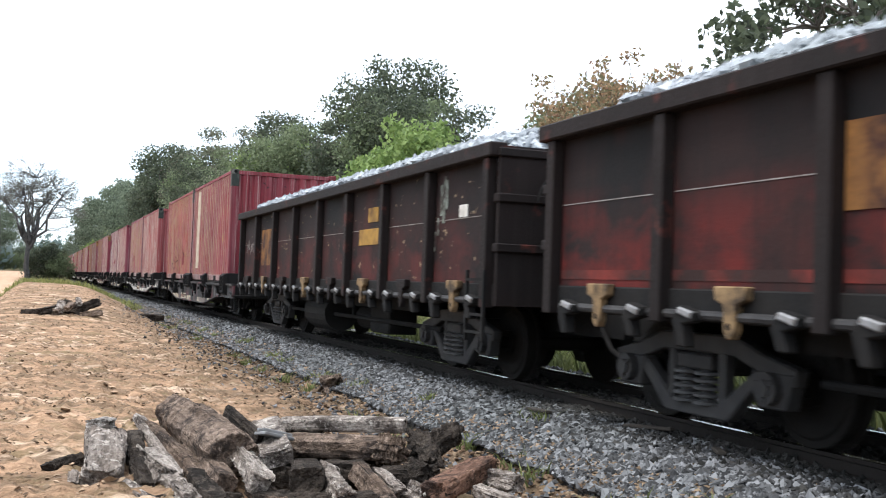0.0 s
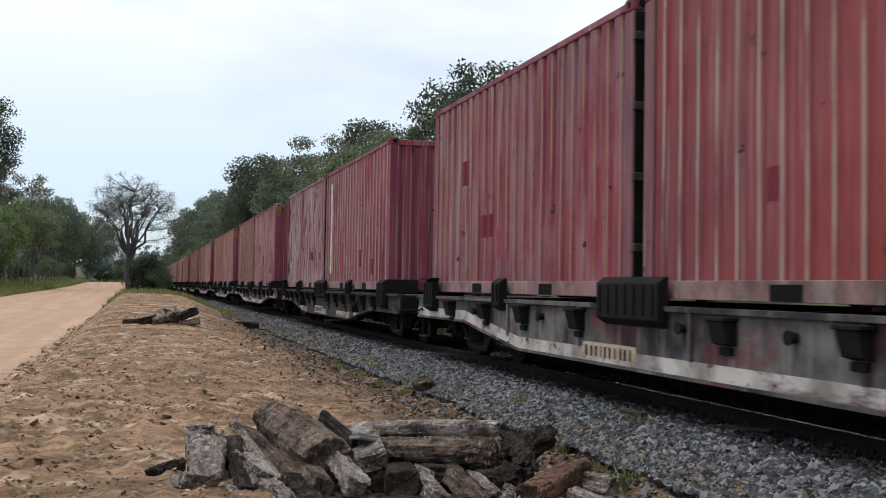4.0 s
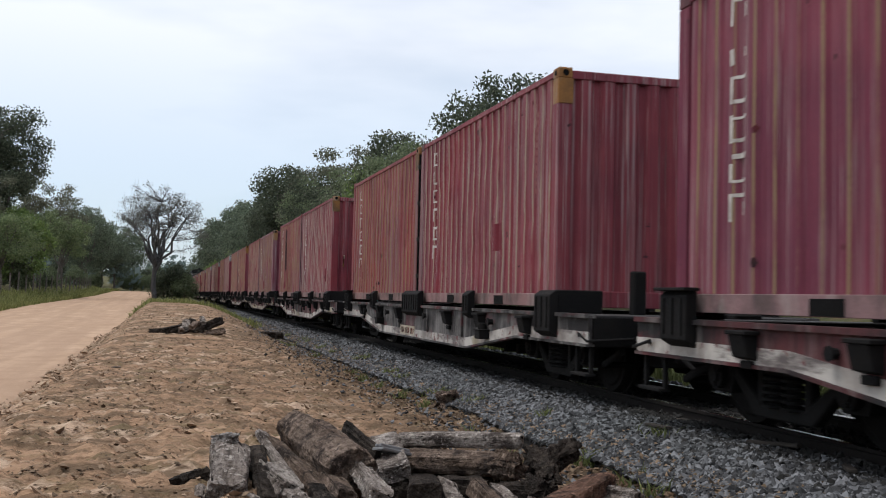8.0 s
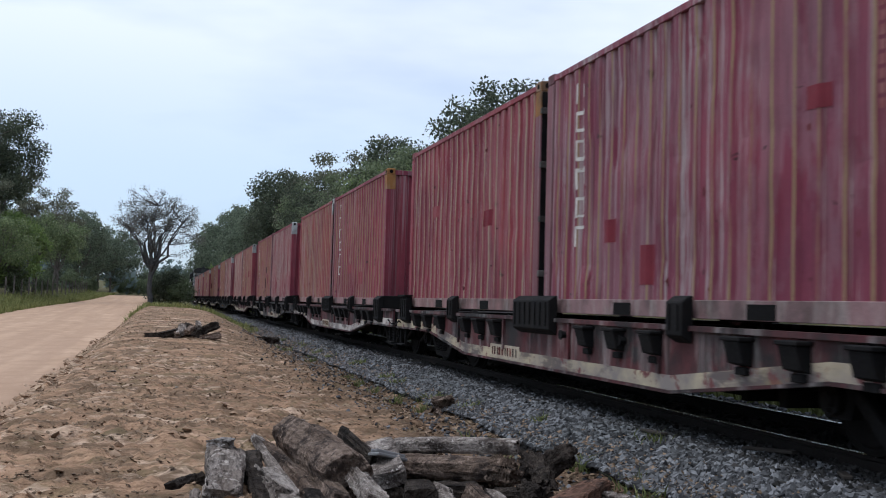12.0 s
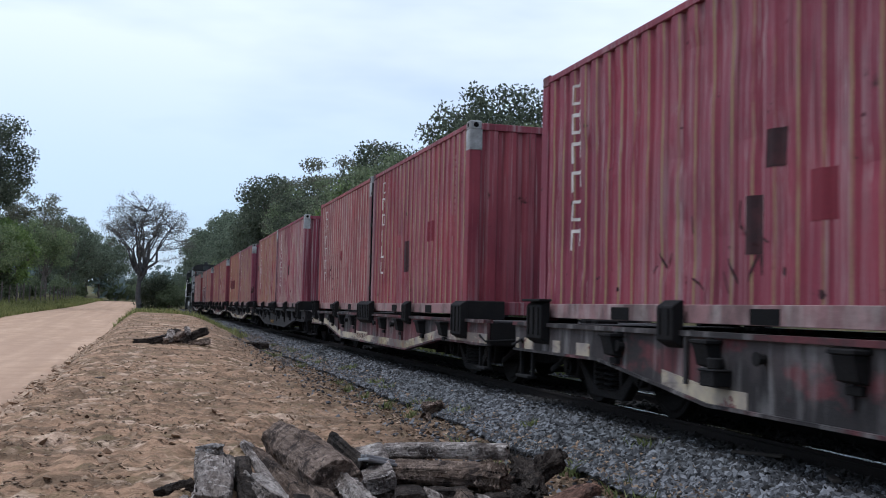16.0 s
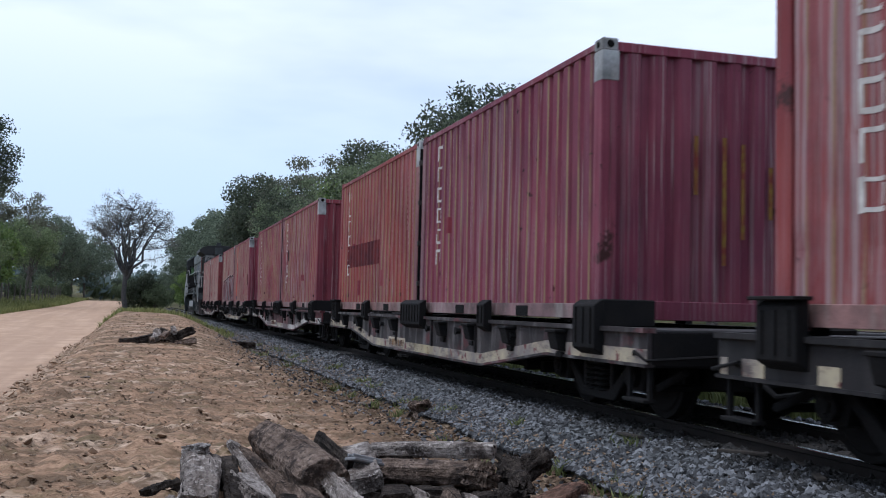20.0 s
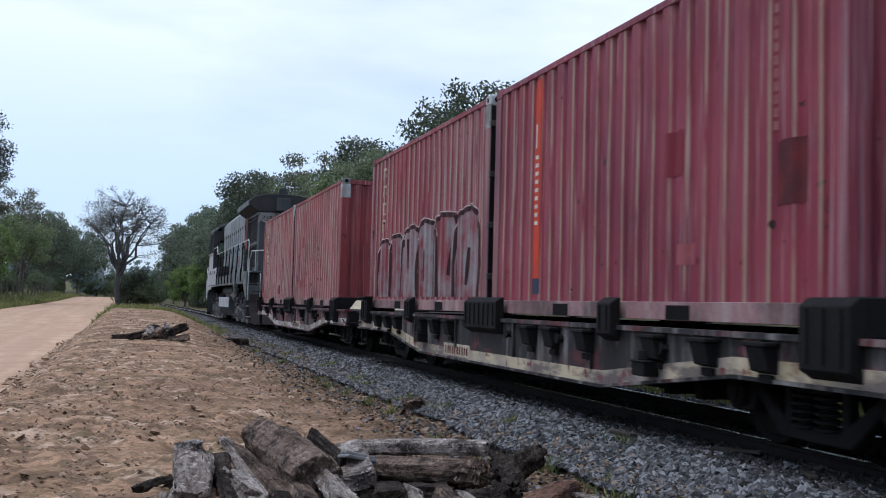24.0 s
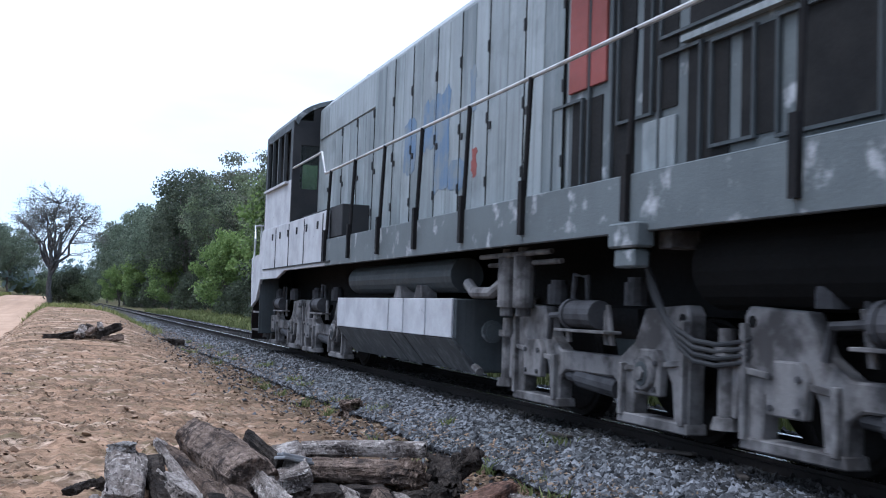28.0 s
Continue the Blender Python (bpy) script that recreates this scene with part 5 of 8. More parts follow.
# painted marks, box by box
drape(BOXES[0][0], square(4.9, 5.28, 0.35, 2.42), M_CREAM, "label_strip", "tall off-white strip")
drape(BOXES[2][0], square(5.3, 5.50, 0.35, 2.3), M_WHITE, "label_strip", "tall white strip of worn marks")
for k, j in ((3, 1), (4, 0), (4, 1), (5, 1), (5, 0), (6, 0), (7, 0), (8, 1), (9, 0), (9, 1), (10, 1), (10, 0), (11, 1), (11, 0), (12, 1), (12, 0), (13, 1), (14, 1)):
    brand_column(BOXES[k][j], 5.17, worn=k * 2 + j, mat=M_CREAM if k == 13 else M_WHITE)
for k, j in ((0, 0), (1, 0), (2, 0), (3, 0), (4, 0), (6, 0), (7, 0), (8, 0), (9, 0), (10, 0), (11, 1), (12, 1), (13, 0), (14, 0)):
    number_column(BOXES[k][j], 0.75, 2.2, 11)
for k in (0, 2):
    drape(BOXES[k][0], square(0.95, 1.04, 0.95, 1.12), M_YELLOW, "yellow_label")


def scrawl(parent, seed, y0, y1, z0, z1, mat, n=14, w=0.02):
    """Illegible sprayed strokes, each bent once or twice."""
    rng = random.Random(seed)
    for i in range(n):
        y, z, a = rng.uniform(y0, y1), rng.uniform(z0, z1), rng.uniform(0, 6.28)
        for _ in range(rng.choice((1, 2, 3))):
            d = rng.uniform(0.08, 0.22)
            ny, nz = y + math.cos(a) * d * 0.7, z + math.sin(a) * d
            oy, oz = -math.sin(a) * w / 2, math.cos(a) * w / 2
            drape(parent, [(y + oy, z + oz), (ny + oy, nz + oz), (ny - oy, nz - oz), (y - oy, z - oz)], mat, "sprayed_stroke")
            y, z, a = ny, nz, a + rng.uniform(-1.6, 1.6)


M_SPRAY_K = surf("faded_black_spray", (0.035, 0.02, 0.022), (0.08, 0.03, 0.032), 0.8, big=5)
M_SPRAY_D = surf("thin_dark_overspray", (0.075, 0.022, 0.027), (0.14, 0.028, 0.03), 0.8, big=3, lo=0.40, hi=0.6, amount=0.9)
M_SPRAY_G = surf("silver_green_spray", (0.22, 0.20, 0.205), (0.19, 0.04, 0.05), 0.7, big=1.5, lo=0.38, hi=0.56, amount=0.95, streak=((0.40, 0.42, 0.42), 0.7))
M_SPRAY_F = surf("faint_red_repaint", (0.155, 0.026, 0.038), (0.20, 0.036, 0.048), 0.7, big=3)
M_FADED = surf("faded_pink_primer", (0.27, 0.085, 0.095), (0.21, 0.045, 0.055), 0.75, big=4)
M_NAVY = surf("dark_blue_label", (0.03, 0.045, 0.085), (0.06, 0.05, 0.06), 0.7, big=6)
M_STRIPE = surf("bright_orange_label", (0.50, 0.06, 0.03), (0.30, 0.05, 0.035), 0.65, big=4)
M_RUN_Y = surf("yellow_chalky_run", (0.21, 0.13, 0.03), (0.17, 0.035, 0.03), 0.8, big=9, amount=1.0)
scrawl(BOXES[0][1], 1, 0.6, 5.2, 0.5, 0.95, M_SPRAY_K, 26)
# dark painted-out patches
for k, j, y0, y1, z0, z1 in ((5, 1, 3.85, 3.95, 0.95, 2.30), (5, 1, 3.99, 4.10, 0.85, 2.34), (5, 1, 4.13, 4.22, 0.9, 2.36), (5, 1, 4.26, 4.38, 0.88, 2.28), (12, 0, 4.95, 5.1, 1.3, 1.6), (9, 0, 3.2, 3.62, 0.68, 1.18), (8, 1, 1.74, 1.92, 1.10, 1.36), (8, 1, 1.96, 2.16, 0.52, 0.93), (10, 0, 3.1, 3.3, 1.0, 1.3)):
    drape(BOXES[k][j], square(y0, y1, z0, z1), M_SPRAY_K, "painted_patch", "dull dark painted-out patch")
drape(BOXES[11][1], square(2.6, 5.3, 0.84, 1.26), M_SPRAY_D, "painted_patch", "wide dark painted-out band")
part("painted_patch", Shape().box(-0.55, -0.15, -0.004, 0.01, 0.35, 1.0), M_SPRAY_K, BOXES[12][0], "dark patch on the end wall")
drape(BOXES[13][0], square(1.88, 2.15, 1.14, 1.49), M_SPRAY_F, "painted_patch", "faint repainted patch")
drape(BOXES[13][0], square(0.40, 0.74, 0.80, 1.22), M_SPRAY_D, "painted_patch", "dark repainted square")
# repainted squares, knocks and rust spots picked up over the years
knock = random.Random(31)
for k, pair in enumerate(BOXES):
    for box in pair:
        for _ in range(knock.randint(1, 3)):
            y, z = knock.uniform(0.5, 5.0), knock.choice((0.3, 0.45, 0.7, 1.1, 1.4))
            drape(box, square(y, y + knock.uniform(0.18, 0.42), z, z + knock.uniform(0.15, 0.35)), knock.choice((M_SPRAY_F, M_SPRAY_F, M_FADED)), "repainted_patch", "patch repainted in another red", 0.003)
        for _ in range(knock.randint(7, 14)):
            y, z, r = knock.uniform(0.3, 5.7), knock.choice((knock.uniform(0.22, 0.6), knock.uniform(0.3, 2.4))), knock.uniform(0.012, 0.04)
            drape(box, [(y + r * 0.7 * math.cos(a) * knock.uniform(0.6, 1.2), z + r * math.sin(a) * knock.uniform(0.6, 1.4)) for a in [i * 1.0472 for i in range(6)]], M_SPRAY_D if knock.random() > 0.4 else M_SPRAY_K, "rust_spot")
scrawl(BOXES[14][0], 5, 2.0, 5.2, 0.5, 1.2, M_SPRAY_K, 16, 0.016)
scrawl(BOXES[9][1], 6, 2.6, 5.0, 0.7, 0.95, M_SPRAY_K, 14, 0.016)
scrawl(BOXES[8][1], 7, 1.9, 3.6, 0.35, 0.75, M_SPRAY_K, 12, 0.016)
# graffiti on the last box but one
gb = BOXES[13][1]
spray = random.Random(9)


def bubble(y0, y1, z0, z1):
    """The outline of one swollen, unreadable letter shape."""
    n, w, h = 14, (y1 - y0) / 2, (z1 - z0) / 2
    pts = []
    for i in range(n):
        a = i * 2 * math.pi / n
        k = abs(math.cos(a)) ** 0.6, abs(math.sin(a)) ** 0.6
        pts.append(((y0 + y1) / 2 + math.copysign(k[0], math.cos(a)) * w * spray.uniform(0.9, 1.04), max(0.215, (z0 + z1) / 2 + math.copysign(k[1], math.sin(a)) * h * spray.uniform(0.92, 1.03))))
    return pts


def outline(pts, wide, x, mat, name, closed=True):
    for (ya, za), (yb, zb) in zip(pts, pts[1:] + (pts[:1] if closed else [])):
        d = math.hypot(yb - ya, zb - za)
        if d < 1e-4 or max(za, zb) < 0.22:
            continue
        oy, oz = -(zb - za) / d * wide / 2, (yb - ya) / d * wide / 2
        drape(gb, [(ya + oy, za + oz), (yb + oy, zb + oz), (yb - oy, zb - oz), (ya - oy, za - oz)], mat, name, lift=x)


for i, (y0, y1, z0, z1) in enumerate(((0.30, 1.35, -0.1, 1.34), (1.15, 2.25, -0.2, 1.36), (2.05, 3.15, -0.1, 1.30), (2.95, 4.0, -0.15, 1.27), (3.8, 4.75, -0.1, 1.22), (4.55, 5.55, -0.15, 1.15))):
    pts = bubble(y0, y1, z0, z1)
    drape(gb, pts, M_SPRAY_G, "graffiti_fill", "silvery sprayed shape", 0.004 + 0.0006 * i)
    outline(pts, 0.06, 0.009, M_SPRAY_K, "graffiti_outline")
    c = (y0 + y1) / 2, (z0 + z1) / 2
    outline([(c[0] + (a - c[0]) * 1.07, c[1] + (b - c[1]) * 1.06) for a, b in pts[1:7]], 0.009, 0.012, M_WHITE, "graffiti_highlight", False)
    a, b = spray.uniform(0.35, 0.65), spray.uniform(0.3, 0.55)
    outline([(y0 + (y1 - y0) * a, z0 + (z1 - z0) * b), (y0 + (y1 - y0) * (a + spray.uniform(-0.1, 0.1)), z0 + (z1 - z0) * (b + 0.32))], 0.05, 0.010, M_SPRAY_K, "graffiti_outline", False)
drape(BOXES[13][0], square(4.70, 4.93, 0.40, 2.46), M_STRIPE, "label_strip", "tall orange label strip")
for i in range(9):
    drape(BOXES[13][0], square(4.74, 4.90, 0.95 + i * 0.085, 0.99 + i * 0.085), M_WHITE, "label_bar", lift=0.006)
drape(BOXES[13][0], square(4.79, 4.84, 1.75, 2.0), M_WHITE, "label_bar", lift=0.006)
drape(BOXES[13][0], square(4.70, 4.93, 0.24, 0.395), M_NAVY, "label_bar", "dark blue label foot")
for x, z0, z1 in ((0.05, 0.55, 1.75), (0.25, 0.8, 1.7), (-0.25, 1.2, 1.75), (0.55, 1.0, 1.5)):
    for k in (10, 11):
        part("yellow_run", Shape().box(x - 0.018, x + 0.018, -0.003, 0.012, z0, z1), M_RUN_Y, BOXES[k][0], "chalky yellow run mark")
peel = random.Random(12)
for _ in range(16):
    x, z, d = peel.choice((-0.93, -0.67, -0.40, -0.14, 0.13, 0.40, 0.66)) + peel.uniform(-0.05, 0.05), peel.uniform(0.8, 2.2), peel.uniform(0.06, 0.34)
    part("peeled_mark", Shape().box(x - 0.02, x + peel.uniform(0.005, 0.03), -0.003, 0.012, z - d, z), peel.choice((M_RUN_Y, M_CREAM, M_FADED)), BOXES[5][0], "pale peeled paint mark")
# bent sheet left on the wagon end
sheet_bits = Shape().add([(-1.1, -0.5, 0.83), (0.1, -0.6, 0.83), (0.0, -0.25, 1.02), (-0.9, -0.15, 1.0), (-1.1, 0.0, 0.84), (0.1, -0.05, 0.84)], [(0, 1, 2, 3), (3, 2, 5, 4)])
bent = solo("bent_sheet", sheet_bits, M_CREAM, "bent pale steel sheet lying on the wagon end", "steel sheet")
mod = bent.modifiers.new("thickness", "SOLIDIFY")
mod.thickness = 0.012
ROLLING.append((bent, PLACES[14], 0.0))
# crumpled bag left on a wagon's end
M_BAG = surf("teal_plastic_film", (0.12, 0.42, 0.37), (0.20, 0.50, 0.45), 0.4, big=14, bump_k=0.8, bump_d=0.02)
crumple = random.Random(2)
bag_v, bag_f, nu, nv = [], [], 14, 7
for j in range(nv + 1):
    for i in range(nu):
        a, b = i * 2 * math.pi / nu, j * math.pi / nv
        k = crumple.uniform(0.72, 1.12)
        bag_v.append((0.20 * k * math.cos(a) * math.sin(b), 0.15 * k * math.sin(a) * math.sin(b), 0.075 + 0.075 * k * math.cos(b) - 0.02 * math.sin(b)))
for j in range(nv):
    for i in range(nu):
        a, b = j * nu + i, j * nu + (i + 1) % nu
        bag_f.append((a + nu, b + nu, b, a))
bag = solo("plastic_bag", moved(Shape().add(bag_v, bag_f), -0.30, -0.40, 0.79), M_BAG, "crumpled teal plastic bag on the wagon end", "plastic bag")
ROLLING.append((bag, PLACES[5], 0.0))

# ---- locomotive ----
M_LGREY = surf("faded_dark_grey_engine_paint", (0.058, 0.066, 0.069), (0.03, 0.034, 0.036), 0.6, big=1.2, streak=((0.11, 0.115, 0.117), 0.45))
M_LPALE = shaded_doors("bleached_grey_door_paint", (0.115, 0.133, 0.135), (0.225, 0.247, 0.25))
M_LSILL = surf("chalky_grey_sill_paint", (0.115, 0.130, 0.134), (0.075, 0.085, 0.088), 0.6, big=1.3, rust=(0.36, 0.37, 0.38), rust_lo=0.575)
M_LWHITE = surf("dusty_white_panel_paint", (0.43, 0.435, 0.45), (0.25, 0.255, 0.265), 0.7, big=2.5, rust=(0.12, 0.1, 0.09), rust_lo=0.66)
M_LSTREAK = surf("oil_streaked_tank_paint", (0.085, 0.09, 0.092), (0.05, 0.052, 0.054), 0.6, big=1.5, streak=((0.22, 0.23, 0.235), 0.7))
M_LRED = surf("faded_red_door_paint", (0.25, 0.075, 0.065), (0.16, 0.05, 0.04), 0.65, big=2.0)
M_LBLUE = surf("worn_blue_emblem_paint", (0.10, 0.155, 0.24), (0.17, 0.195, 0.205), 0.6, big=3.5, amount=1.0, streak=((0.20, 0.22, 0.23), 0.75))
M_LGRIME = surf("grimy_brake_gear_steel", (0.062, 0.062, 0.066), (0.02, 0.02, 0.021), 0.7, big=4, amount=0.9)
M_LTRUCK = surf("dust_coated_truck_steel", (0.175, 0.168, 0.165), (0.04, 0.037, 0.036), 0.75, big=3.6, lo=0.42, hi=0.60, amount=0.9, streak=((0.07, 0.07, 0.072), 0.6))
M_SOOT = surf("exhaust_black_roof", (0.03, 0.031, 0.033), (0.05, 0.05, 0.05), 0.8, big=2.0)
M_PLOUGH = surf("rust_scraped_black_plough", (0.022, 0.021, 0.022), (0.034, 0.02, 0.018), 0.75, big=1.6, rust=(0.075, 0.028, 0.022), rust_lo=0.60)
M_RAILBAR = surf("worn_bare_handrail", (0.50, 0.50, 0.49), (0.2, 0.2, 0.2), 0.4, 0.4, big=6)
M_GRILLE = surf("dark_radiator_screen", (0.011, 0.011, 0.011), (0.022, 0.021, 0.02), 0.85, big=3)
M_LENS = surf("frosted_lamp_glass", (0.24, 0.24, 0.225), (0.15, 0.15, 0.14), 0.2)
M_PLATE = surf("pale_number_board", (0.22, 0.217, 0.205), (0.15, 0.147, 0.14), 0.5, big=6)


def clear_glass():
    m, n, l, p = nodes_of("cab_window_glass")
    p.inputs["Base Color"].default_value = (0.75, 0.9, 0.86, 1)
    p.inputs["Transmission Weight"].default_value = 1.0
    p.inputs["Roughness"].default_value = 0.03
    return m


M_GLASS = clear_glass()
LOCO_U = 247.0
loco = thing("diesel_locomotive", "weathered grey hood diesel locomotive with pale doors", "locomotive")


EXACT = ("side_handrail", "stanchion", "emblem_patch", "truck", "tank_panel", "tank_slope", "tank_gauge", "tank_pipe", "fuel_tank", "air_filter", "filler_neck", "flexible_duct", "jacking_pad", "traction_cable", "cable_clamp")


def lp(name, shape, mat, parent=None, label="", bevel=0.0):
    if name not in EXACT:
        # the hood's fittings sit a little nearer the radiator end
        shape.v = [(x, y - 0.35 * step(2.5, 4.6, y) * (1 - step(11.5, 16.2, y)), z) for x, y, z in shape.v]
    if "handrail" not in name and name not in ("stanchion", "equipment_locker"):
        shape.v = [(x, y, z if z < 3.05 else 3.05 + (z - 3.05) * 1.15) for x, y, z in shape.v]
    return part(name, shape, mat, parent or loco, label, bevel)


HX, PX = 0.87, 1.36   # half widths of hood and platform
# platform and sills
lp("platform", Shape().box(-PX, PX, 0.25, 19.9, 1.90, 1.95), M_LSILL, label="chequered walkway platform")
# underframe coloured near-black to hold the shade below the platform
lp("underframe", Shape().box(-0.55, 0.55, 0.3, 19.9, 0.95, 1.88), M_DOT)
for sx in (-1, 1):
    x = sx * PX
    s = Shape().prism([(0.9, 1.02), (1.25, 1.06), (1.95, 1.53), (13.7, 1.55), (13.7, 1.96), (0.9, 1.96)], "x", x - 0.03, x + 0.03)
    lp("side_sill", s, M_LSILL, label="chalky grey side sill", bevel=0.008)
    s = Shape().prism([(13.71, 1.55), (16.6, 1.55), (17.3, 1.42), (19.0, 1.42), (19.4, 1.0), (19.95, 0.85), (20.1, 1.9), (19.2, 1.95), (18.95, 2.42), (13.71, 2.42)], "x", x - 0.03, x + 0.03)
    lp("cab_skirt", s, M_LWHITE, label="pale panelled skirt below the cab", bevel=0.008)
    if sx < 0:
        for y in (13.9, 15.1, 16.3, 17.5):
            lp("skirt_seam", Shape().box(x - 0.04, x - 0.028, y - 0.012, y + 0.012, 1.62, 2.38), M_SOOT)
        lp("skirt_edge", Shape().box(x - 0.045, x - 0.028, 13.4, 18.7, 1.60, 1.625), M_SOOT)
        for i in range(6):
            y = 14.2 + i * 0.72
            lp("latch", Shape().box(x - 0.05, x - 0.03, y - 0.025, y + 0.025, 2.16, 2.28), M_SOOT)
        for y in (4.4,):
            lp("jacking_pad", Shape().box(x - 0.12, x + 0.03, y - 0.20, y + 0.20, 1.42, 1.60).box(x - 0.1, x + 0.03, y - 0.14, y + 0.14, 1.28, 1.41), M_LSILL, bevel=0.015)
# step wells, pilot and plough at both ends
for d, y0 in ((1, 0.0), (-1, 20.15)):
    def Y(a):
        return y0 + d * a
    for sx in (-1, 1):
        for z, w in ((0.38, 0.46), (0.75, 0.42), (1.15, 0.38), (1.52, 0.36)):
            s = Shape().box(min(sx * 1.02, sx * 1.36), max(sx * 1.02, sx * 1.36), min(Y(0.30), Y(1.0)), max(Y(0.30), Y(1.0)), z - 0.02, z + 0.02)
            lp("step", s, M_LTRUCK, label="chequer-plate step", bevel=0.006)
        s = Shape().box(min(sx * 0.98, sx * 1.02), max(sx * 0.98, sx * 1.02), min(Y(0.25), Y(1.05)), max(Y(0.25), Y(1.05)), 0.3, 1.9)
        lp("step_well", s, M_LGREY)
        s = Shape().box(min(sx * 0.98, sx * 1.36), max(sx * 0.98, sx * 1.36), min(Y(1.02), Y(1.06)), max(Y(1.02), Y(1.06)), 0.32, 1.9)
        lp("step_well_back", s, M_LGREY)
        bar = [(sx * 1.38, Y(0.34), 0.95), (sx * 1.38, Y(0.30), 1.9), (sx * 1.37, Y(0.30), 2.3), (sx * 1.33, Y(0.0), 2.6), (sx * 0.85, Y(0.0), 2.65), (sx * 0.6, Y(0.0), 2.65)]
        lp("end_handrail", Shape().tube(bar, 0.022, 8).cyl((sx * 1.2, Y(0.02), 1.95), (sx * 1.2, Y(0.02), 2.61), 0.02).cyl((sx * 0.6, Y(0), 1.95), (sx * 0.6, Y(0), 2.65), 0.022), M_RAILBAR,
           label="worn tubular end handrail")
    s = Shape().prism([(-1.36, Y(0.28)), (-1.36, Y(0.22)), (-0.5, Y(0.05)), (0.5, Y(0.05)), (1.36, Y(0.22)), (1.36, Y(0.28))], "z", 0.95, 1.45)
    lp("pilot_beam", s, M_LGREY, bevel=0.01)
    rows = [(1.15, 0.16), (0.85, 0.13), (0.55, 0.02), (0.3, -0.14), (0.16, -0.22)]
    v = [(x * 1.34 * (1 if z > 0.3 else 0.96), Y(a - 0.25 * (1 - abs(x)) ** 1.3), z) for z, a in rows for x in (-1, -0.6, -0.2, 0.2, 0.6, 1)]
    v += [(a, b + d * 0.05, c) for a, b, c in v]
    f = []
    for r in range(4):
        for c in range(5):
            k = r * 6 + c
            f += [(k, k + 1, k + 7, k + 6), (k + 30, k + 36, k + 37, k + 31)]
    for c in range(5):
        f += [(c, c + 30, c + 31, c + 1), (24 + c, 25 + c, 55 + c, 54 + c)]
    for r in range(4):
        f += [(r * 6, r * 6 + 6, r * 6 + 36, r * 6 + 30), (r * 6 + 5, r * 6 + 35, r * 6 + 41, r * 6 + 11)]
    lp("plough", Shape().add(v, f), M_PLOUGH, label="scraped dark steel plough blade")
    s = Shape().box(-0.1, 0.1, min(Y(0.1), Y(-0.55)), max(Y(0.1), Y(-0.55)), 0.62, 0.84).box(-0.17, 0.17, min(Y(-0.5), Y(-0.85)), max(Y(-0.5), Y(-0.85)), 0.58, 0.88)
    lp("coupler", s, M_BLACK, bevel=0.03)
    for i, x in enumerate((-0.75, -0.6, 0.55, 0.7)):
        lp("air_hose", Shape().tube([(x, Y(0.02), 1.0), (x, Y(-0.3), 1.02), (x + 0.02, Y(-0.48), 0.85), (x + 0.05, Y(-0.5), 0.5)], 0.035, 8), M_LTRUCK, label="hanging brake hose")
    lp("end_sheet", Shape().box(-1.0, 1.0, min(Y(0.20), Y(0.26)), max(Y(0.20), Y(0.26)), 1.44, 1.93), M_LGREY, label="dark end sheet below the platform", bevel=0.01)
    for sx in (-1, 1):
        lp("sand_box", Shape().box(min(sx * 0.62, sx * 0.98), max(sx * 0.62, sx * 0.98), min(Y(0.02), Y(0.2)), max(Y(0.02), Y(0.2)), 1.28, 1.62), M_LGREY, bevel=0.015)
        lp("step_rail", Shape().tube([(sx * 1.0, Y(0.2), 1.85), (sx * 1.0, Y(0.12), 1.8), (sx * 1.0, Y(0.10), 0.75), (sx * 1.0, Y(0.2), 0.70)], 0.018, 8), M_RAILBAR)
    lp("cut_lever", Shape().tube([(-1.3, Y(0.0), 1.25), (-0.4, Y(-0.05), 1.25), (-0.3, Y(-0.25), 1.15)], 0.015, 6), M_SOOT)
# long hood
s = Shape().prism([(-HX, 1.95), (HX, 1.95), (HX, 4.33), (HX - 0.28, 4.57), (-HX + 0.28, 4.57), (-HX, 4.33)], "y", 6.8, 16.45)
lp("long_hood", s, M_LPALE, label="long engine hood", bevel=0.01)
s = Shape().prism([(-HX, 1.95), (HX, 1.95), (HX, 4.15), (-HX, 4.15)], "y", 2.4, 6.8)
lp("radiator_hood", s, M_LSILL, label="dark radiator compartment", bevel=0.015)
s = Shape().prism([(-1.22, 4.20), (-HX, 4.0), (HX, 4.0), (1.22, 4.20), (1.23, 4.32), (1.05, 4.47), (0.6, 4.57), (0.0, 4.60), (-0.6, 4.57), (-1.05, 4.47), (-1.23, 4.32)], "y", 2.35, 6.75)
lp("radiator_wing_roof", s, M_SOOT, label="flared radiator roof", bevel=0.02)
lp("wing_edge", Shape().box(-1.25, -1.215, 2.37, 6.73, 4.20, 4.36), M_LSILL, label="chipped pale wing edge")
lp("hood_end_plate", Shape().box(-HX + 0.04, HX - 0.04, 2.372, 2.398, 1.97, 3.70), M_LGREY, label="smoke-stained hood end door", bevel=0.006)
lp("end_cowl", Shape().box(-0.26, 0.26, 2.2, 2.46, 4.05, 4.45).prism([(-0.2, 4.5), (0.2, 4.5), (0.13, 4.78), (-0.13, 4.78)], "y", 2.5, 2.56), M_LGREY, bevel=0.012)
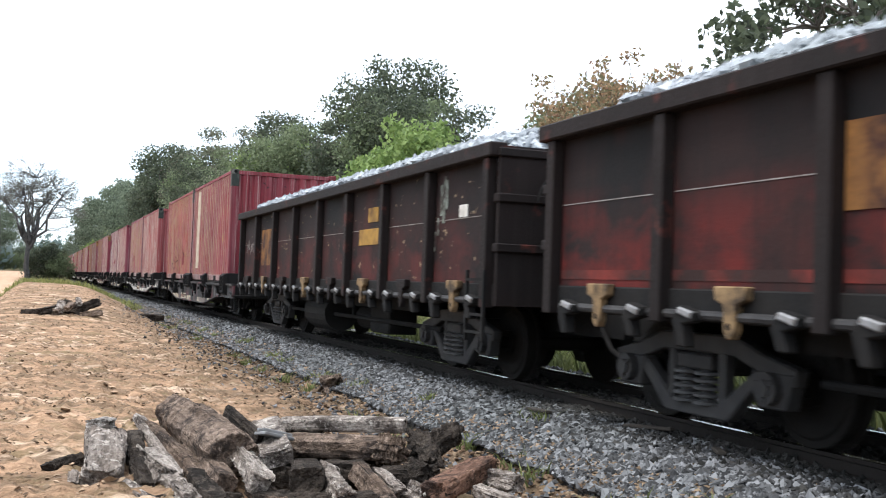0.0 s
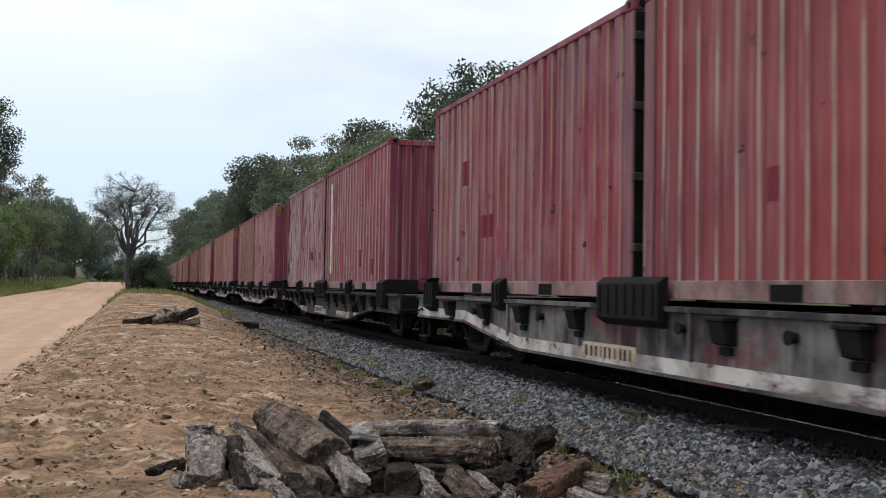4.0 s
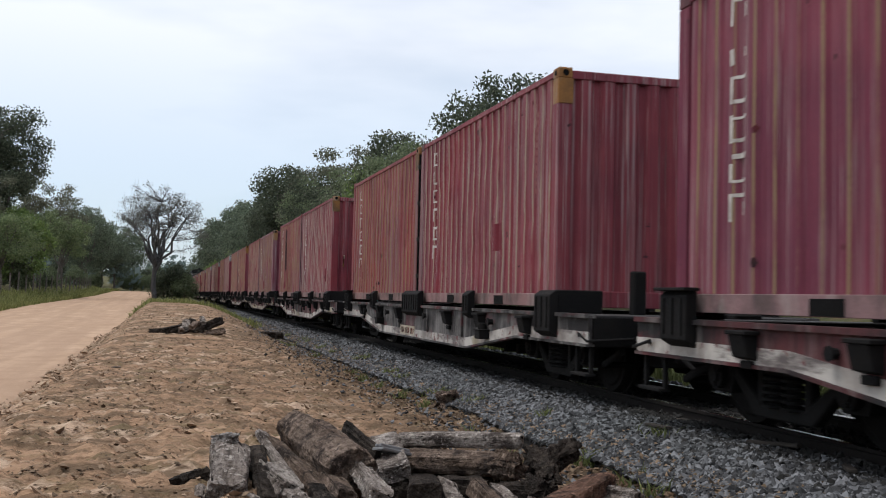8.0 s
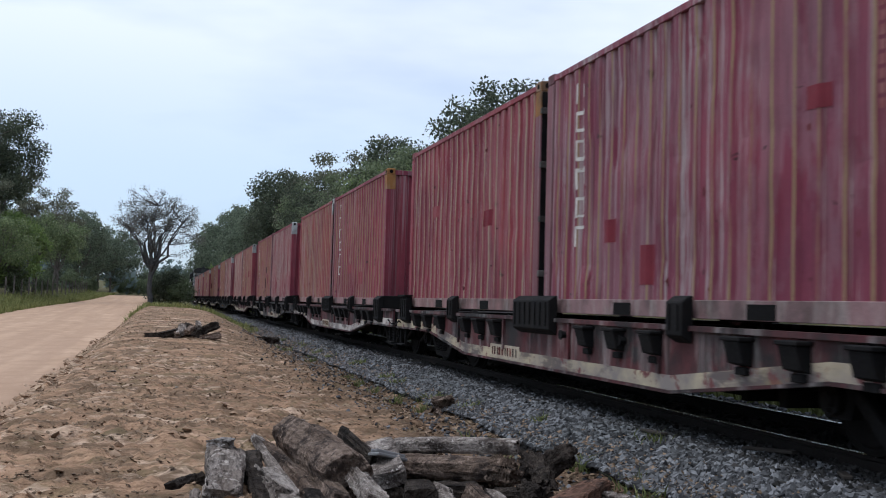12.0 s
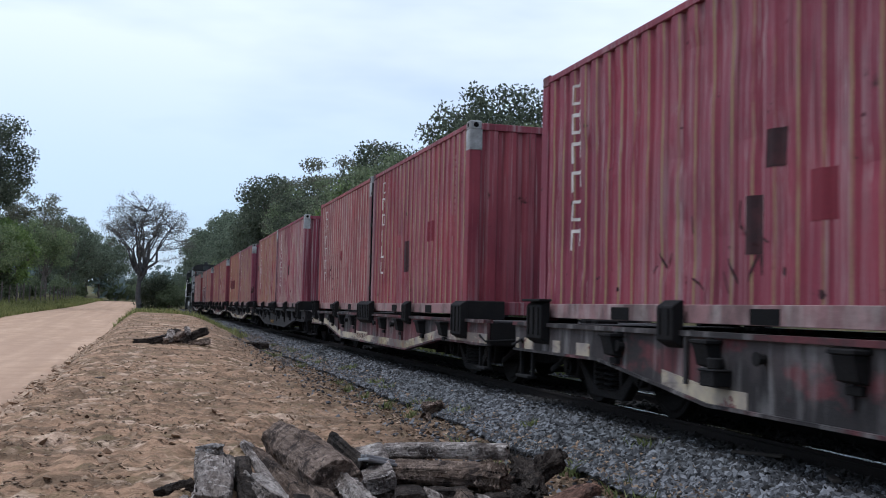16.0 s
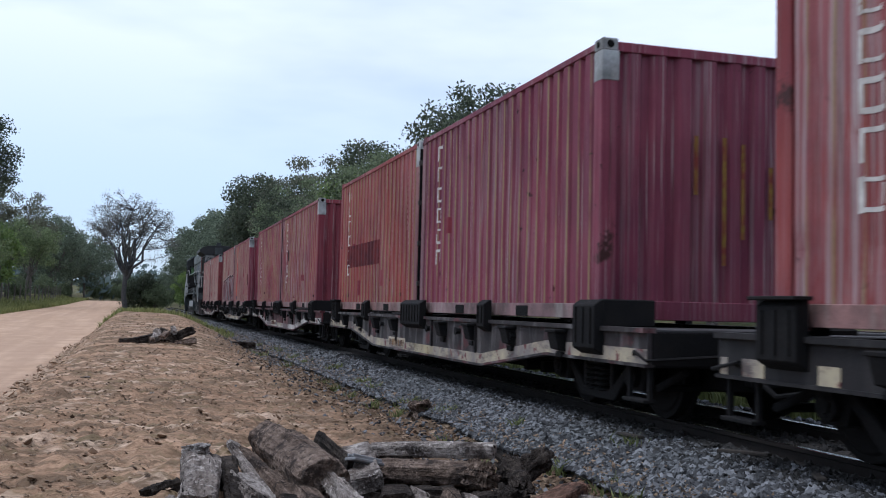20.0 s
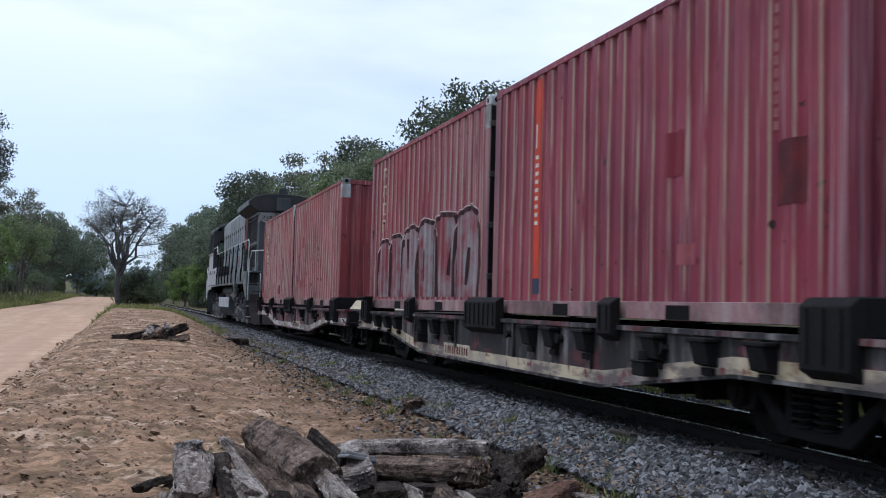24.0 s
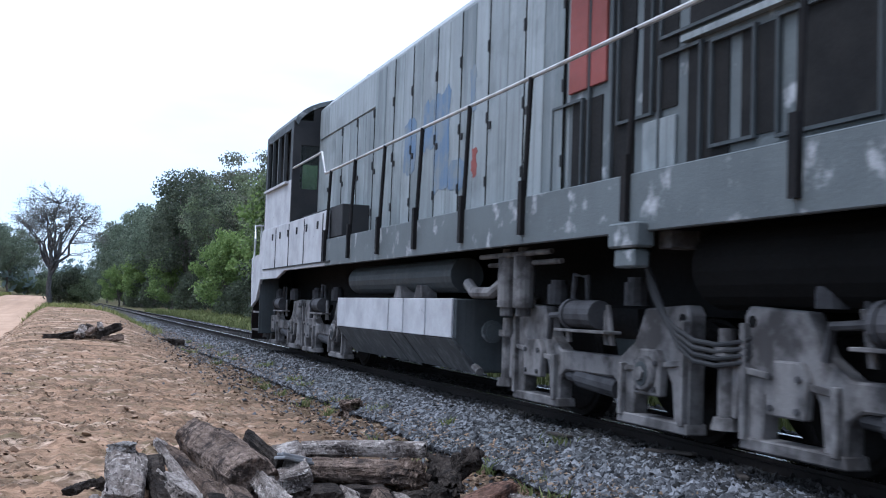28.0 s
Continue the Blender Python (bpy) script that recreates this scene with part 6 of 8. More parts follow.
for sx in (-1, 1):
    b = lp("number_board", Shape().box(min(sx * 0.28, sx * 0.84), max(sx * 0.28, sx * 0.84), 2.38, 2.46, 3.74, 3.98), M_PLATE, label="pale number board", bevel=0.01)
    fc = bpy.data.curves.new("digits", "FONT")
    fc.space_character = 1.25
    fc.body, fc.size, fc.align_x, fc.extrude = "748", 0.2, "CENTER", 0.002
    tmp = bpy.data.objects.new("digits", fc)
    dm = bpy.data.meshes.new_from_object(tmp)
    dm.materials.append(M_BLACK)
    dg = part("number_lettering", dm, None, b, "black digits")
    dg.matrix_basis = pose(sx * 0.56, 2.374, 3.87, 90, 0, 0)
    lp("board_step", Shape().tube([(sx * 0.36, 2.40, 3.72), (sx * 0.36, 2.36, 3.70), (sx * 0.7, 2.36, 3.70), (sx * 0.7, 2.40, 3.72)], 0.012, 6), M_RAILBAR)
for z in (3.94, 3.76):
    lp("headlight", Shape().cyl((0, 2.46, z), (0, 2.34, z), 0.085, 16), M_LGREY, bevel=0.004)
    lp("headlight_lens", Shape().cyl((0, 2.345, z), (0, 2.33, z), 0.07, 16), M_LENS)
for z in (3.25, 2.72, 2.28):
    lp("grab_rung", Shape().tube([(-0.72, 2.45, z), (-0.72, 2.39, z), (-0.28, 2.39, z), (-0.28, 2.45, z)], 0.013, 6), M_RAILBAR)
    lp("grab_rung", Shape().tube([(0.35, 2.45, z - 0.3), (0.35, 2.39, z - 0.3), (0.75, 2.39, z - 0.3), (0.75, 2.45, z - 0.3)], 0.013, 6), M_RAILBAR)
lp("end_locker", Shape().prism([(2.0, 1.96), (2.42, 1.96), (2.42, 2.45), (2.3, 2.45)], "x", 0.35, 0.82), M_LSILL, bevel=0.01)
# hood doors on both sides
for sx in (-1, 1):
    y, i = 6.85, 0
    widths = (0.44, 0.44, 0.44, 0.50, 0.42, 0.42, 0.42, 0.42, 0.55, 0.40, 0.40, 0.40, 0.40, 0.50, 0.42, 0.42, 0.42, 0.42, 0.45, 0.45)
    for i, w in enumerate(widths):
        if y + w > 16.3:
            break
        x0, x1 = min(sx * HX, sx * (HX + 0.03)), max(sx * HX, sx * (HX + 0.03))
        tall = 4.28 if i < 14 else 3.80
        dr = lp("hood_door", Shape().box(x0, x1, y + 0.008, y + w - 0.008, 2.02, tall), M_LPALE, label="bleached grey engine door", bevel=0.006)
        if i % 2 == 0:
            lp("door_seam", Shape().box(min(sx * (HX + 0.02), sx * (HX + 0.036)), max(sx * (HX + 0.02), sx * (HX + 0.036)), y - 0.009, y + 0.009, 2.03, tall), M_DOT, dr)
            for z in (2.35, 3.05, 3.75):
                if z < tall:
                    lp("hinge", Shape().cyl((sx * (HX + 0.042), y, z - 0.055), (sx * (HX + 0.042), y, z + 0.055), 0.017, 8), M_SOOT, dr)
        else:
            lp("door_latch", Shape().box(min(sx * (HX + 0.03), sx * (HX + 0.05)), max(sx * (HX + 0.03), sx * (HX + 0.05)), y + w - 0.10, y + w - 0.06, 2.92, 3.0), M_SOOT, dr)
        y += w
    lp("upper_panel", Shape().box(min(sx * HX, sx * (HX + 0.025)), max(sx * HX, sx * (HX + 0.025)), 12.95, 16.3, 3.84, 4.28), M_LPALE, label="plain panel over the short doors", bevel=0.006)
    for ya, yb in ((6.08, 6.4), (6.42, 6.76)):
        lp("red_door", Shape().box(min(sx * HX, sx * (HX + 0.03)), max(sx * HX, sx * (HX + 0.03)), ya, yb, 2.95, 4.1), M_LRED, label="faded red engine door", bevel=0.006)
    for a, b, za, zb, mt in ((6.15, 6.7, 2.02, 2.85, M_GRILLE), (5.62, 6.0, 2.05, 3.95, M_GRILLE), (5.0, 5.5, 2.55, 3.95, M_GRILLE), (2.62, 4.85, 3.12, 3.92, M_GRILLE), (4.34, 4.86, 2.05, 2.95, M_GRILLE),
                             (3.72, 4.18, 2.18, 2.92, M_GRILLE), (2.58, 3.45, 2.15, 2.92, M_GRILLE)):
        sc = lp("radiator_screen", Shape().box(min(sx * HX, sx * (HX + 0.012)), max(sx * HX, sx * (HX + 0.012)), a, b, za, zb), mt, label="dark radiator screen")
        fr = Shape()
        x0, x1 = min(sx * HX, sx * (HX + 0.04)), max(sx * HX, sx * (HX + 0.04))
        fr.box(x0, x1, a - 0.025, a, za - 0.025, zb + 0.025).box(x0, x1, b, b + 0.025, za - 0.025, zb + 0.025).box(x0, x1, a, b, za - 0.025, za).box(x0, x1, a, b, zb, zb + 0.025)
        part("screen_frame", fr, M_LGREY, sc)
    for ya, yb in ((5.0, 5.22), (5.24, 5.46)):
        lp("small_door", Shape().box(min(sx * HX, sx * (HX + 0.03)), max(sx * HX, sx * (HX + 0.03)), ya, yb, 2.02, 2.48), M_LPALE, bevel=0.006)
    lp("drip_rail", Shape().box(min(sx * (HX), sx * (HX + 0.06)), max(sx * HX, sx * (HX + 0.06)), 2.55, 4.9, 3.00, 3.05), M_LPALE)
# worn emblem on the doors: plain shapes
for y, z, w, h, mt in ((9.76, 2.97, 0.52, 1.18, M_LBLUE), (9.19, 2.52, 0.60, 0.31, M_LBLUE), (8.77, 3.40, 0.18, 0.50, M_LBLUE), (10.28, 3.25, 0.42, 0.55, M_LBLUE), (11.0, 3.07, 0.48, 0.64, M_LBLUE), (8.68, 2.61, 0.14, 0.26, M_LRED)):
    worn = random.Random(int(y * 100))
    ring = [(-1 + 0.4 * i, -1) for i in range(5)] + [(1, -1 + 0.4 * i) for i in range(5)] + [(1 - 0.4 * i, 1) for i in range(5)] + [(-1, 1 - 0.4 * i) for i in range(5)]
    lp("emblem_patch", Shape().prism([(y + w / 2 * p + worn.uniform(-0.03, 0.03), z + h / 2 * q + worn.uniform(-0.05, 0.05)) for p, q in ring], "x", -HX - 0.0345, -HX - 0.02), mt)
lp("horn", Shape().cyl((-0.1, 15.6, 4.5), (-0.1, 15.6, 4.72), 0.03).cyl((-0.25, 15.35, 4.72), (-0.1, 15.9, 4.72), 0.09, 10, 0.04).cyl((0.05, 15.35, 4.72), (-0.05, 15.9, 4.72), 0.09, 10, 0.03), M_SOOT)
lp("exhaust_stack", Shape().box(-0.3, 0.3, 11.0, 11.7, 4.36, 4.46), M_SOOT, bevel=0.02)
# cab: shell in panels so that windows are open
arch = [(PX * math.sin(a), 4.08 + 0.50 * math.cos(a)) for a in [radians(-84 + 168 * i / 16) for i in range(17)]]
inner = [(x * 0.955, z - 0.06) for x, z in reversed(arch)]
cab = lp("cab", Shape().prism(arch + inner, "y", 16.35, 19.0), M_LSILL, label="driver's cab with pale lower sides and an arched grey roof")
for sx in (-1, 1):
    x0, x1 = min(sx * (PX - 0.05), sx * PX), max(sx * (PX - 0.05), sx * PX)
    s = Shape().box(x0, x1, 16.45, 18.95, 2.42, 3.20)
    lp("cab_side_panel", s, M_LWHITE, cab, "pale cab side panel", bevel=0.008)
    for a, b in ((16.45, 16.62), (17.18, 17.24), (17.74, 17.82), (18.30, 18.36), (18.80, 18.95)):
        lp("window_pillar", Shape().box(x0, x1, a, b, 3.20, 4.15), M_LGREY, cab)
    lp("window_header", Shape().box(x0 + 0.003, x1 - 0.003, 16.62, 18.80, 4.03, 4.15), M_LGREY, cab)
    # sheets added behind the windows; near-black stands for the unlit cab inside
    for a, b in ((16.63, 17.74), (17.82, 18.79)):
        lp("window_shade", Shape().box(min(sx * (PX - 0.24), sx * (PX - 0.2)), max(sx * (PX - 0.24), sx * (PX - 0.2)), a, b, 2.9, 4.15), M_DOT, cab, "near-black sheet added to darken the cab interior")
    lp("window_sill", Shape().box(min(sx * PX, sx * (PX + 0.06)), max(sx * PX, sx * (PX + 0.06)), 16.7, 18.8, 3.15, 3.19), M_LWHITE, cab)
for y, wa, wb in ((16.42, 0.88, 1.22), (18.95, 0.15, 0.98)):
    s = Shape().box(-PX, PX, y - 0.03, y + 0.03, 1.95, 3.05)
    for a, b in ((-PX, -wb), (-wa, wa), (wb, PX)):
        s.box(a, b, y - 0.03, y + 0.03, 3.05, 3.75)
    s.box(-PX, PX, y - 0.03, y + 0.03, 3.75, 4.15)
    s.box(-1.0, 1.0, y - 0.03, y + 0.03, 4.15, 4.42)
    lp("cab_end_wall", s, M_SOOT, cab)
    for a, b in ((-wb, -wa), (wa, wb)):
        g = lp("end_window", Shape().box(a, b, y - 0.004, y + 0.004, 3.05, 3.75), M_GLASS, cab)
        g.visible_shadow = False
lp("cab_floor", Shape().box(-PX, PX, 16.4, 19.0, 1.96, 2.0), M_SOOT, cab)
lp("short_hood", Shape().prism([(-0.8, 1.95), (0.8, 1.95), (0.8, 3.0), (0.6, 3.12), (-0.6, 3.12), (-0.8, 3.0)], "y", 18.98, 19.95), M_LPALE, bevel=0.03)
lp("equipment_locker", Shape().box(-1.32, -0.9, 13.1, 15.6, 1.99, 2.47), M_SOOT, label="low dark locker on the walkway", bevel=0.01)
# side handrails
for sx in (-1, 1):
    x = sx * 1.34
    posts = (1.2, 2.66, 4.48, 6.26, 7.72, 9.19, 10.66, 12.1, 13.5)
    lp("side_handrail", Shape().tube([(x, 1.0, 1.15), (x, 1.0, 2.35), (x, 0.86, 2.62), (x, 0.86, 2.96), (x, 1.1, 3.04), (x, 13.9, 3.04), (x, 14.2, 3.42), (x, 16.4, 3.42)], 0.02, 8), M_RAILBAR,
       label="bare tubular side handrail")
    for y in posts[1:]:
        st = lp("stanchion", Shape().cyl((x + sx * 0.062, y, 1.62), (x + sx * 0.012, y, 3.035), 0.024, 10).box(min(x + sx * 0.045, x + sx * 0.095), max(x + sx * 0.045, x + sx * 0.095), y - 0.036, y + 0.036, 1.62, 2.10), M_BLACK, label="handrail stanchion")
# fuel tank
for sx in (-1, 1):
    for a, b in ((8.17, 9.03), (9.03, 9.84), (9.84, 10.43), (10.43, 12.99)):
        lp("tank_panel", Shape().box(min(sx * 1.27, sx * 1.30), max(sx * 1.27, sx * 1.30), a + 0.02, b - 0.02, 0.64, 1.06), M_LWHITE, label="white tank side panel", bevel=0.006)
        lp("tank_slope", Shape().prism([(sx * 1.29, 0.63), (sx * 1.0, 0.275), (sx * 0.98, 0.30), (sx * 1.26, 0.645)], "y", a + 0.02, b - 0.02), M_LSTREAK, label="grimy streaked sloping tank side")
s = Shape().prism([(-1.27, 1.06), (-1.27, 0.64), (-0.97, 0.28), (0.97, 0.28), (1.27, 0.64), (1.27, 1.06)], "y", 8.15, 13.0)
lp("fuel_tank", s, M_LGREY, label="grey sloped fuel tank", bevel=0.015)
lp("tank_gauge", Shape().cyl((-0.85, 8.15, 0.72), (-0.85, 8.10, 0.72), 0.12, 16).cyl((-0.85, 8.10, 0.72), (-0.85, 8.08, 0.72), 0.085, 16), M_LSILL, label="round cover on the tank's end")
lp("tank_pipe", Shape().tube([(-0.6, 8.12, 0.85), (-0.6, 7.9, 0.85), (-0.6, 7.6, 1.1)], 0.04, 8).tube([(-1.05, 8.1, 0.34), (-1.05, 7.95, 0.30)], 0.045, 8), M_LTRUCK)
lp("air_reservoir", Shape().cyl((-0.95, 9.0, 1.33), (-0.95, 13.2, 1.33), 0.2, 18), M_LGREY, label="long air reservoir", bevel=0.0)
lp("air_reservoir", Shape().cyl((0.95, 9.0, 1.33), (0.95, 13.2, 1.33), 0.2, 18), M_LGREY)
for y in (6.72, 7.08):
    lp("air_filter", Shape().cyl((-1.15, y, 0.98), (-1.15, y, 1.46), 0.1, 14).cyl((-1.15, y, 1.46), (-1.15, y, 1.54), 0.06, 10).cyl((-1.15, y, 0.9), (-1.15, y, 0.98), 0.07, 10), M_LTRUCK, label="dusty upright filter pot")
for y in (9.6, 10.4):
    lp("filler_neck", Shape().prism([(y - 0.16, 1.06), (y + 0.16, 1.06), (y + 0.05, 1.22), (y - 0.1, 1.22)], "x", -1.2, -1.0), M_LTRUCK, bevel=0.01)
lp("flexible_duct", Shape().tube([(-1.15, 7.1, 1.25), (-1.22, 7.3, 1.12), (-1.22, 7.75, 1.12), (-1.15, 8.1, 1.22)], 0.06, 10), M_LTRUCK)
for z, x in ((1.48, -1.2), (1.40, -1.1)):
    lp("pipe_run", Shape().tube([(x, 6.4, z), (x, 8.0, z)], 0.025, 8), M_LTRUCK)


def loco_truck(y, k):
    """A two-axle engine truck: cast frame with pedestals, boxes and brake gear."""
    r, h = 0.46, 0.98
    tr = lp("truck", Shape().box(-0.8, 0.8, -0.35, 0.35, 0.75, 1.0), M_BLACK, label="dust-coated two-axle engine truck")
    tr.location.y = y
    half = [(0.50, 0.62), (0.72, 0.75), (0.86, 1.0), (1.40, 1.03), (1.45, 0.97), (1.44, 0.14), (1.27, 0.14), (1.23, 0.46), (1.16, 0.54), (0.80, 0.54), (0.74, 0.46), (0.70, 0.14), (0.53, 0.14), (0.52, 0.38), (0.40, 0.45)]
    for sx in (-1, 1):
        x = sx * 0.98
        o = x + sx * 0.07          # outer face of the casting
        beam = Shape().prism(half + [(-a, b) for a, b in reversed(half)], "x", x - 0.07, x + 0.07)
        part("truck_frame", beam, M_LTRUCK, tr, "cast truck side frame", bevel=0.015)
        for e in (-1, 1):
            for a, b, c in ((0.545, 0.60, 0.58), (1.375, 1.43, 0.92)):
                part("frame_rib", Shape().prism([(e * a, 0.18), (e * b, 0.18), (e * (b + 0.01), c), (e * (a + 0.01), c)], "x", o - 0.01 * sx, o + 0.045 * sx), M_LTRUCK, tr, bevel=0.006)
            part("pedestal_tie", Shape().prism([(e * h - 0.48, 0.12), (e * h + 0.48, 0.12), (e * h + 0.46, 0.20), (e * h - 0.46, 0.20)], "x", x - 0.09, x + 0.09), M_LTRUCK, tr, bevel=0.01)
            part("axle_box", Shape().prism([(e * h - 0.17, 0.36), (e * h + 0.17, 0.36), (e * h + 0.19, 0.60), (e * h + 0.12, 0.70), (e * h - 0.12, 0.70), (e * h - 0.19, 0.60)], "x", o - 0.02 * sx, o + 0.055 * sx),
                 M_LTRUCK, tr, "axle box cover", bevel=0.012)
            for q, z in ((-0.12, 0.41), (0.12, 0.41), (-0.13, 0.60), (0.13, 0.60)):
                part("bolt", Shape().cyl((o + sx * 0.05, e * h + q, z), (o + sx * 0.072, e * h + q, z), 0.022, 6), M_LGRIME, tr)
            if e < 0:
                rim = [(o + sx * 0.055, e * h, 0.52), (o + sx * 0.10, e * h, 0.52)]
                part("axle_cap", Shape().cyl(rim[0], rim[1], 0.135, 20, 0.125), M_LTRUCK, tr, "round axle cap", bevel=0.008)
                part("cap_face", Shape().cyl((o + sx * 0.10, e * h, 0.52), (o + sx * 0.106, e * h, 0.52), 0.09, 18), M_LGREY, tr)
                part("cap_nut", Shape().cyl((o + sx * 0.106, e * h, 0.52), (o + sx * 0.13, e * h, 0.52), 0.055, 6), M_LTRUCK, tr)
            part("frame_hole", Shape().cyl((o - sx * 0.01, e * 1.36, 0.93), (o + sx * 0.004, e * 1.36, 0.93), 0.04, 12), M_DOT, tr)
            part("gusset", Shape().prism([(e * 0.62, 0.52), (e * 1.40, 0.60), (e * 1.40, 0.64), (e * 0.62, 0.56)], "x", o - 0.005 * sx, o + 0.03 * sx), M_LTRUCK, tr, bevel=0.004)
            if e < 0:
                continue
            part("brake_shoe", Shape().prism([(e * (h + 0.50), 0.30), (e * (h + 0.60), 0.32), (e * (h + 0.58), 0.74), (e * (h + 0.46), 0.72)], "x", x - 0.1, x + 0.05), M_LTRUCK, tr, bevel=0.006)
            part("brake_hanger", Shape().cyl((o + sx * 0.03, e * (h + 0.60), 0.26), (o + sx * 0.03, e * (h + 0.60), 0.88), 0.055, 10).cyl((o + sx * 0.03, e * (h + 0.60), 0.22), (o + sx * 0.03, e * (h + 0.60), 0.30), 0.10, 10, 0.08)
                 .cyl((o + sx * 0.03, e * (h + 0.60), 0.70), (o + sx * 0.03, e * (h + 0.60), 0.76), 0.09, 10), M_LTRUCK, tr, "upright brake hanger", bevel=0.0)
        part("frame_shelf", Shape().box(min(o, o + sx * 0.16), max(o, o + sx * 0.16), -0.52, 0.34, 0.79, 0.815), M_LTRUCK, tr, bevel=0.004)
        part("brake_cylinder", Shape().cyl((o + sx * 0.08, -0.32, 0.94), (o + sx * 0.08, 0.12, 0.94), 0.115, 16).cyl((o + sx * 0.08, 0.12, 0.94), (o + sx * 0.08, 0.17, 0.94), 0.13, 16), M_LGRIME, tr, "brake cylinder")
        part("brake_rod", Shape().tube([(o + sx * 0.08, 0.17, 0.94), (o + sx * 0.08, 0.55, 0.92), (o + sx * 0.06, 0.62, 0.72)], 0.03, 8), M_LGRIME, tr)
        for q in (-0.44, -0.36, 0.28):
            part("brake_link", Shape().prism([(q - 0.03, 0.70), (q + 0.03, 0.70), (q + 0.10, 1.02), (q + 0.05, 1.02)], "x", o + sx * 0.02, o + sx * 0.05), M_LTRUCK, tr, bevel=0.004)
        part("axle_damper", Shape().cyl((x, -0.42, 0.36), (x, 0.25, 0.40), 0.085, 12).cyl((x, 0.25, 0.40), (x, 0.45, 0.41), 0.05, 10), M_LGRIME, tr)
        for q in (-0.62, 0.72):
            part("spring_cap", Shape().cyl((x, q, 1.02), (x, q, 1.20), 0.10, 12).cyl((x, q, 1.20), (x, q, 1.24), 0.07, 10), M_LGRIME, tr)
        part("lifting_eye", Shape().tube([(x, 0.15, 1.0), (x, 0.18, 1.26), (x, 0.40, 1.28), (x, 0.44, 1.0)], 0.028, 8), M_LGRIME, tr)
    for e in (-1, 1):
        w = part("wheelset", WHEEL_MESH[r], None, tr, "wheels and axle")
        w.location = (0, e * h, r)
        WHEELSETS.append((w, LOCO_U + y + e * h, r, (0, e * h, r)))


for k, y in enumerate((2.12, 5.62, 14.85, 18.05)):
    loco_truck(y, k)
for i in range(4):
    d = i * 0.045
    route = [(-1.16, 4.55, 1.42), (-1.20, 4.50, 1.30), (-1.22, 4.42 - d * 0.5, 1.14), (-1.23, 4.28 - d * 0.6, 0.99 - d * 0.5), (-1.22, 4.10 - d * 0.5, 0.87 - d), (-1.20, 3.90, 0.79 - d), (-1.16, 3.70, 0.77 - d), (-1.08, 3.52, 0.80 - d), (-0.92, 3.42, 0.92)]
    lp("traction_cable", Shape().tube(route, 0.018, 8), M_SOOT, label="sagging traction cable")
lp("cable_clamp", Shape().box(-1.24, -1.0, 4.14, 4.3, 1.42, 1.55), M_LTRUCK, bevel=0.01)
# reservoir and sand bin: shade under the platform painted as near-black
lp("main_reservoir", Shape().cyl((-0.82, 0.9, 1.30), (-0.82, 4.4, 1.30), 0.30, 20).cyl((-0.82, 4.4, 1.30), (-0.82, 4.5, 1.30), 0.30, 20, 0.15), M_DOT, label="air reservoir, near-black for the shade under the platform")
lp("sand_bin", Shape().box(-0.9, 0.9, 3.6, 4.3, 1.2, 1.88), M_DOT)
ROLLING.append((loco, LOCO_U, 0.0))

# ---- plants ----
def limb(shape, p, q, r0, r1, bend, rng, n=4, sides=7):
    """A tapered, slightly crooked branch; returns its points."""
    pts = []
    for i in range(n + 1):
        f = i / n
        w = bend * math.sin(f * math.pi)
        pts.append(Vector(p).lerp(Vector(q), f) + Vector((rng.uniform(-w, w), rng.uniform(-w, w), rng.uniform(-w, w) * 0.4)))
    for i in range(n):
        shape.cyl(pts[i], pts[i + 1], r0 + (r1 - r0) * i / n, sides, r0 + (r1 - r0) * (i + 1) / n, caps=False)
    return pts


def leaf_cloud(rng, tips, per, spread_r, size, flat=0.75):
    """Leaves as small bent blades strewn round the twig ends."""
    verts, faces = [], []
    for c in tips:
        m = int(per * rng.uniform(0.6, 1.3))
        d = rng.normal(0, spread_r * 0.55, (m, 3))
        d[:, 2] *= flat
        a = rng.normal(0, 1, (m, 3))
        a /= np.linalg.norm(a, axis=1)[:, None]
        b = np.cross(a, rng.normal(0, 1, (m, 3)))
        b /= np.linalg.norm(b, axis=1)[:, None] + 1e-9
        s = size * rng.uniform(0.6, 1.35, (m, 1))
        o = np.array(c) + d
        quad = np.stack([o - a * s, o + b * s * 0.5, o + a * s, o - b * s * 0.5], 1).reshape(-1, 3)
        k = len(verts)
        verts.extend(map(tuple, quad.tolist()))
        faces.extend((k + 4 * i, k + 4 * i + 1, k + 4 * i + 2, k + 4 * i + 3) for i in range(m))
    return verts, faces


def bow(shape, p, q, r0, r1, rng, rise=0.7, out=0.35, crook=0.05, n=6, sides=6):
    """A limb that climbs first and then leans out, slightly crooked; returns its points."""
    p, q = Vector(p), Vector(q)
    c = Vector((p.x + (q.x - p.x) * out, p.y + (q.y - p.y) * out, p.z + (q.z - p.z) * rise))
    w = (q - p).length * crook
    pts = []
    for i in range(n + 1):
        f = i / n
        o = p * (1 - f) ** 2 + c * 2 * f * (1 - f) + q * f * f
        if 0 < i < n:
            o = o + Vector((rng.uniform(-w, w), rng.uniform(-w, w), rng.uniform(-w, w) * 0.6))
        pts.append(o)
    for i in range(n):
        shape.cyl(pts[i], pts[i + 1], r0 + (r1 - r0) * i / n, sides, r0 + (r1 - r0) * (i + 1) / n, caps=False)
    return pts


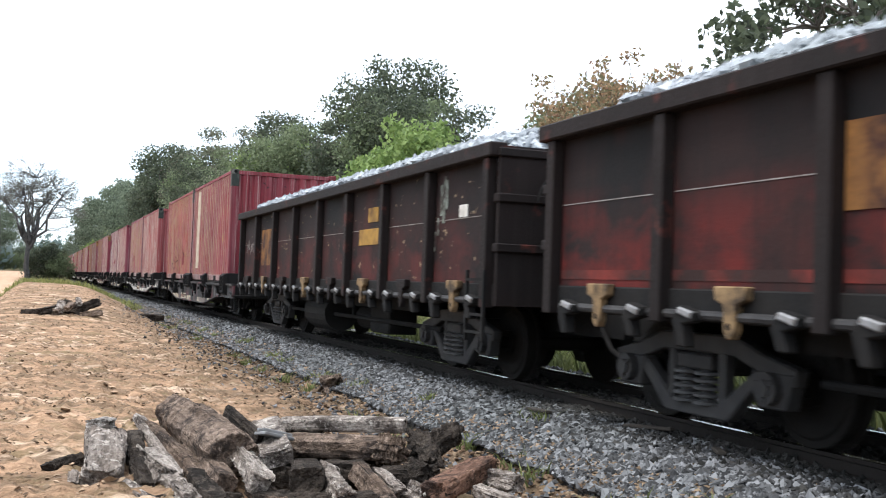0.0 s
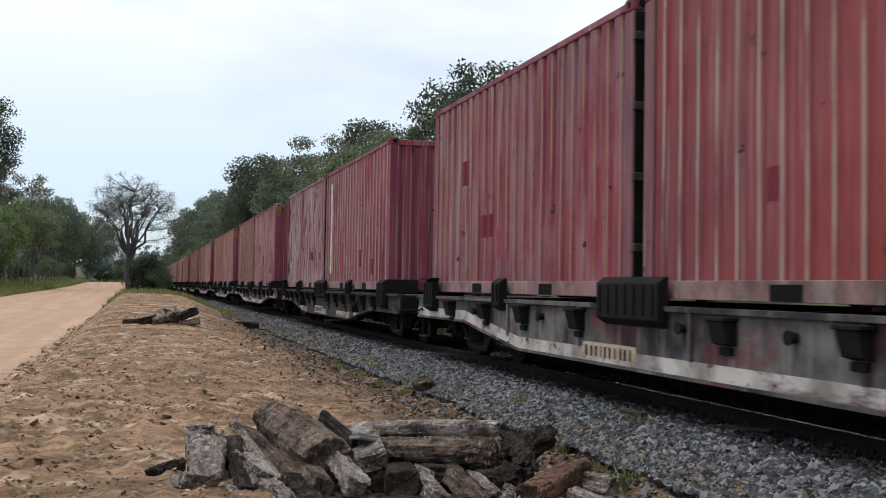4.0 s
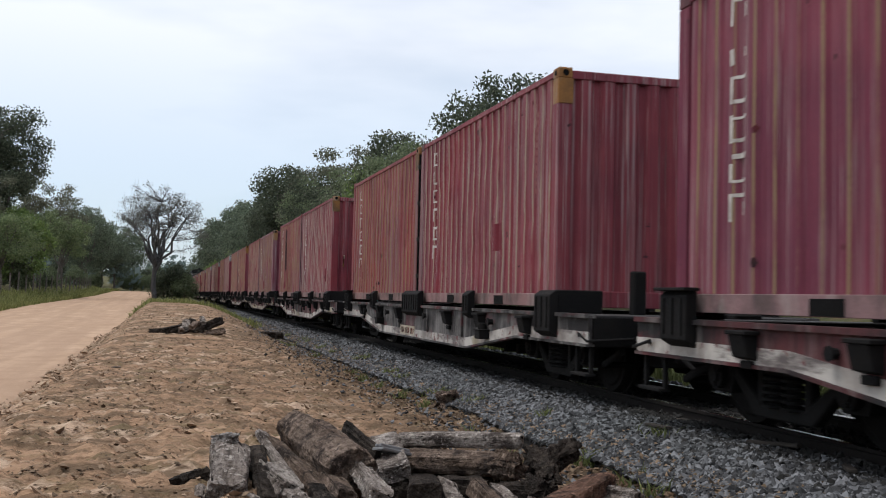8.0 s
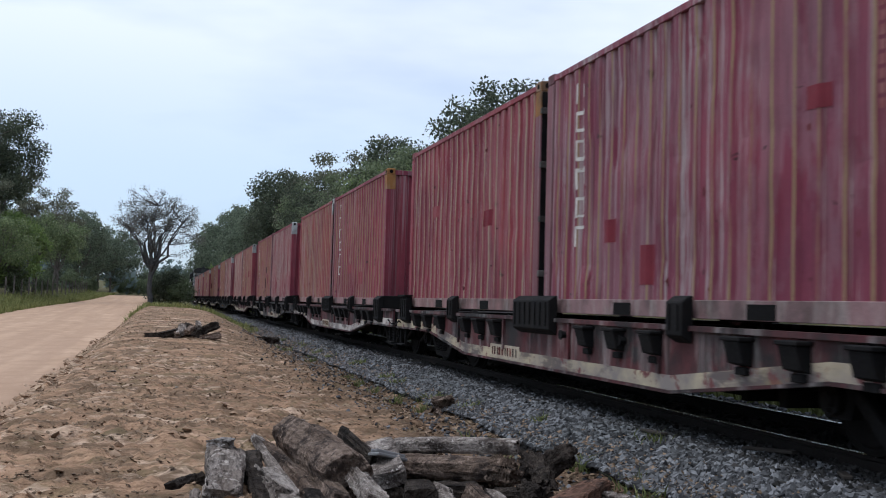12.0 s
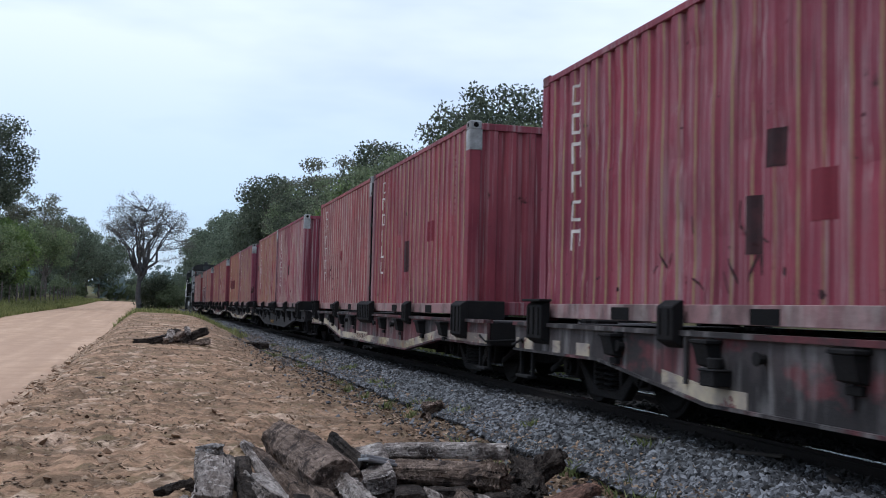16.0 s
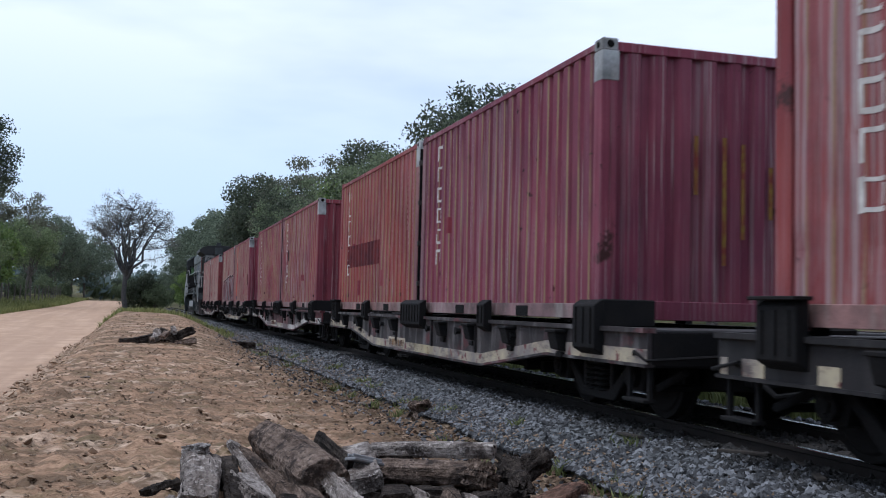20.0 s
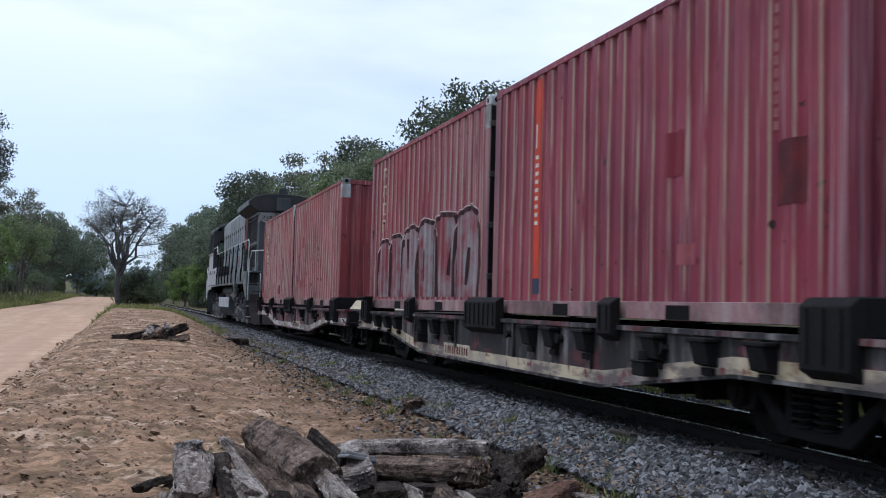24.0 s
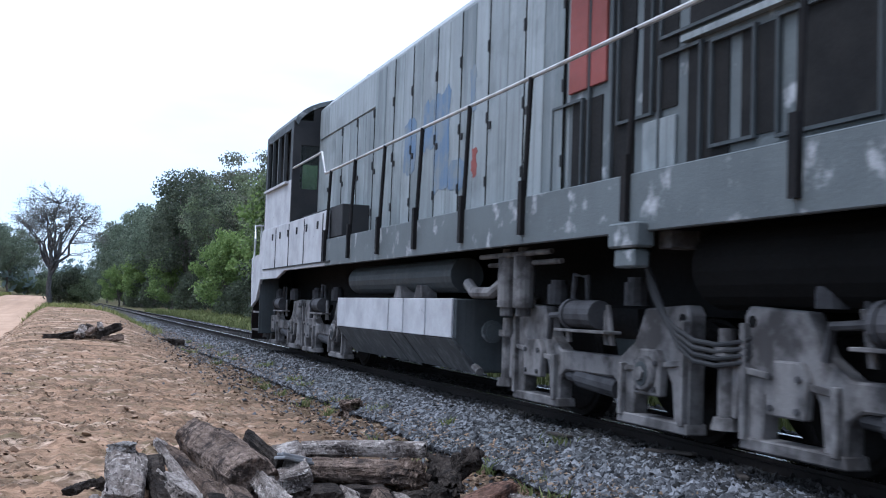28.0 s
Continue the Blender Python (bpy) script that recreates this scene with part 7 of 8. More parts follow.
def make_tree(seed, h, radius, trunk_r, leaf_mat, fork=0.3, base=0.2, limbs=8, clumps=40, clump=1.1, per=260, leaf=0.12, twigs=3, label="", category="tree", name="tree", full=0.25, bark=None):
    """A trunk that forks into bowed limbs, branches from those to every leaf clump of a rounded, lumpy crown."""
    rng, r2 = random.Random(seed), np.random.RandomState(seed)
    wood = Shape()
    top = Vector((rng.uniform(-0.03, 0.03) * h, rng.uniform(-0.03, 0.03) * h, h * fork))
    trunk = limb(wood, (0, 0, -0.3), top, trunk_r, trunk_r * 0.75, h * 0.014, rng, 5, 9)
    mid, tall = h * (1 + base) / 2, h * (1 - base) / 2
    lump = [(rng.uniform(0, 6.28), rng.uniform(-0.6, 1), rng.uniform(-0.42, 0.22)) for _ in range(10)]
    heads = []
    for i in range(clumps):
        s = -0.95 + 1.93 * (i + 0.5) / clumps
        ang = i * 2.39996 + rng.uniform(-0.35, 0.35)
        r = rng.uniform(0.72, 1.04) if rng.random() > full else rng.uniform(0.25, 0.7)
        for la, ls, k in lump:
            near = max(0.0, math.cos(ang - la)) * max(0.0, 1 - abs(s - ls) * 1.4)
            r *= 1 + k * near
        flat = math.sqrt(1 - s * s)
        heads.append(Vector((math.cos(ang) * flat * (radius - clump * 0.6) * r, math.sin(ang) * flat * (radius - clump * 0.6) * r, mid + s * (tall - clump * 0.5) * r)))
    main = []
    for i in range(limbs):
        q = heads[int((i + 0.5) / limbs * clumps * 0.75 + clumps * 0.25) % clumps]
        start = trunk[3].lerp(top, rng.uniform(0.35, 1.0))
        main.append(bow(wood, start, q.lerp(Vector((0, 0, mid)), 0.12), trunk_r * rng.uniform(0.42, 0.6), trunk_r * 0.10, rng, 0.58, 0.5, 0.06, 6, 7))
    for q in heads:
        best = min((o for pts in main for o in pts[2:6]), key=lambda o: (o - q).length + max(0.0, o.z - q.z) * 0.8)
        pts = bow(wood, best, q, trunk_r * 0.16, trunk_r * 0.04, rng, 0.55, 0.5, 0.09, 4, 5)
        for j in range(twigs):
            d = Vector((rng.gauss(0, 1), rng.gauss(0, 1), rng.gauss(0.35, 0.8))).normalized()
            o = pts[rng.choice((2, 3, 4))]
            bow(wood, o, o + d * clump * rng.uniform(0.6, 1.15), trunk_r * 0.045, trunk_r * 0.016, rng, 0.5, 0.5, 0.12, 3, 3)
    # leaves crowd towards the outside of each clump
    vs = []
    for c in heads:
        size = clump * rng.uniform(0.5, 1.25)
        m = int(per * (size / clump) ** 2 * rng.uniform(0.8, 1.2))
        d = r2.normal(0, 1, (m, 3))
        d /= np.linalg.norm(d, axis=1)[:, None]
        d *= (r2.uniform(0.05, 1, (m, 1)) ** 0.55) * size * (1 + 0.22 * r2.normal(0, 0.5, (m, 1)))
        d[:, 2] *= 0.72
        a = r2.normal(0, 1, (m, 3))
        a /= np.linalg.norm(a, axis=1)[:, None]
        b = np.cross(a, r2.normal(0, 1, (m, 3)))
        b /= np.linalg.norm(b, axis=1)[:, None] + 1e-9
        k = leaf * r2.uniform(0.6, 1.35, (m, 1))
        o = np.array(c) + d
        vs.append(np.stack([o - a * k, o + b * k * 0.55, o + a * k, o - b * k * 0.55], 1).reshape(-1, 3))
    v = np.concatenate(vs)
    f = np.arange(len(v)).reshape(-1, 4)
    ob = thing(name, label, category)
    part("trunk", wood, bark or M_BARK, ob, smooth=True)
    part("crown", raw_mesh("crown", v.tolist(), f.tolist(), leaf_mat), None, ob, kind="stuff")
    return ob


def stand(ob, x, y, turn=0.0, size=1.0, z=None):
    ob.scale = (size, size, size)
    ob.matrix_basis = pose(x, y, land(x, y) if z is None else z, 0, 0, turn) @ Matrix.Diagonal((size, size, size, 1))
    return ob


def again(ob, x, y, turn, size, z=None):
    c = copy_thing(ob, pose(0, 0, 0))
    return stand(c, x, y, turn, size, z)


rng = random.Random(11)
T_DARK = make_tree(1, 11.8, 4.2, 0.22, M_LEAF_D, fork=0.25, base=0.1, limbs=9, clumps=64, clump=1.15, per=380, leaf=0.105, label="tall dense dark-green roadside tree")
T_MID = make_tree(2, 10.6, 4.1, 0.20, M_LEAF_M, fork=0.28, base=0.26, limbs=9, clumps=56, clump=1.1, per=370, leaf=0.105, label="leafy green broad-crowned tree")
T_AIRY = make_tree(3, 12.4, 3.9, 0.2, M_LEAF_G, fork=0.34, base=0.25, limbs=8, clumps=46, clump=0.85, per=190, leaf=0.11, label="tall thin-leaved olive tree with gaps in its crown")
T_BRIGHT = make_tree(4, 7.4, 3.2, 0.15, M_LEAF_L, fork=0.18, base=0.04, limbs=8, clumps=52, clump=0.85, per=300, leaf=0.11, label="bright-green leafy young tree")
T_RUSSET = make_tree(5, 7.4, 3.6, 0.13, M_LEAF_B, fork=0.26, base=0.18, limbs=10, clumps=84, clump=0.66, per=150, leaf=0.075, twigs=6, label="thin tree with sparse russet leaves")
T_NEAR = make_tree(6, 10.2, 4.2, 0.24, M_LEAF_D, fork=0.3, base=0.2, limbs=9, clumps=62, clump=0.72, per=130, leaf=0.12, twigs=4, label="dark broad-leaved tree with open branches")
T_BARE = make_tree(7, 10.6, 5.0, 0.24, M_LEAF_S, fork=0.27, base=0.34, limbs=15, clumps=150, clump=0.70, per=85, leaf=0.062, twigs=9, label="half-bare spreading tree with fine twigs", full=0.3, bark=M_BARK_G)
T_TALL = make_tree(10, 15.4, 5.2, 0.26, M_LEAF_D, fork=0.36, base=0.36, limbs=9, clumps=56, clump=1.3, per=620, leaf=0.105, label="very tall dark-crowned tree with a bare lower trunk")
T_HAZED = make_tree(12, 11.4, 4.2, 0.2, M_LEAF_HAZE_GREY, fork=0.25, base=0.12, limbs=8, clumps=54, clump=1.15, per=300, leaf=0.115, label="tall tree in the far woods, its green greyed for haze")
T_FIELD = make_tree(14, 9.6, 4.0, 0.17, M_LEAF_FIELD, fork=0.32, base=0.30, limbs=9, clumps=44, clump=1.15, per=330, leaf=0.105, label="light-green field tree with a bare lower trunk")
T_BUSH = make_tree(8, 3.2, 1.8, 0.06, M_LEAF_M, fork=0.05, base=-0.1, limbs=7, clumps=30, clump=0.62, per=170, leaf=0.09, label="dense green roadside bush with small leaves", category="bush", name="bush")
T_DBUSH = make_tree(9, 3.6, 2.0, 0.06, M_LEAF_D, fork=0.05, base=-0.1, limbs=7, clumps=30, clump=0.68, per=170, leaf=0.09, label="dense dark-green bush at the woods' edge", category="bush", name="bush")
# the half-bare tree at the roadside and the brush round its foot
stand(T_BARE, -0.95, 88, 20, 0.96)
stand(T_DBUSH, 0.75, 89, 0, 1.0)
stand(T_BUSH, 1.5, 88, 50, 0.8)
again(T_DBUSH, -0.3, 90, 120, 0.75)
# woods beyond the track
stand(T_HAZED, 12.0, 147, 30, 1.25)
stand(T_TALL, -13.4, 82, 0, 0.94)
stand(T_DARK, 14.8, 49, 0, 0.94)
stand(T_MID, 13.5, 58, 40, 1.0)
stand(T_BRIGHT, 13.0, 35.5, 0, 1.08)
stand(T_RUSSET, 15.9, 26.0, 0, 1.0)
stand(T_NEAR, 16.9, 17.9, 60, 1.0)
stand(T_AIRY, 15.5, 74, 0, 1.05)
again(T_RUSSET, 15.0, 24.5, 140, 0.8)
again(T_RUSSET, 17.5, 28.5, 250, 1.05)
again(T_MID, 16.2, 47, 80, 0.95)
again(T_DARK, 18.0, 52, 215, 1.05)
again(T_BRIGHT, 12.8, 60, 90, 1.4)
again(T_BRIGHT, 13.0, 42, 200, 0.95)
for x, y, kind, turn, size in ((16.5, 44, T_DARK, 120, 0.8), (15.0, 66, T_DARK, 200, 1.0), (13.5, 70, T_MID, 130, 0.95), (16.0, 84, T_AIRY, 80, 1.05), (13.2, 86, T_DARK, 300, 0.95),
                               (14.0, 98, T_MID, 200, 1.15), (12.5, 108, T_DARK, 80, 1.3), (15.5, 104, T_AIRY, 160, 1.25), (13.0, 122, T_DARK, 10, 1.35), (17.0, 118, T_AIRY, 240, 1.4), (12.5, 138, T_MID, 60, 1.3),
                               (14.5, 132, T_AIRY, 300, 1.35), (11.5, 154, T_DARK, 140, 1.4), (9.5, 172, T_MID, 0, 1.4), (12.5, 168, T_AIRY, 45, 1.6), (7.5, 190, T_MID, 10, 0.8), (5.0, 205, T_MID, 77, 0.62),
                               (10.5, 190, T_AIRY, 0, 1.5), (1.5, 215, T_MID, 33, 0.5), (-2.5, 230, T_MID, 210, 0.5), (12.0, 78, T_BRIGHT, 10, 1.0), (11.0, 112, T_BRIGHT, 200, 1.0), (10.0, 142, T_BRIGHT, 100, 1.2),
                               (8.0, 160, T_BRIGHT, 30, 1.0), (20, 60, T_DARK, 0, 0.9), (20, 36, T_MID, 0, 0.75)):
    # the farthest ones take the tree with haze in its leaf colour
    again(T_HAZED if y > 128 and kind is not T_BRIGHT else kind, x, y, turn, size)
for i in range(26):
    y = 36 + i * 4.8
    again(T_DBUSH if i % 3 else T_BUSH, 12.2 + rng.uniform(-0.8, 0.9) - step(110, 170, y) * 3, y, rng.uniform(0, 360), rng.uniform(0.8, 1.35))
for i in range(12):
    again(T_DBUSH if i % 2 else T_BUSH, -9 + i * 1.7, 206 + rng.uniform(-6, 6), rng.uniform(0, 360), rng.uniform(0.8, 1.2))
# trees along the road's far side
stand(T_FIELD, -15.0, 78, 40, 0.9)
for x, y, kind, turn, size in ((-16.5, 96, T_TALL, 60, 1.05), (-12.0, 60, T_BRIGHT, 200, 0.85), (-10.5, 72, T_FIELD, 0, 0.62), (-12.8, 74, T_AIRY, 100, 0.72), (-11.0, 82, T_BRIGHT, 50, 0.95), (-13.5, 88, T_FIELD, 300, 0.85),
                               (-11.0, 96, T_FIELD, 120, 0.8), (-12.5, 106, T_AIRY, 10, 0.95), (-10.5, 112, T_FIELD, 80, 0.85), (-12.0, 124, T_AIRY, 260, 0.95), (-10.0, 138, T_FIELD, 20, 0.95), (-11.5, 150, T_AIRY, 190, 1.1),
                               (-9.5, 162, T_FIELD, 300, 0.95), (-8.5, 180, T_FIELD, 130, 1.0), (-7.0, 200, T_FIELD, 200, 1.1), (-12.5, 50, T_FIELD, 222, 0.6), (-16, 66, T_FIELD, 0, 0.8), (-17, 84, T_FIELD, 0, 0.9)):
    # past 130 m again the haze-coloured tree
    again(T_HAZED if y > 130 and kind is not T_BRIGHT else kind, x, y, turn, size)
for i in range(8):
    again(T_BUSH, -9.9 + rng.uniform(-1.2, 0.4), 82 + i * 13, rng.uniform(0, 360), rng.uniform(0.5, 0.9))

for i in range(8):
    again(T_DBUSH if i % 2 else T_BUSH, -16.5 + rng.uniform(-1.8, 1.5), 60 + i * 15, rng.uniform(0, 360), rng.uniform(0.9, 1.4))
for i in range(9):
    again(T_BUSH, -7 + i * 1.5, 184 + rng.uniform(-4, 4), rng.uniform(0, 360), rng.uniform(0.7, 1.0))

# woods that close the distance, one heap of crowns in haze-paled leaves
vv, ff = [], []
r3 = np.random.RandomState(5)
tips = []
for i in range(340):
    a = r3.uniform(-2.9, 2.9)
    d = r3.uniform(150, 330)
    x, y = d * math.sin(a), d * math.cos(a)
    if -8 < x < 20 and 0 < y < 240:
        continue
    hh = r3.uniform(7, 13) if abs(a) > 0.12 else r3.uniform(3, 6)
    z = land(x, y)
    tips.extend((x + r3.normal(0, 2.6), y + r3.normal(0, 2.6), z + hh * r3.uniform(0.08, 1.0)) for _ in range(13))
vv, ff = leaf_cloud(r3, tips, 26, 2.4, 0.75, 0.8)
tagged(new("far_woods", raw_mesh("far_woods", vv, ff, M_LEAF_HAZY)), "distant mixed green woods, haze in their leaf colour, closing the view", "woods", kind="stuff")


# ---- loose ground cover ----
def stones(name, count, place, size, mat, seed, squash=0.75):
    """Angular stones, each a dented octahedron turned its own way."""
    r = np.random.RandomState(seed)
    base = np.array([(1, 0, 0), (-1, 0, 0), (0, 1, 0), (0, -1, 0), (0, 0, 1), (0, 0, -1)], float)
    face = np.array([(0, 2, 4), (2, 1, 4), (1, 3, 4), (3, 0, 4), (2, 0, 5), (1, 2, 5), (3, 1, 5), (0, 3, 5)])
    pts = np.array([place(r) for _ in range(count)])
    o = base[None] + r.normal(0, 0.20, (count, 6, 3))
    o[:, :, 2] *= squash
    ang = r.uniform(0, 6.283, count)
    c, s = np.cos(ang), np.sin(ang)
    tilt = r.normal(0, 0.5, count)
    x, y, z = o[..., 0], o[..., 1], o[..., 2]
    x, z = x * np.cos(tilt)[:, None] - z * np.sin(tilt)[:, None], x * np.sin(tilt)[:, None] + z * np.cos(tilt)[:, None]
    x, y = x * c[:, None] - y * s[:, None], x * s[:, None] + y * c[:, None]
    k = r.uniform(*size, count)[:, None]
    v = (np.stack([x, y, z], -1) * k[..., None] + pts[:, None]).reshape(-1, 3)
    f = (face[None] + 6 * np.arange(count)[:, None, None]).reshape(-1, 3)
    return raw_mesh(name, v.tolist(), f.tolist(), mat)


def on_bed(a, b, power):
    def place(r):
        y = a + (b - a) * r.uniform() ** power
        x = toe(y) + 0.02 + abs(r.normal(0, 0.02)) - 0.12 + 1.12 * r.uniform() ** 1.25
        return x, y, bed_z(x, y) + 0.012
    return place


def on_far_side(r):
    y = 2 + 70 * r.uniform() ** 1.4
    x = r.uniform(5.9, 7.2)
    return x, y, bed_z(x, y) + 0.012


# darker stones, thickest towards the near rail
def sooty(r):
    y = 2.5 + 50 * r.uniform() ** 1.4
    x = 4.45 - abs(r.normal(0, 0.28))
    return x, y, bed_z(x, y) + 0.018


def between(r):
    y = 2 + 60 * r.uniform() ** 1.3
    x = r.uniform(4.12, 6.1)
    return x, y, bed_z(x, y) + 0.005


tagged(new("ballast_stones", stones("ballast_stones", 21000, on_bed(3.0, 15, 1.15), (0.021, 0.046), M_STONE, 1)), "loose grey crushed ballast stones on the track shoulder", "ballast", kind="stuff")
tagged(new("ballast_stones", stones("ballast_stones", 15000, on_bed(15, 62, 1.5), (0.024, 0.05), M_STONE, 2)), "grey ballast stones along the distant track shoulder", "ballast", kind="stuff")
tagged(new("ballast_stones", stones("ballast_stones", 9000, sooty, (0.022, 0.045), M_STONE_DARK, 5)), "dark ballast stones along the rail", "ballast", kind="stuff")
tagged(new("ballast_stones", stones("ballast_stones", 9000, between, (0.022, 0.045), M_STONE_DARK, 3)), "dark ballast stones between the rails", "ballast", kind="stuff")
tagged(new("ballast_stones", stones("ballast_stones", 3000, on_far_side, (0.025, 0.05), M_STONE, 4)), "ballast stones on the shoulder beside the grass", "ballast", kind="stuff")


def on_sand(r):
    y = 3 + 30 * r.uniform() ** 1.3
    x = verge_left(y) + r.uniform(0.0, 1.0) * (toe(y) - verge_left(y))
    return x, y, sand_z(x, y) + 0.004


PATCH = np.random.RandomState(77)
PATCHES = [(y, PATCH.uniform(-1.3, 2.7)) for y in (3.5 + 24 * PATCH.uniform(0, 1, 170) ** 1.3).tolist()]


def in_patches(r):
    y, x = PATCHES[r.randint(0, len(PATCHES))]
    x, y = x + r.normal(0, 0.20), y + r.normal(0, 0.10)
    return x, y, sand_z(x, y) + 0.004


def near_toe(r):
    y = 3.5 + 26 * r.uniform() ** 1.2
    x = toe(y) - abs(r.normal(0, 0.55))
    return x, y, sand_z(x, y) + 0.004


tagged(new("sand_clods", stones("sand_clods", 700, on_sand, (0.02, 0.05), M_PEBBLE, 16, 0.35)), "trampled lumps of crusted sand", "clods", kind="stuff")
tagged(new("sand_clods", stones("sand_clods", 5500, on_sand, (0.007, 0.018), M_PEBBLE, 6, 0.5)), "small clods and dry crumbs on the sand", "clods", kind="stuff")
def on_lip(r):
    y = 3 + 32 * r.uniform() ** 1.2
    x = verge_left(y) + r.normal(0.08, 0.09)
    return x, y, max(sand_z(x, y), road_z(x, y)) + 0.005


tagged(new("edge_clods", stones("edge_clods", 900, on_lip, (0.02, 0.07), M_PEBBLE, 26, 0.5)), "broken sandy clods along the road's edge", "clods", kind="stuff")
tagged(new("leaf_litter", stones("leaf_litter", 2400, on_sand, (0.008, 0.024), M_LITTER, 8, 0.25)), "dry brown leaf litter on the sand", "litter", kind="stuff")
tagged(new("leaf_litter", stones("leaf_litter", 6500, in_patches, (0.006, 0.020), M_CRUMB, 28, 0.3)), "patches of trampled brown litter on the sand", "litter", kind="stuff")
tagged(new("leaf_litter", stones("leaf_litter", 9000, near_toe, (0.010, 0.030), M_LITTER, 9, 0.3)), "brown dead leaves gathered in the ditch", "litter", kind="stuff")
tagged(new("leaf_litter", stones("leaf_litter", 3000, on_bed(3.5, 24, 1.2), (0.012, 0.032), M_LITTER, 19, 0.3)), "brown litter and dirt among the ballast stones", "litter", kind="stuff")
def creeping(r):
    y = 3.5 + 40 * r.uniform() ** 1.3
    x = toe(y) + abs(r.normal(0, 0.22)) - 0.08
    return x, y, bed_z(x, y) + 0.02


tagged(new("earth_crumbs", stones("earth_crumbs", 9000, creeping, (0.014, 0.036), M_CRUMB, 27, 0.45)), "brown earth crumbs creeping over the ballast's foot", "earth", kind="stuff")
tagged(new("strayed_stones", stones("strayed_stones", 2600, near_toe, (0.014, 0.036), M_STONE, 7)), "strayed grey stones at the ballast's foot", "stones", kind="stuff")


def blades(name, count, place, height, mat, seed, lean=0.5):
    """Grass as narrow bent blades."""
    r = np.random.RandomState(seed)
    verts, faces = [], []
    for _ in range(count):
        x, y, z = place(r)
        h = r.uniform(*height)
        a = r.uniform(0, 6.283)
        w = h * 0.05 + 0.004
        dx, dy = math.cos(a), math.sin(a)
        lx, ly = r.normal(0, lean) * h, r.normal(0, lean) * h
        k = len(verts)
        verts.extend([(x - dx * w, y - dy * w, z - 0.02), (x + dx * w, y + dy * w, z - 0.02), (x + lx * 0.35 + dx * w * 0.7, y + ly * 0.35 + dy * w * 0.7, z + h * 0.6),
                      (x + lx * 0.35 - dx * w * 0.7, y + ly * 0.35 - dy * w * 0.7, z + h * 0.6), (x + lx, y + ly, z + h)])
        faces.extend([(k, k + 1, k + 2, k + 3), (k + 3, k + 2, k + 4)])
    return raw_mesh(name, verts, faces, mat)


def right_grass(r):
    y = 3 + 95 * r.uniform() ** 1.2
    x = 7.15 + abs(r.normal(0, 1.9))
    return x, y, land(x, y) - 0.02


def left_grass(r):
    y = 38 + 105 * r.uniform() ** 1.2
    x = -7.3 + 1.2 * step(55, 100, y) - abs(r.normal(0, 1.4))
    return x, y, land(x, y) - 0.02


def mound_grass(r):
    y = r.uniform(36, 80)
    x = r.uniform(verge_left(y) + 0.2, 3.4)
    return x, y, sand_z(x, y) - 0.02


def ditch_weed(r):
    c = r.randint(0, 40)
    q = np.random.RandomState(c)
    y = 4.2 + 26 * q.uniform() ** 1.4
    x = toe(y) + q.normal(-0.05, 0.22)
    x, y = x + r.normal(0, 0.05), y + r.normal(0, 0.07)
    return x, y, max(sand_z(x, y), bed_z(x, y) if x > toe(y) else -9)


tagged(new("grass", blades("grass", 26000, right_grass, (0.12, 0.5), M_GRASS, 1)), "lush green grass beyond the track", "grass", kind="stuff")
tagged(new("grass", blades("grass", 19000, left_grass, (0.10, 0.38), M_FIELD, 2)), "tall green grass on the road bank", "grass", kind="stuff")
tagged(new("grass", blades("grass", 17000, mound_grass, (0.08, 0.26), M_FIELD, 3)), "green grass on the sandy mound's far slope", "grass", kind="stuff")
tagged(new("weeds", blades("weeds", 1500, ditch_weed, (0.04, 0.13), M_GRASS, 4, 0.8)), "small green weeds at the ballast's foot", "weeds", kind="stuff")

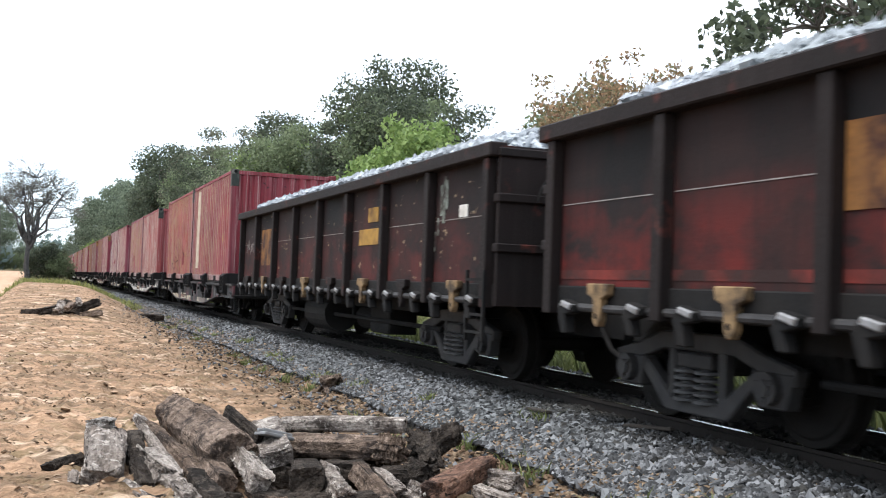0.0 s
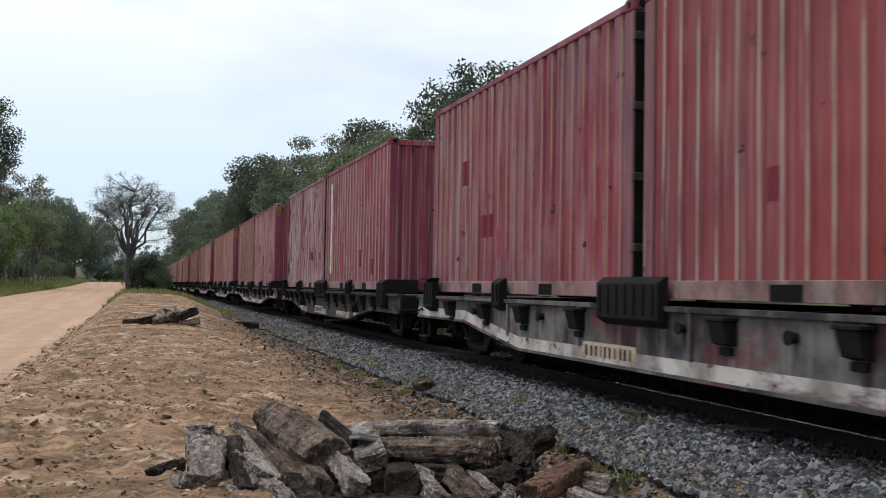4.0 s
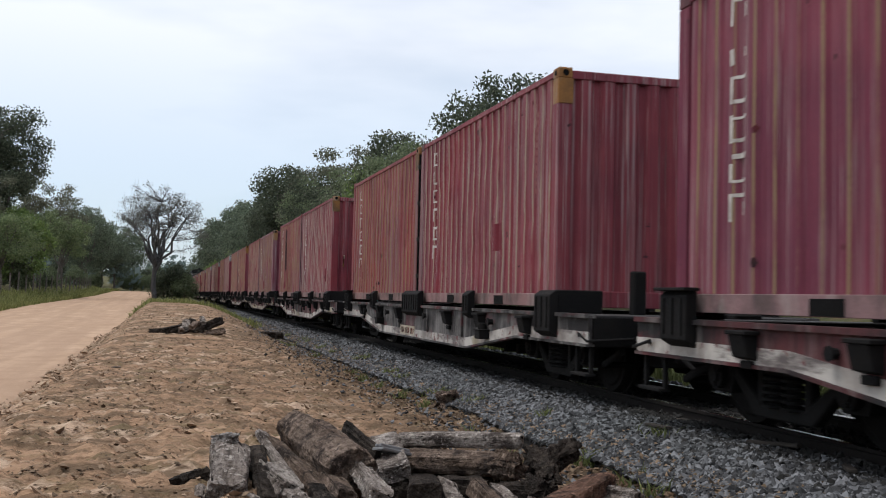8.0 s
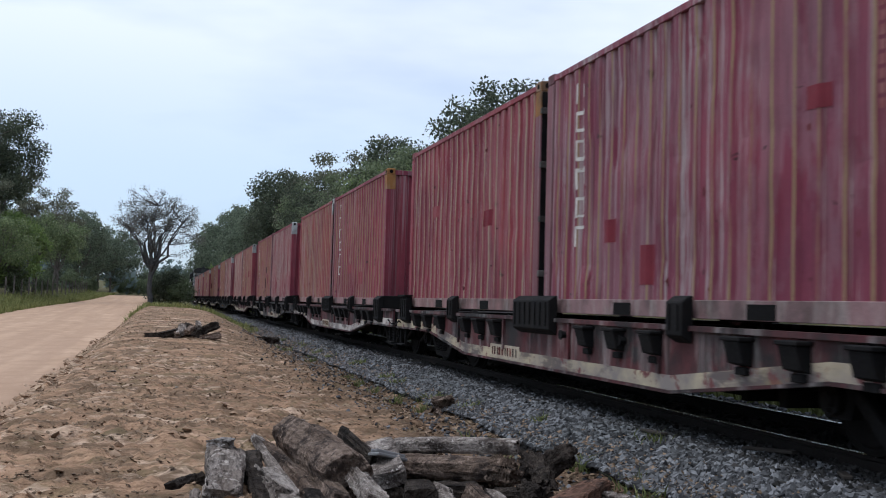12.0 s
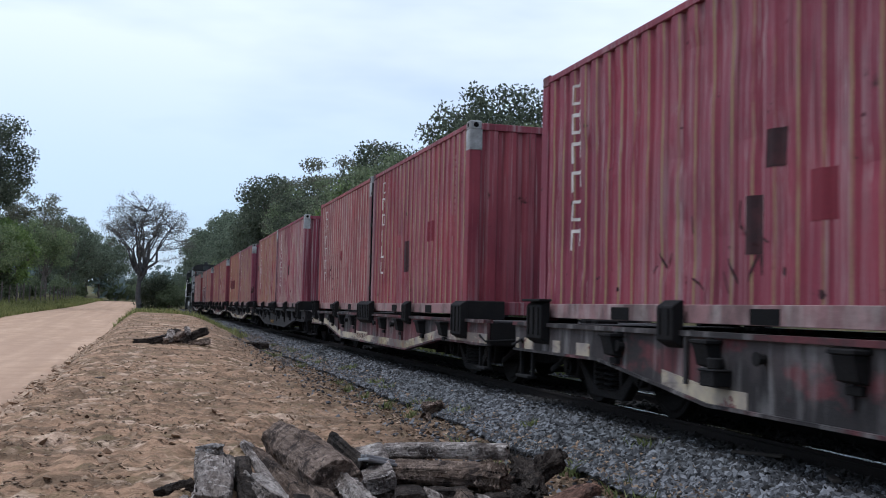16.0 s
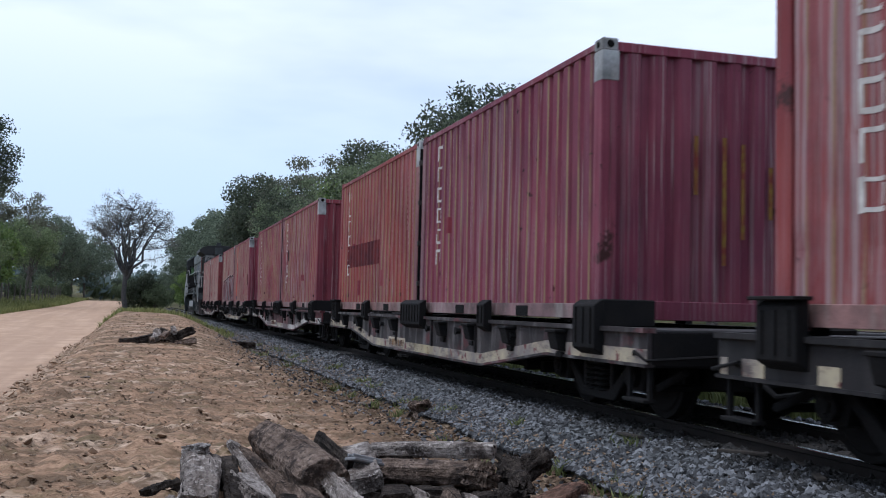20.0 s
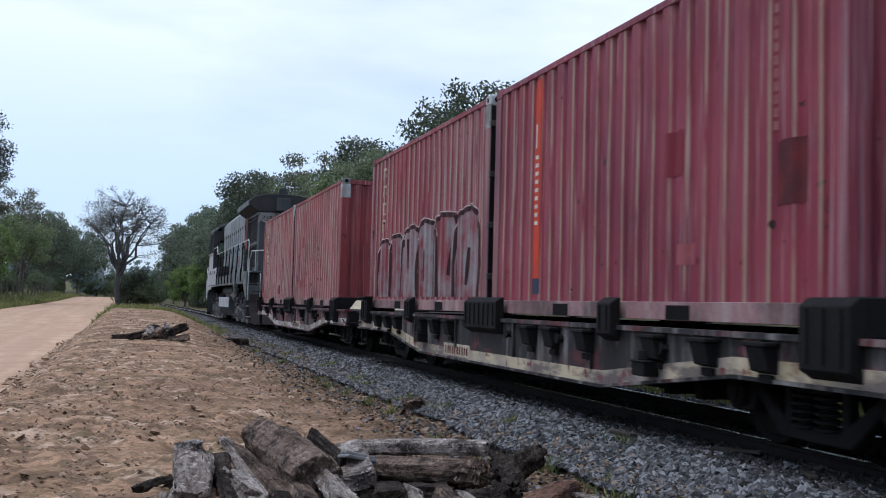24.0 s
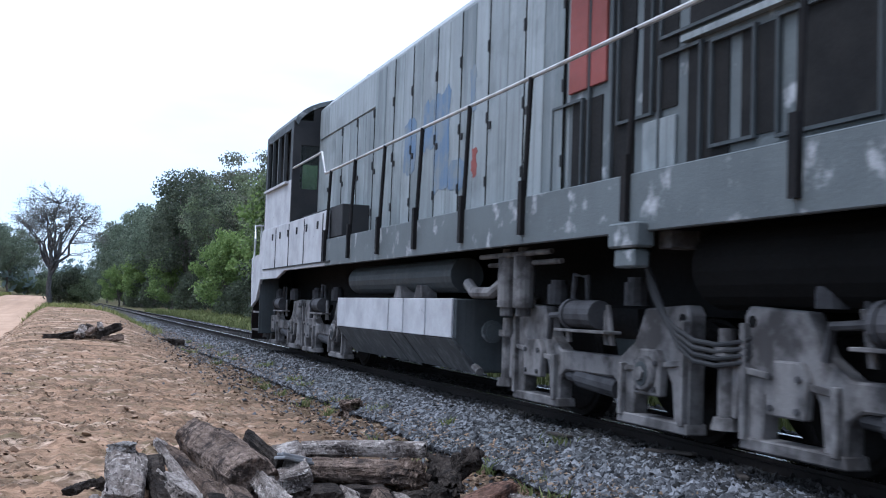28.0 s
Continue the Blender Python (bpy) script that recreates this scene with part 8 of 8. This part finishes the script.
# ---- old timbers ----
def old_wood(name, pale, brown, dark, crack=0.55):
    """Weathered timber: grain and cracks along the piece's own length, dark rot in patches."""
    m, n, l, p = nodes_of(name)
    v = coords(n, l, (1.0, 1.0, 1.0))
    vg = coords(n, l, (22, 1.8, 22))
    c = blend(n, l, noise_fac(n, l, coords(n, l, (5, 2.2, 5)), 1.0, 0.36, 0.64), pale, brown)
    g = noise_fac(n, l, vg, 1.0, 0.30, 0.70, 7, 0.7)
    c = blend(n, l, 0.75, c, blend(n, l, g, (0.24, 0.22, 0.21), (1.15, 1.15, 1.15)), "MULTIPLY")
    c = blend(n, l, times_k(n, l, noise_fac(n, l, v, 9.0, 0.55, 0.66, 6, 0.7), 0.5), c, tuple(k * 1.25 for k in pale))
    c = blend(n, l, 0.6, c, blend(n, l, noise_fac(n, l, coords(n, l, (1, 0.28, 1)), 46.0, 0.38, 0.62, 6, 0.7), (0.30, 0.27, 0.25), (1.25, 1.25, 1.25)), "MULTIPLY")
    cr = noise_fac(n, l, coords(n, l, (34, 1.3, 34)), 1.0, crack, crack + 0.06, 4)
    c = blend(n, l, cr, c, (0.016, 0.013, 0.011))
    c = blend(n, l, times_k(n, l, noise_fac(n, l, v, 6.0, 0.50, 0.60, 8, 0.7), 0.9), c, dark)
    c = blend(n, l, times_k(n, l, noise_fac(n, l, v, 15.0, 0.56, 0.62, 8, 0.75), 0.75), c, tuple(k * 1.15 for k in pale))
    c = blend(n, l, times_k(n, l, noise_fac(n, l, v, 21.0, 0.57, 0.62, 8, 0.75), 0.8), c, dark)
    l.new(c, p.inputs["Base Color"])
    p.inputs["Roughness"].default_value = 0.95
    p.inputs["Specular IOR Level"].default_value = 0.12
    lumps = n.new("ShaderNodeMath")
    lumps.operation = "MULTIPLY_ADD"
    l.new(noise_fac(n, l, v, 28.0, 0.3, 0.7, 5), lumps.inputs[0])
    lumps.inputs[1].default_value = 1.2
    l.new(g, lumps.inputs[2])
    bump(n, l, p, lumps.outputs[0], 1.0, 0.03)
    return m


M_WOOD_P = old_wood("bleached_split_timber", (0.64, 0.58, 0.53), (0.36, 0.305, 0.265), (0.07, 0.056, 0.05), 0.61)
M_WOOD_B = old_wood("brown_rotten_timber", (0.36, 0.275, 0.22), (0.175, 0.125, 0.094), (0.045, 0.035, 0.031), 0.62)
M_WOOD_D = old_wood("dark_old_timber", (0.11, 0.09, 0.075), (0.055, 0.045, 0.038), (0.02, 0.017, 0.015), 0.58)
M_WOOD_W = old_wood("chalky_white_split_wood", (0.66, 0.63, 0.60), (0.42, 0.38, 0.35), (0.08, 0.065, 0.055), 0.64)
M_PLATE_IRON = surf("dull_grey_weathered_iron", (0.24, 0.245, 0.25), (0.10, 0.09, 0.085), 0.6, 0.3, big=9)
M_WOOD_R = old_wood("reddish_split_timber", (0.36, 0.21, 0.15), (0.22, 0.13, 0.095), (0.05, 0.035, 0.03), 0.60)


def timber(p, q, w, h, mat, label, seed, rough=0.18, spin=0.0, n=24, name="old_timber", round_it=False):
    """A weathered sleeper or log from p to q, its corners split and gnawed."""
    rng = random.Random(seed)
    p, q = Vector(p), Vector(q)
    d = (q - p).normalized()
    side = d.cross(Vector((0, 0, 1))).normalized()
    up = side.cross(d)
    c, s = math.cos(spin), math.sin(spin)
    side, up = side * c + up * s, up * c - side * s
    m, length = 20, (q - p).length
    power = 1.0 if round_it else 0.42
    ring = []
    for i in range(m):
        a = (i + 0.5) * 2 * math.pi / m
        ring.append((math.copysign(abs(math.cos(a)) ** power, math.cos(a)) * 0.5, math.copysign(abs(math.sin(a)) ** power, math.sin(a)) * 0.5))
    bend = (rng.uniform(-1, 1) * 0.10 * w, rng.uniform(-1, 1) * 0.10 * h)
    notch = [(rng.randrange(m), rng.uniform(0, 1), rng.uniform(0.06, 0.2)) for _ in range(7)]
    ragged = [[rng.uniform(-0.5, 0.5) * rough * w * 1.6 + 0.05 * w * wob(j * 0.9, e * 5.0, 1.0, seed) for j in range(m)] for e in (0, 1)]
    v, f = [], []
    for i in range(n + 1):
        t = i / n
        bx, bz = bend[0] * math.sin(t * 3.1), bend[1] * math.sin(t * 3.1)
        for j, (a, b) in enumerate(ring):
            # broad lumps, long splits with the grain and small crumbled bits
            g = 0.7 * wob(a * 3.2 + seed, t * length * 3.0, 1.0, b * 2.1 + seed) + 0.9 * wob(a * 10 + seed, t * length * 1.6, 1.0, b * 10.0) + 0.5 * wob(a * 8, t * length * 20.0, 1.0, b * 8 + seed)
            k = 1 + rough * 1.7 * g + rng.uniform(-rough, rough) * 0.35
            for nj, nt, deep in notch:
                gap = min((j - nj) % m, (nj - j) % m)
                if gap < 2 and abs(t - nt) < 0.22:
                    k -= deep * (1 - gap * 0.5) * (1 - abs(t - nt) / 0.22)
            if i in (0, n):
                k *= 0.90
            along = t * length + ((ragged[1][j] if i == n else -ragged[0][j] if i == 0 else 0.0))
            v.append((a * w * k + bx, along, b * h * k + bz))
    for i in range(n):
        for j in range(m):
            a, b = i * m + j, i * m + (j + 1) % m
            f.append((a, b, b + m, a + m))
    k = len(v)
    v.append((0, 0.02, 0))
    v.append((0, length - 0.02, 0))
    for j in range(m):
        f.append((k, (j + 1) % m, j))
        f.append((k + 1, n * m + j, n * m + (j + 1) % m))
    at = Matrix.Translation(p) @ Matrix((side, d, up)).transposed().to_4x4()
    return solo(name, Shape().add(v, f), mat, label, "timber", "old timbers in the heap", at=at)


PALE, ROT, DARK_PIECE = "bleached grey squared sleeper piece, split and rotten", "brown rotten log piece with crumbling bark", "dark timber piece in the heap"
timber((0.36, 5.80, 0.05), (0.32, 5.27, -0.08), 0.195, 0.165, M_WOOD_P, "bleached grey squared sleeper end, split and flaking", 1, 0.11, 0.06)
timber((0.29, 5.79, 0.13), (0.40, 5.73, 0.14), 0.080, 0.050, M_WOOD_W, "chalky white chunk of split wood on the sleeper", 2, 0.25, 0.00)
timber((0.09, 5.57, -0.09), (0.25, 5.68, -0.06), 0.120, 0.120, M_WOOD_D, "dark curved timber piece lying on the sand", 3, 0.20, 0.00, round_it=True)
timber((0.15, 5.40, -0.10), (0.15, 5.24, -0.12), 0.045, 0.060, M_WOOD_P, "small bleached stub of timber", 4, 0.15, 0.00)
timber((0.20, 5.38, -0.06), (0.19, 5.23, -0.09), 0.050, 0.060, M_WOOD_P, "small bleached stub of timber", 5, 0.15, 0.20)
timber((0.52, 5.97, 0.02), (0.53, 5.19, -0.13), 0.100, 0.130, M_WOOD_D, DARK_PIECE, 6, 0.22, 0.00)
timber((0.58, 6.26, 0.10), (0.69, 5.30, -0.07), 0.075, 0.050, M_WOOD_P, "narrow bleached plank leaning on the heap", 7, 0.10, 0.35)
timber((0.62, 6.14, 0.06), (0.80, 5.21, -0.08), 0.075, 0.085, M_WOOD_B, "split brown plank piece with a pale edge", 8, 0.12, 0.30)
timber((0.56, 5.70, -0.02), (0.64, 5.21, -0.06), 0.130, 0.100, M_WOOD_P, PALE, 9, 0.20, 0.25)
timber((0.45, 5.37, -0.13), (0.58, 4.81, -0.16), 0.160, 0.120, M_WOOD_P, "bleached splintered timber end at the heap's front", 10, 0.20, 0.20)
timber((0.65, 5.21, -0.09), (0.70, 4.83, -0.11), 0.120, 0.110, M_WOOD_P, PALE, 11, 0.25, 0.10, round_it=True)
timber((0.83, 6.55, 0.08), (0.97, 5.27, 0.03), 0.275, 0.250, M_WOOD_B, "thick crumbling brown log on the heap", 12, 0.10, 0.00, round_it=True)
timber((0.86, 5.40, -0.03), (0.89, 5.03, -0.06), 0.115, 0.100, M_WOOD_B, ROT, 13, 0.10, 0.30)
timber((1.01, 5.31, 0.03), (1.03, 4.89, -0.05), 0.105, 0.100, M_WOOD_P, PALE, 14, 0.20, 0.40)
timber((0.77, 5.22, -0.07), (0.82, 4.74, -0.12), 0.110, 0.110, M_WOOD_D, DARK_PIECE, 15, 0.20, 0.00)
timber((1.05, 6.02, 0.16), (1.13, 5.43, 0.08), 0.035, 0.085, M_WOOD_D, "thin dark plank on edge between the logs", 16, 0.15, 0.25)
timber((1.25, 5.86, 0.10), (1.18, 5.26, 0.01), 0.190, 0.100, M_WOOD_P, "bleached squared block with an iron plate on it", 17, 0.08, -0.25)
timber((1.38, 6.03, 0.08), (2.03, 5.64, 0.12), 0.090, 0.090, M_WOOD_P, "long pale-edged beam lying across the heap", 18, 0.06, -0.10)
timber((1.26, 5.65, 0.02), (1.76, 5.25, 0.05), 0.145, 0.135, M_WOOD_B, "long round-edged log lying across the heap", 19, 0.08, 0.00, round_it=True)
timber((1.73, 5.26, 0.05), (1.85, 5.17, 0.04), 0.150, 0.160, M_WOOD_B, "gnarled knotty end of a log", 20, 0.32, 0.00, round_it=True)
timber((1.38, 5.47, -0.09), (1.24, 4.83, -0.02), 0.175, 0.130, M_WOOD_D, "squared sleeper end facing the heap's front", 21, 0.05, -0.03)
timber((1.44, 5.19, -0.05), (1.37, 4.64, -0.08), 0.115, 0.110, M_WOOD_P, PALE, 22, 0.22, 0.35)
timber((1.58, 5.10, -0.03), (1.57, 4.53, -0.11), 0.090, 0.100, M_WOOD_B, ROT, 23, 0.12, 0.30)
timber((1.93, 5.21, 0.01), (2.28, 5.47, 0.11), 0.110, 0.120, M_WOOD_D, "gnarled dark root stump", 24, 0.42, 0.00, round_it=True)
timber((2.03, 5.44, 0.09), (1.98, 5.09, -0.02), 0.120, 0.100, M_WOOD_D, "gnarled dark root stump", 25, 0.42, 0.00, round_it=True)
timber((1.86, 5.02, -0.01), (1.87, 4.81, -0.01), 0.120, 0.100, M_WOOD_D, DARK_PIECE, 26, 0.30, 0.00, round_it=True)
timber((1.76, 4.79, -0.09), (1.80, 4.62, -0.10), 0.100, 0.100, M_WOOD_P, PALE, 27, 0.30, 0.00, round_it=True)
timber((1.80, 4.57, -0.05), (2.22, 4.92, 0.01), 0.165, 0.105, M_WOOD_R, "reddish split sleeper end", 28, 0.08, 0.15)
timber((2.21, 4.82, -0.03), (2.26, 4.60, -0.03), 0.100, 0.080, M_WOOD_P, PALE, 29, 0.25, 0.00)
timber((2.06, 4.65, -0.06), (2.16, 4.37, -0.08), 0.070, 0.060, M_WOOD_P, "thin bleached splinter of timber", 30, 0.15, 0.00)
timber((1.05, 5.14, -0.13), (1.09, 4.72, -0.13), 0.120, 0.110, M_WOOD_B, ROT, 31, 0.20, 0.00)
timber((1.65, 4.98, -0.04), (1.67, 4.66, -0.08), 0.090, 0.080, M_WOOD_P, PALE, 32, 0.25, 0.00)
timber((0.77, 5.79, -0.03), (0.89, 5.40, -0.07), 0.080, 0.090, M_WOOD_B, ROT, 33, 0.18, 0.00)
# dark filler timbers added under the heap, keeping its gaps dark
timber((0.60, 5.59, -0.14), (1.10, 5.45, -0.13), 0.150, 0.135, M_WOOD_D, DARK_PIECE, 40, 0.18, 0.00)
timber((1.08, 5.39, -0.09), (1.64, 5.14, -0.06), 0.140, 0.126, M_WOOD_D, DARK_PIECE, 41, 0.18, 0.00)
timber((0.53, 5.86, -0.11), (0.92, 5.91, -0.05), 0.140, 0.126, M_WOOD_D, DARK_PIECE, 42, 0.18, 0.00)
timber((1.33, 5.64, -0.06), (1.83, 5.34, -0.04), 0.140, 0.126, M_WOOD_D, DARK_PIECE, 43, 0.18, 0.00)
timber((1.68, 5.07, -0.08), (1.92, 4.90, -0.07), 0.140, 0.126, M_WOOD_D, DARK_PIECE, 44, 0.18, 0.00)
timber((0.41, 5.12, -0.17), (0.93, 4.87, -0.14), 0.140, 0.126, M_WOOD_D, DARK_PIECE, 45, 0.18, 0.00)
timber((0.99, 4.90, -0.14), (1.64, 4.62, -0.11), 0.140, 0.126, M_WOOD_D, DARK_PIECE, 46, 0.18, 0.00)
timber((1.21, 6.03, 0.00), (1.59, 5.87, 0.02), 0.120, 0.108, M_WOOD_D, DARK_PIECE, 47, 0.18, 0.00)

iron = Shape().box(-0.10, 0.10, -0.05, 0.05, -0.010, 0.008).box(-0.10, 0.10, -0.028, -0.016, 0.008, 0.028).box(-0.10, 0.10, 0.016, 0.028, 0.008, 0.028)
for px in (-0.075, 0.075):
    iron.cyl((px, 0.036, 0.008), (px, 0.036, 0.024), 0.012, 8)
solo("tie_plate", iron, M_PLATE_IRON, "grey iron tie plate on a sleeper block", "tie plate", at=pose(1.215, 5.46, 0.10, -10, 14, 22), bevel=0.004)
# the lesser heap farther along the verge
for i, (x, y, l, a, tilt, w, up, mt) in enumerate(((-0.05, 20.9, 0.5, 8, 3, 0.12, 0.04, M_WOOD_D), (0.18, 20.8, 0.4, 30, 10, 0.15, 0.06, M_WOOD_D), (0.38, 20.9, 0.26, 80, 38, 0.15, 0.14, M_WOOD_P), (0.28, 20.8, 0.26, 110, 15, 0.11, 0.07, M_WOOD_B),
                                                  (0.62, 21.0, 0.40, 150, 20, 0.22, 0.13, M_WOOD_D), (0.88, 20.9, 0.45, 160, -28, 0.18, 0.18, M_WOOD_D), (0.95, 20.7, 0.40, 175, -10, 0.15, 0.07, M_WOOD_B), (0.55, 20.7, 0.24, 60, 25, 0.12, 0.17, M_WOOD_B),
                                                  (0.55, 21.1, 0.5, 5, 8, 0.22, 0.10, M_WOOD_D), (0.72, 20.9, 0.20, 100, 30, 0.10, 0.24, M_WOOD_P))):
    dx, dy, dz = math.cos(radians(a)) * l / 2, math.sin(radians(a)) * l / 2, math.sin(radians(tilt)) * l / 2
    z = sand_z(x, y) + up
    timber((x - dx, y - dy, z - dz), (x + dx, y + dy, z + dz), w, w * 0.85, mt, ROT if mt is M_WOOD_B else PALE if mt is M_WOOD_P else DARK_PIECE, 50 + i, 0.2, n=12)
z = sand_z(2.6, 26) + 0.07
timber((2.35, 25.9, z), (2.85, 26.2, z), 0.22, 0.17, M_WOOD_D, "dark weathered timber block on the sand", 60, 0.3)
z = sand_z(3.15, 11.3) + 0.06
timber((3.05, 11.2, z), (3.22, 11.4, z), 0.2, 0.17, M_WOOD_B, "crumbling brown clod of wood by the ballast", 61, 0.35)
# pale rubbish and twigs on the sand
for i, (x, y) in enumerate(((2.9, 24.0), (1.2, 9.0), (0.2, 11.5), (2.0, 8.0), (-0.6, 14.0), (2.6, 14.5), (1.5, 12.2), (0.6, 17.0))):
    z = sand_z(x, y) + 0.015
    solo("wood_chip", Shape().box(-0.06, 0.06, -0.02, 0.02, -0.008, 0.008), M_WOOD_P, "small bleached wood chip on the sand", "wood chip", "chips on the sand",
         at=pose(x, y, z, 8, 5, 40 * i), bevel=0.003)
for i, (x, y) in enumerate(((4.2, 5.6), (3.9, 7.6), (4.25, 6.5))):
    z = bed_z(x, y) + 0.05
    solo("wood_splinter", Shape().box(-0.22, 0.22, -0.03, 0.03, -0.012, 0.012), M_TIE, "grey splinter of sleeper wood on the ballast", "wood splinter", at=pose(x, y, z, 0, 3, 60 + 25 * i), bevel=0.005)
# fence along the road's far side
fence = thing("fence", "low fence of rough wooden posts and wire", "fence")
for i in range(26):
    y = 46 + i * 3.2
    x = -9.6 + 1.0 * step(55, 110, y)
    part("post", Shape().cyl((x, y, land(x, y) - 0.2), (x + 0.03, y, land(x, y) + 1.15 + 0.1 * (i % 3)), 0.055, 7), M_BARK, fence)
    if i:
        py = y - 3.2
        px = -9.6 + 1.0 * step(55, 110, py)
        for hgt in (0.4, 0.75, 1.05):
            part("wire", Shape().cyl((px, py, land(px, py) + hgt), (x, y, land(x, y) + hgt), 0.006, 4, caps=False), M_RUST, fence)


# ---- what moves ----
def motions():
    times = [i * 0.5 for i in range(57)]
    for ob, u, z in ROLLING:
        walk(ob, [(t, pose(TRACK, u - gone(t), z)) for t in times])
    for w, u, r, (x, y, z) in WHEELSETS:
        # a wheelset turns while it rolls past near the camera
        rows, t, step_t = [(0.0, pose(x, y, z))], 0.0, 0.06
        angle, was = 0.0, 0.0
        span = [i * step_t for i in range(1, int(28 / step_t) + 1) if -4 < u - gone(i * step_t) < 18]
        for t in span:
            if not rows[1:]:
                was = gone(t)
                if t > step_t:
                    rows.append((t, pose(x, y, z)))
                    continue
                was = 0.0
            angle -= (gone(t) - was) / r
            was = gone(t)
            rows.append((t, pose(x, y, z, math.degrees(angle))))
        if rows[-1][0] < 28.0:
            rows.append((28.0, pose(x, y, z, math.degrees(angle))))
        walk(w, rows)


motions()
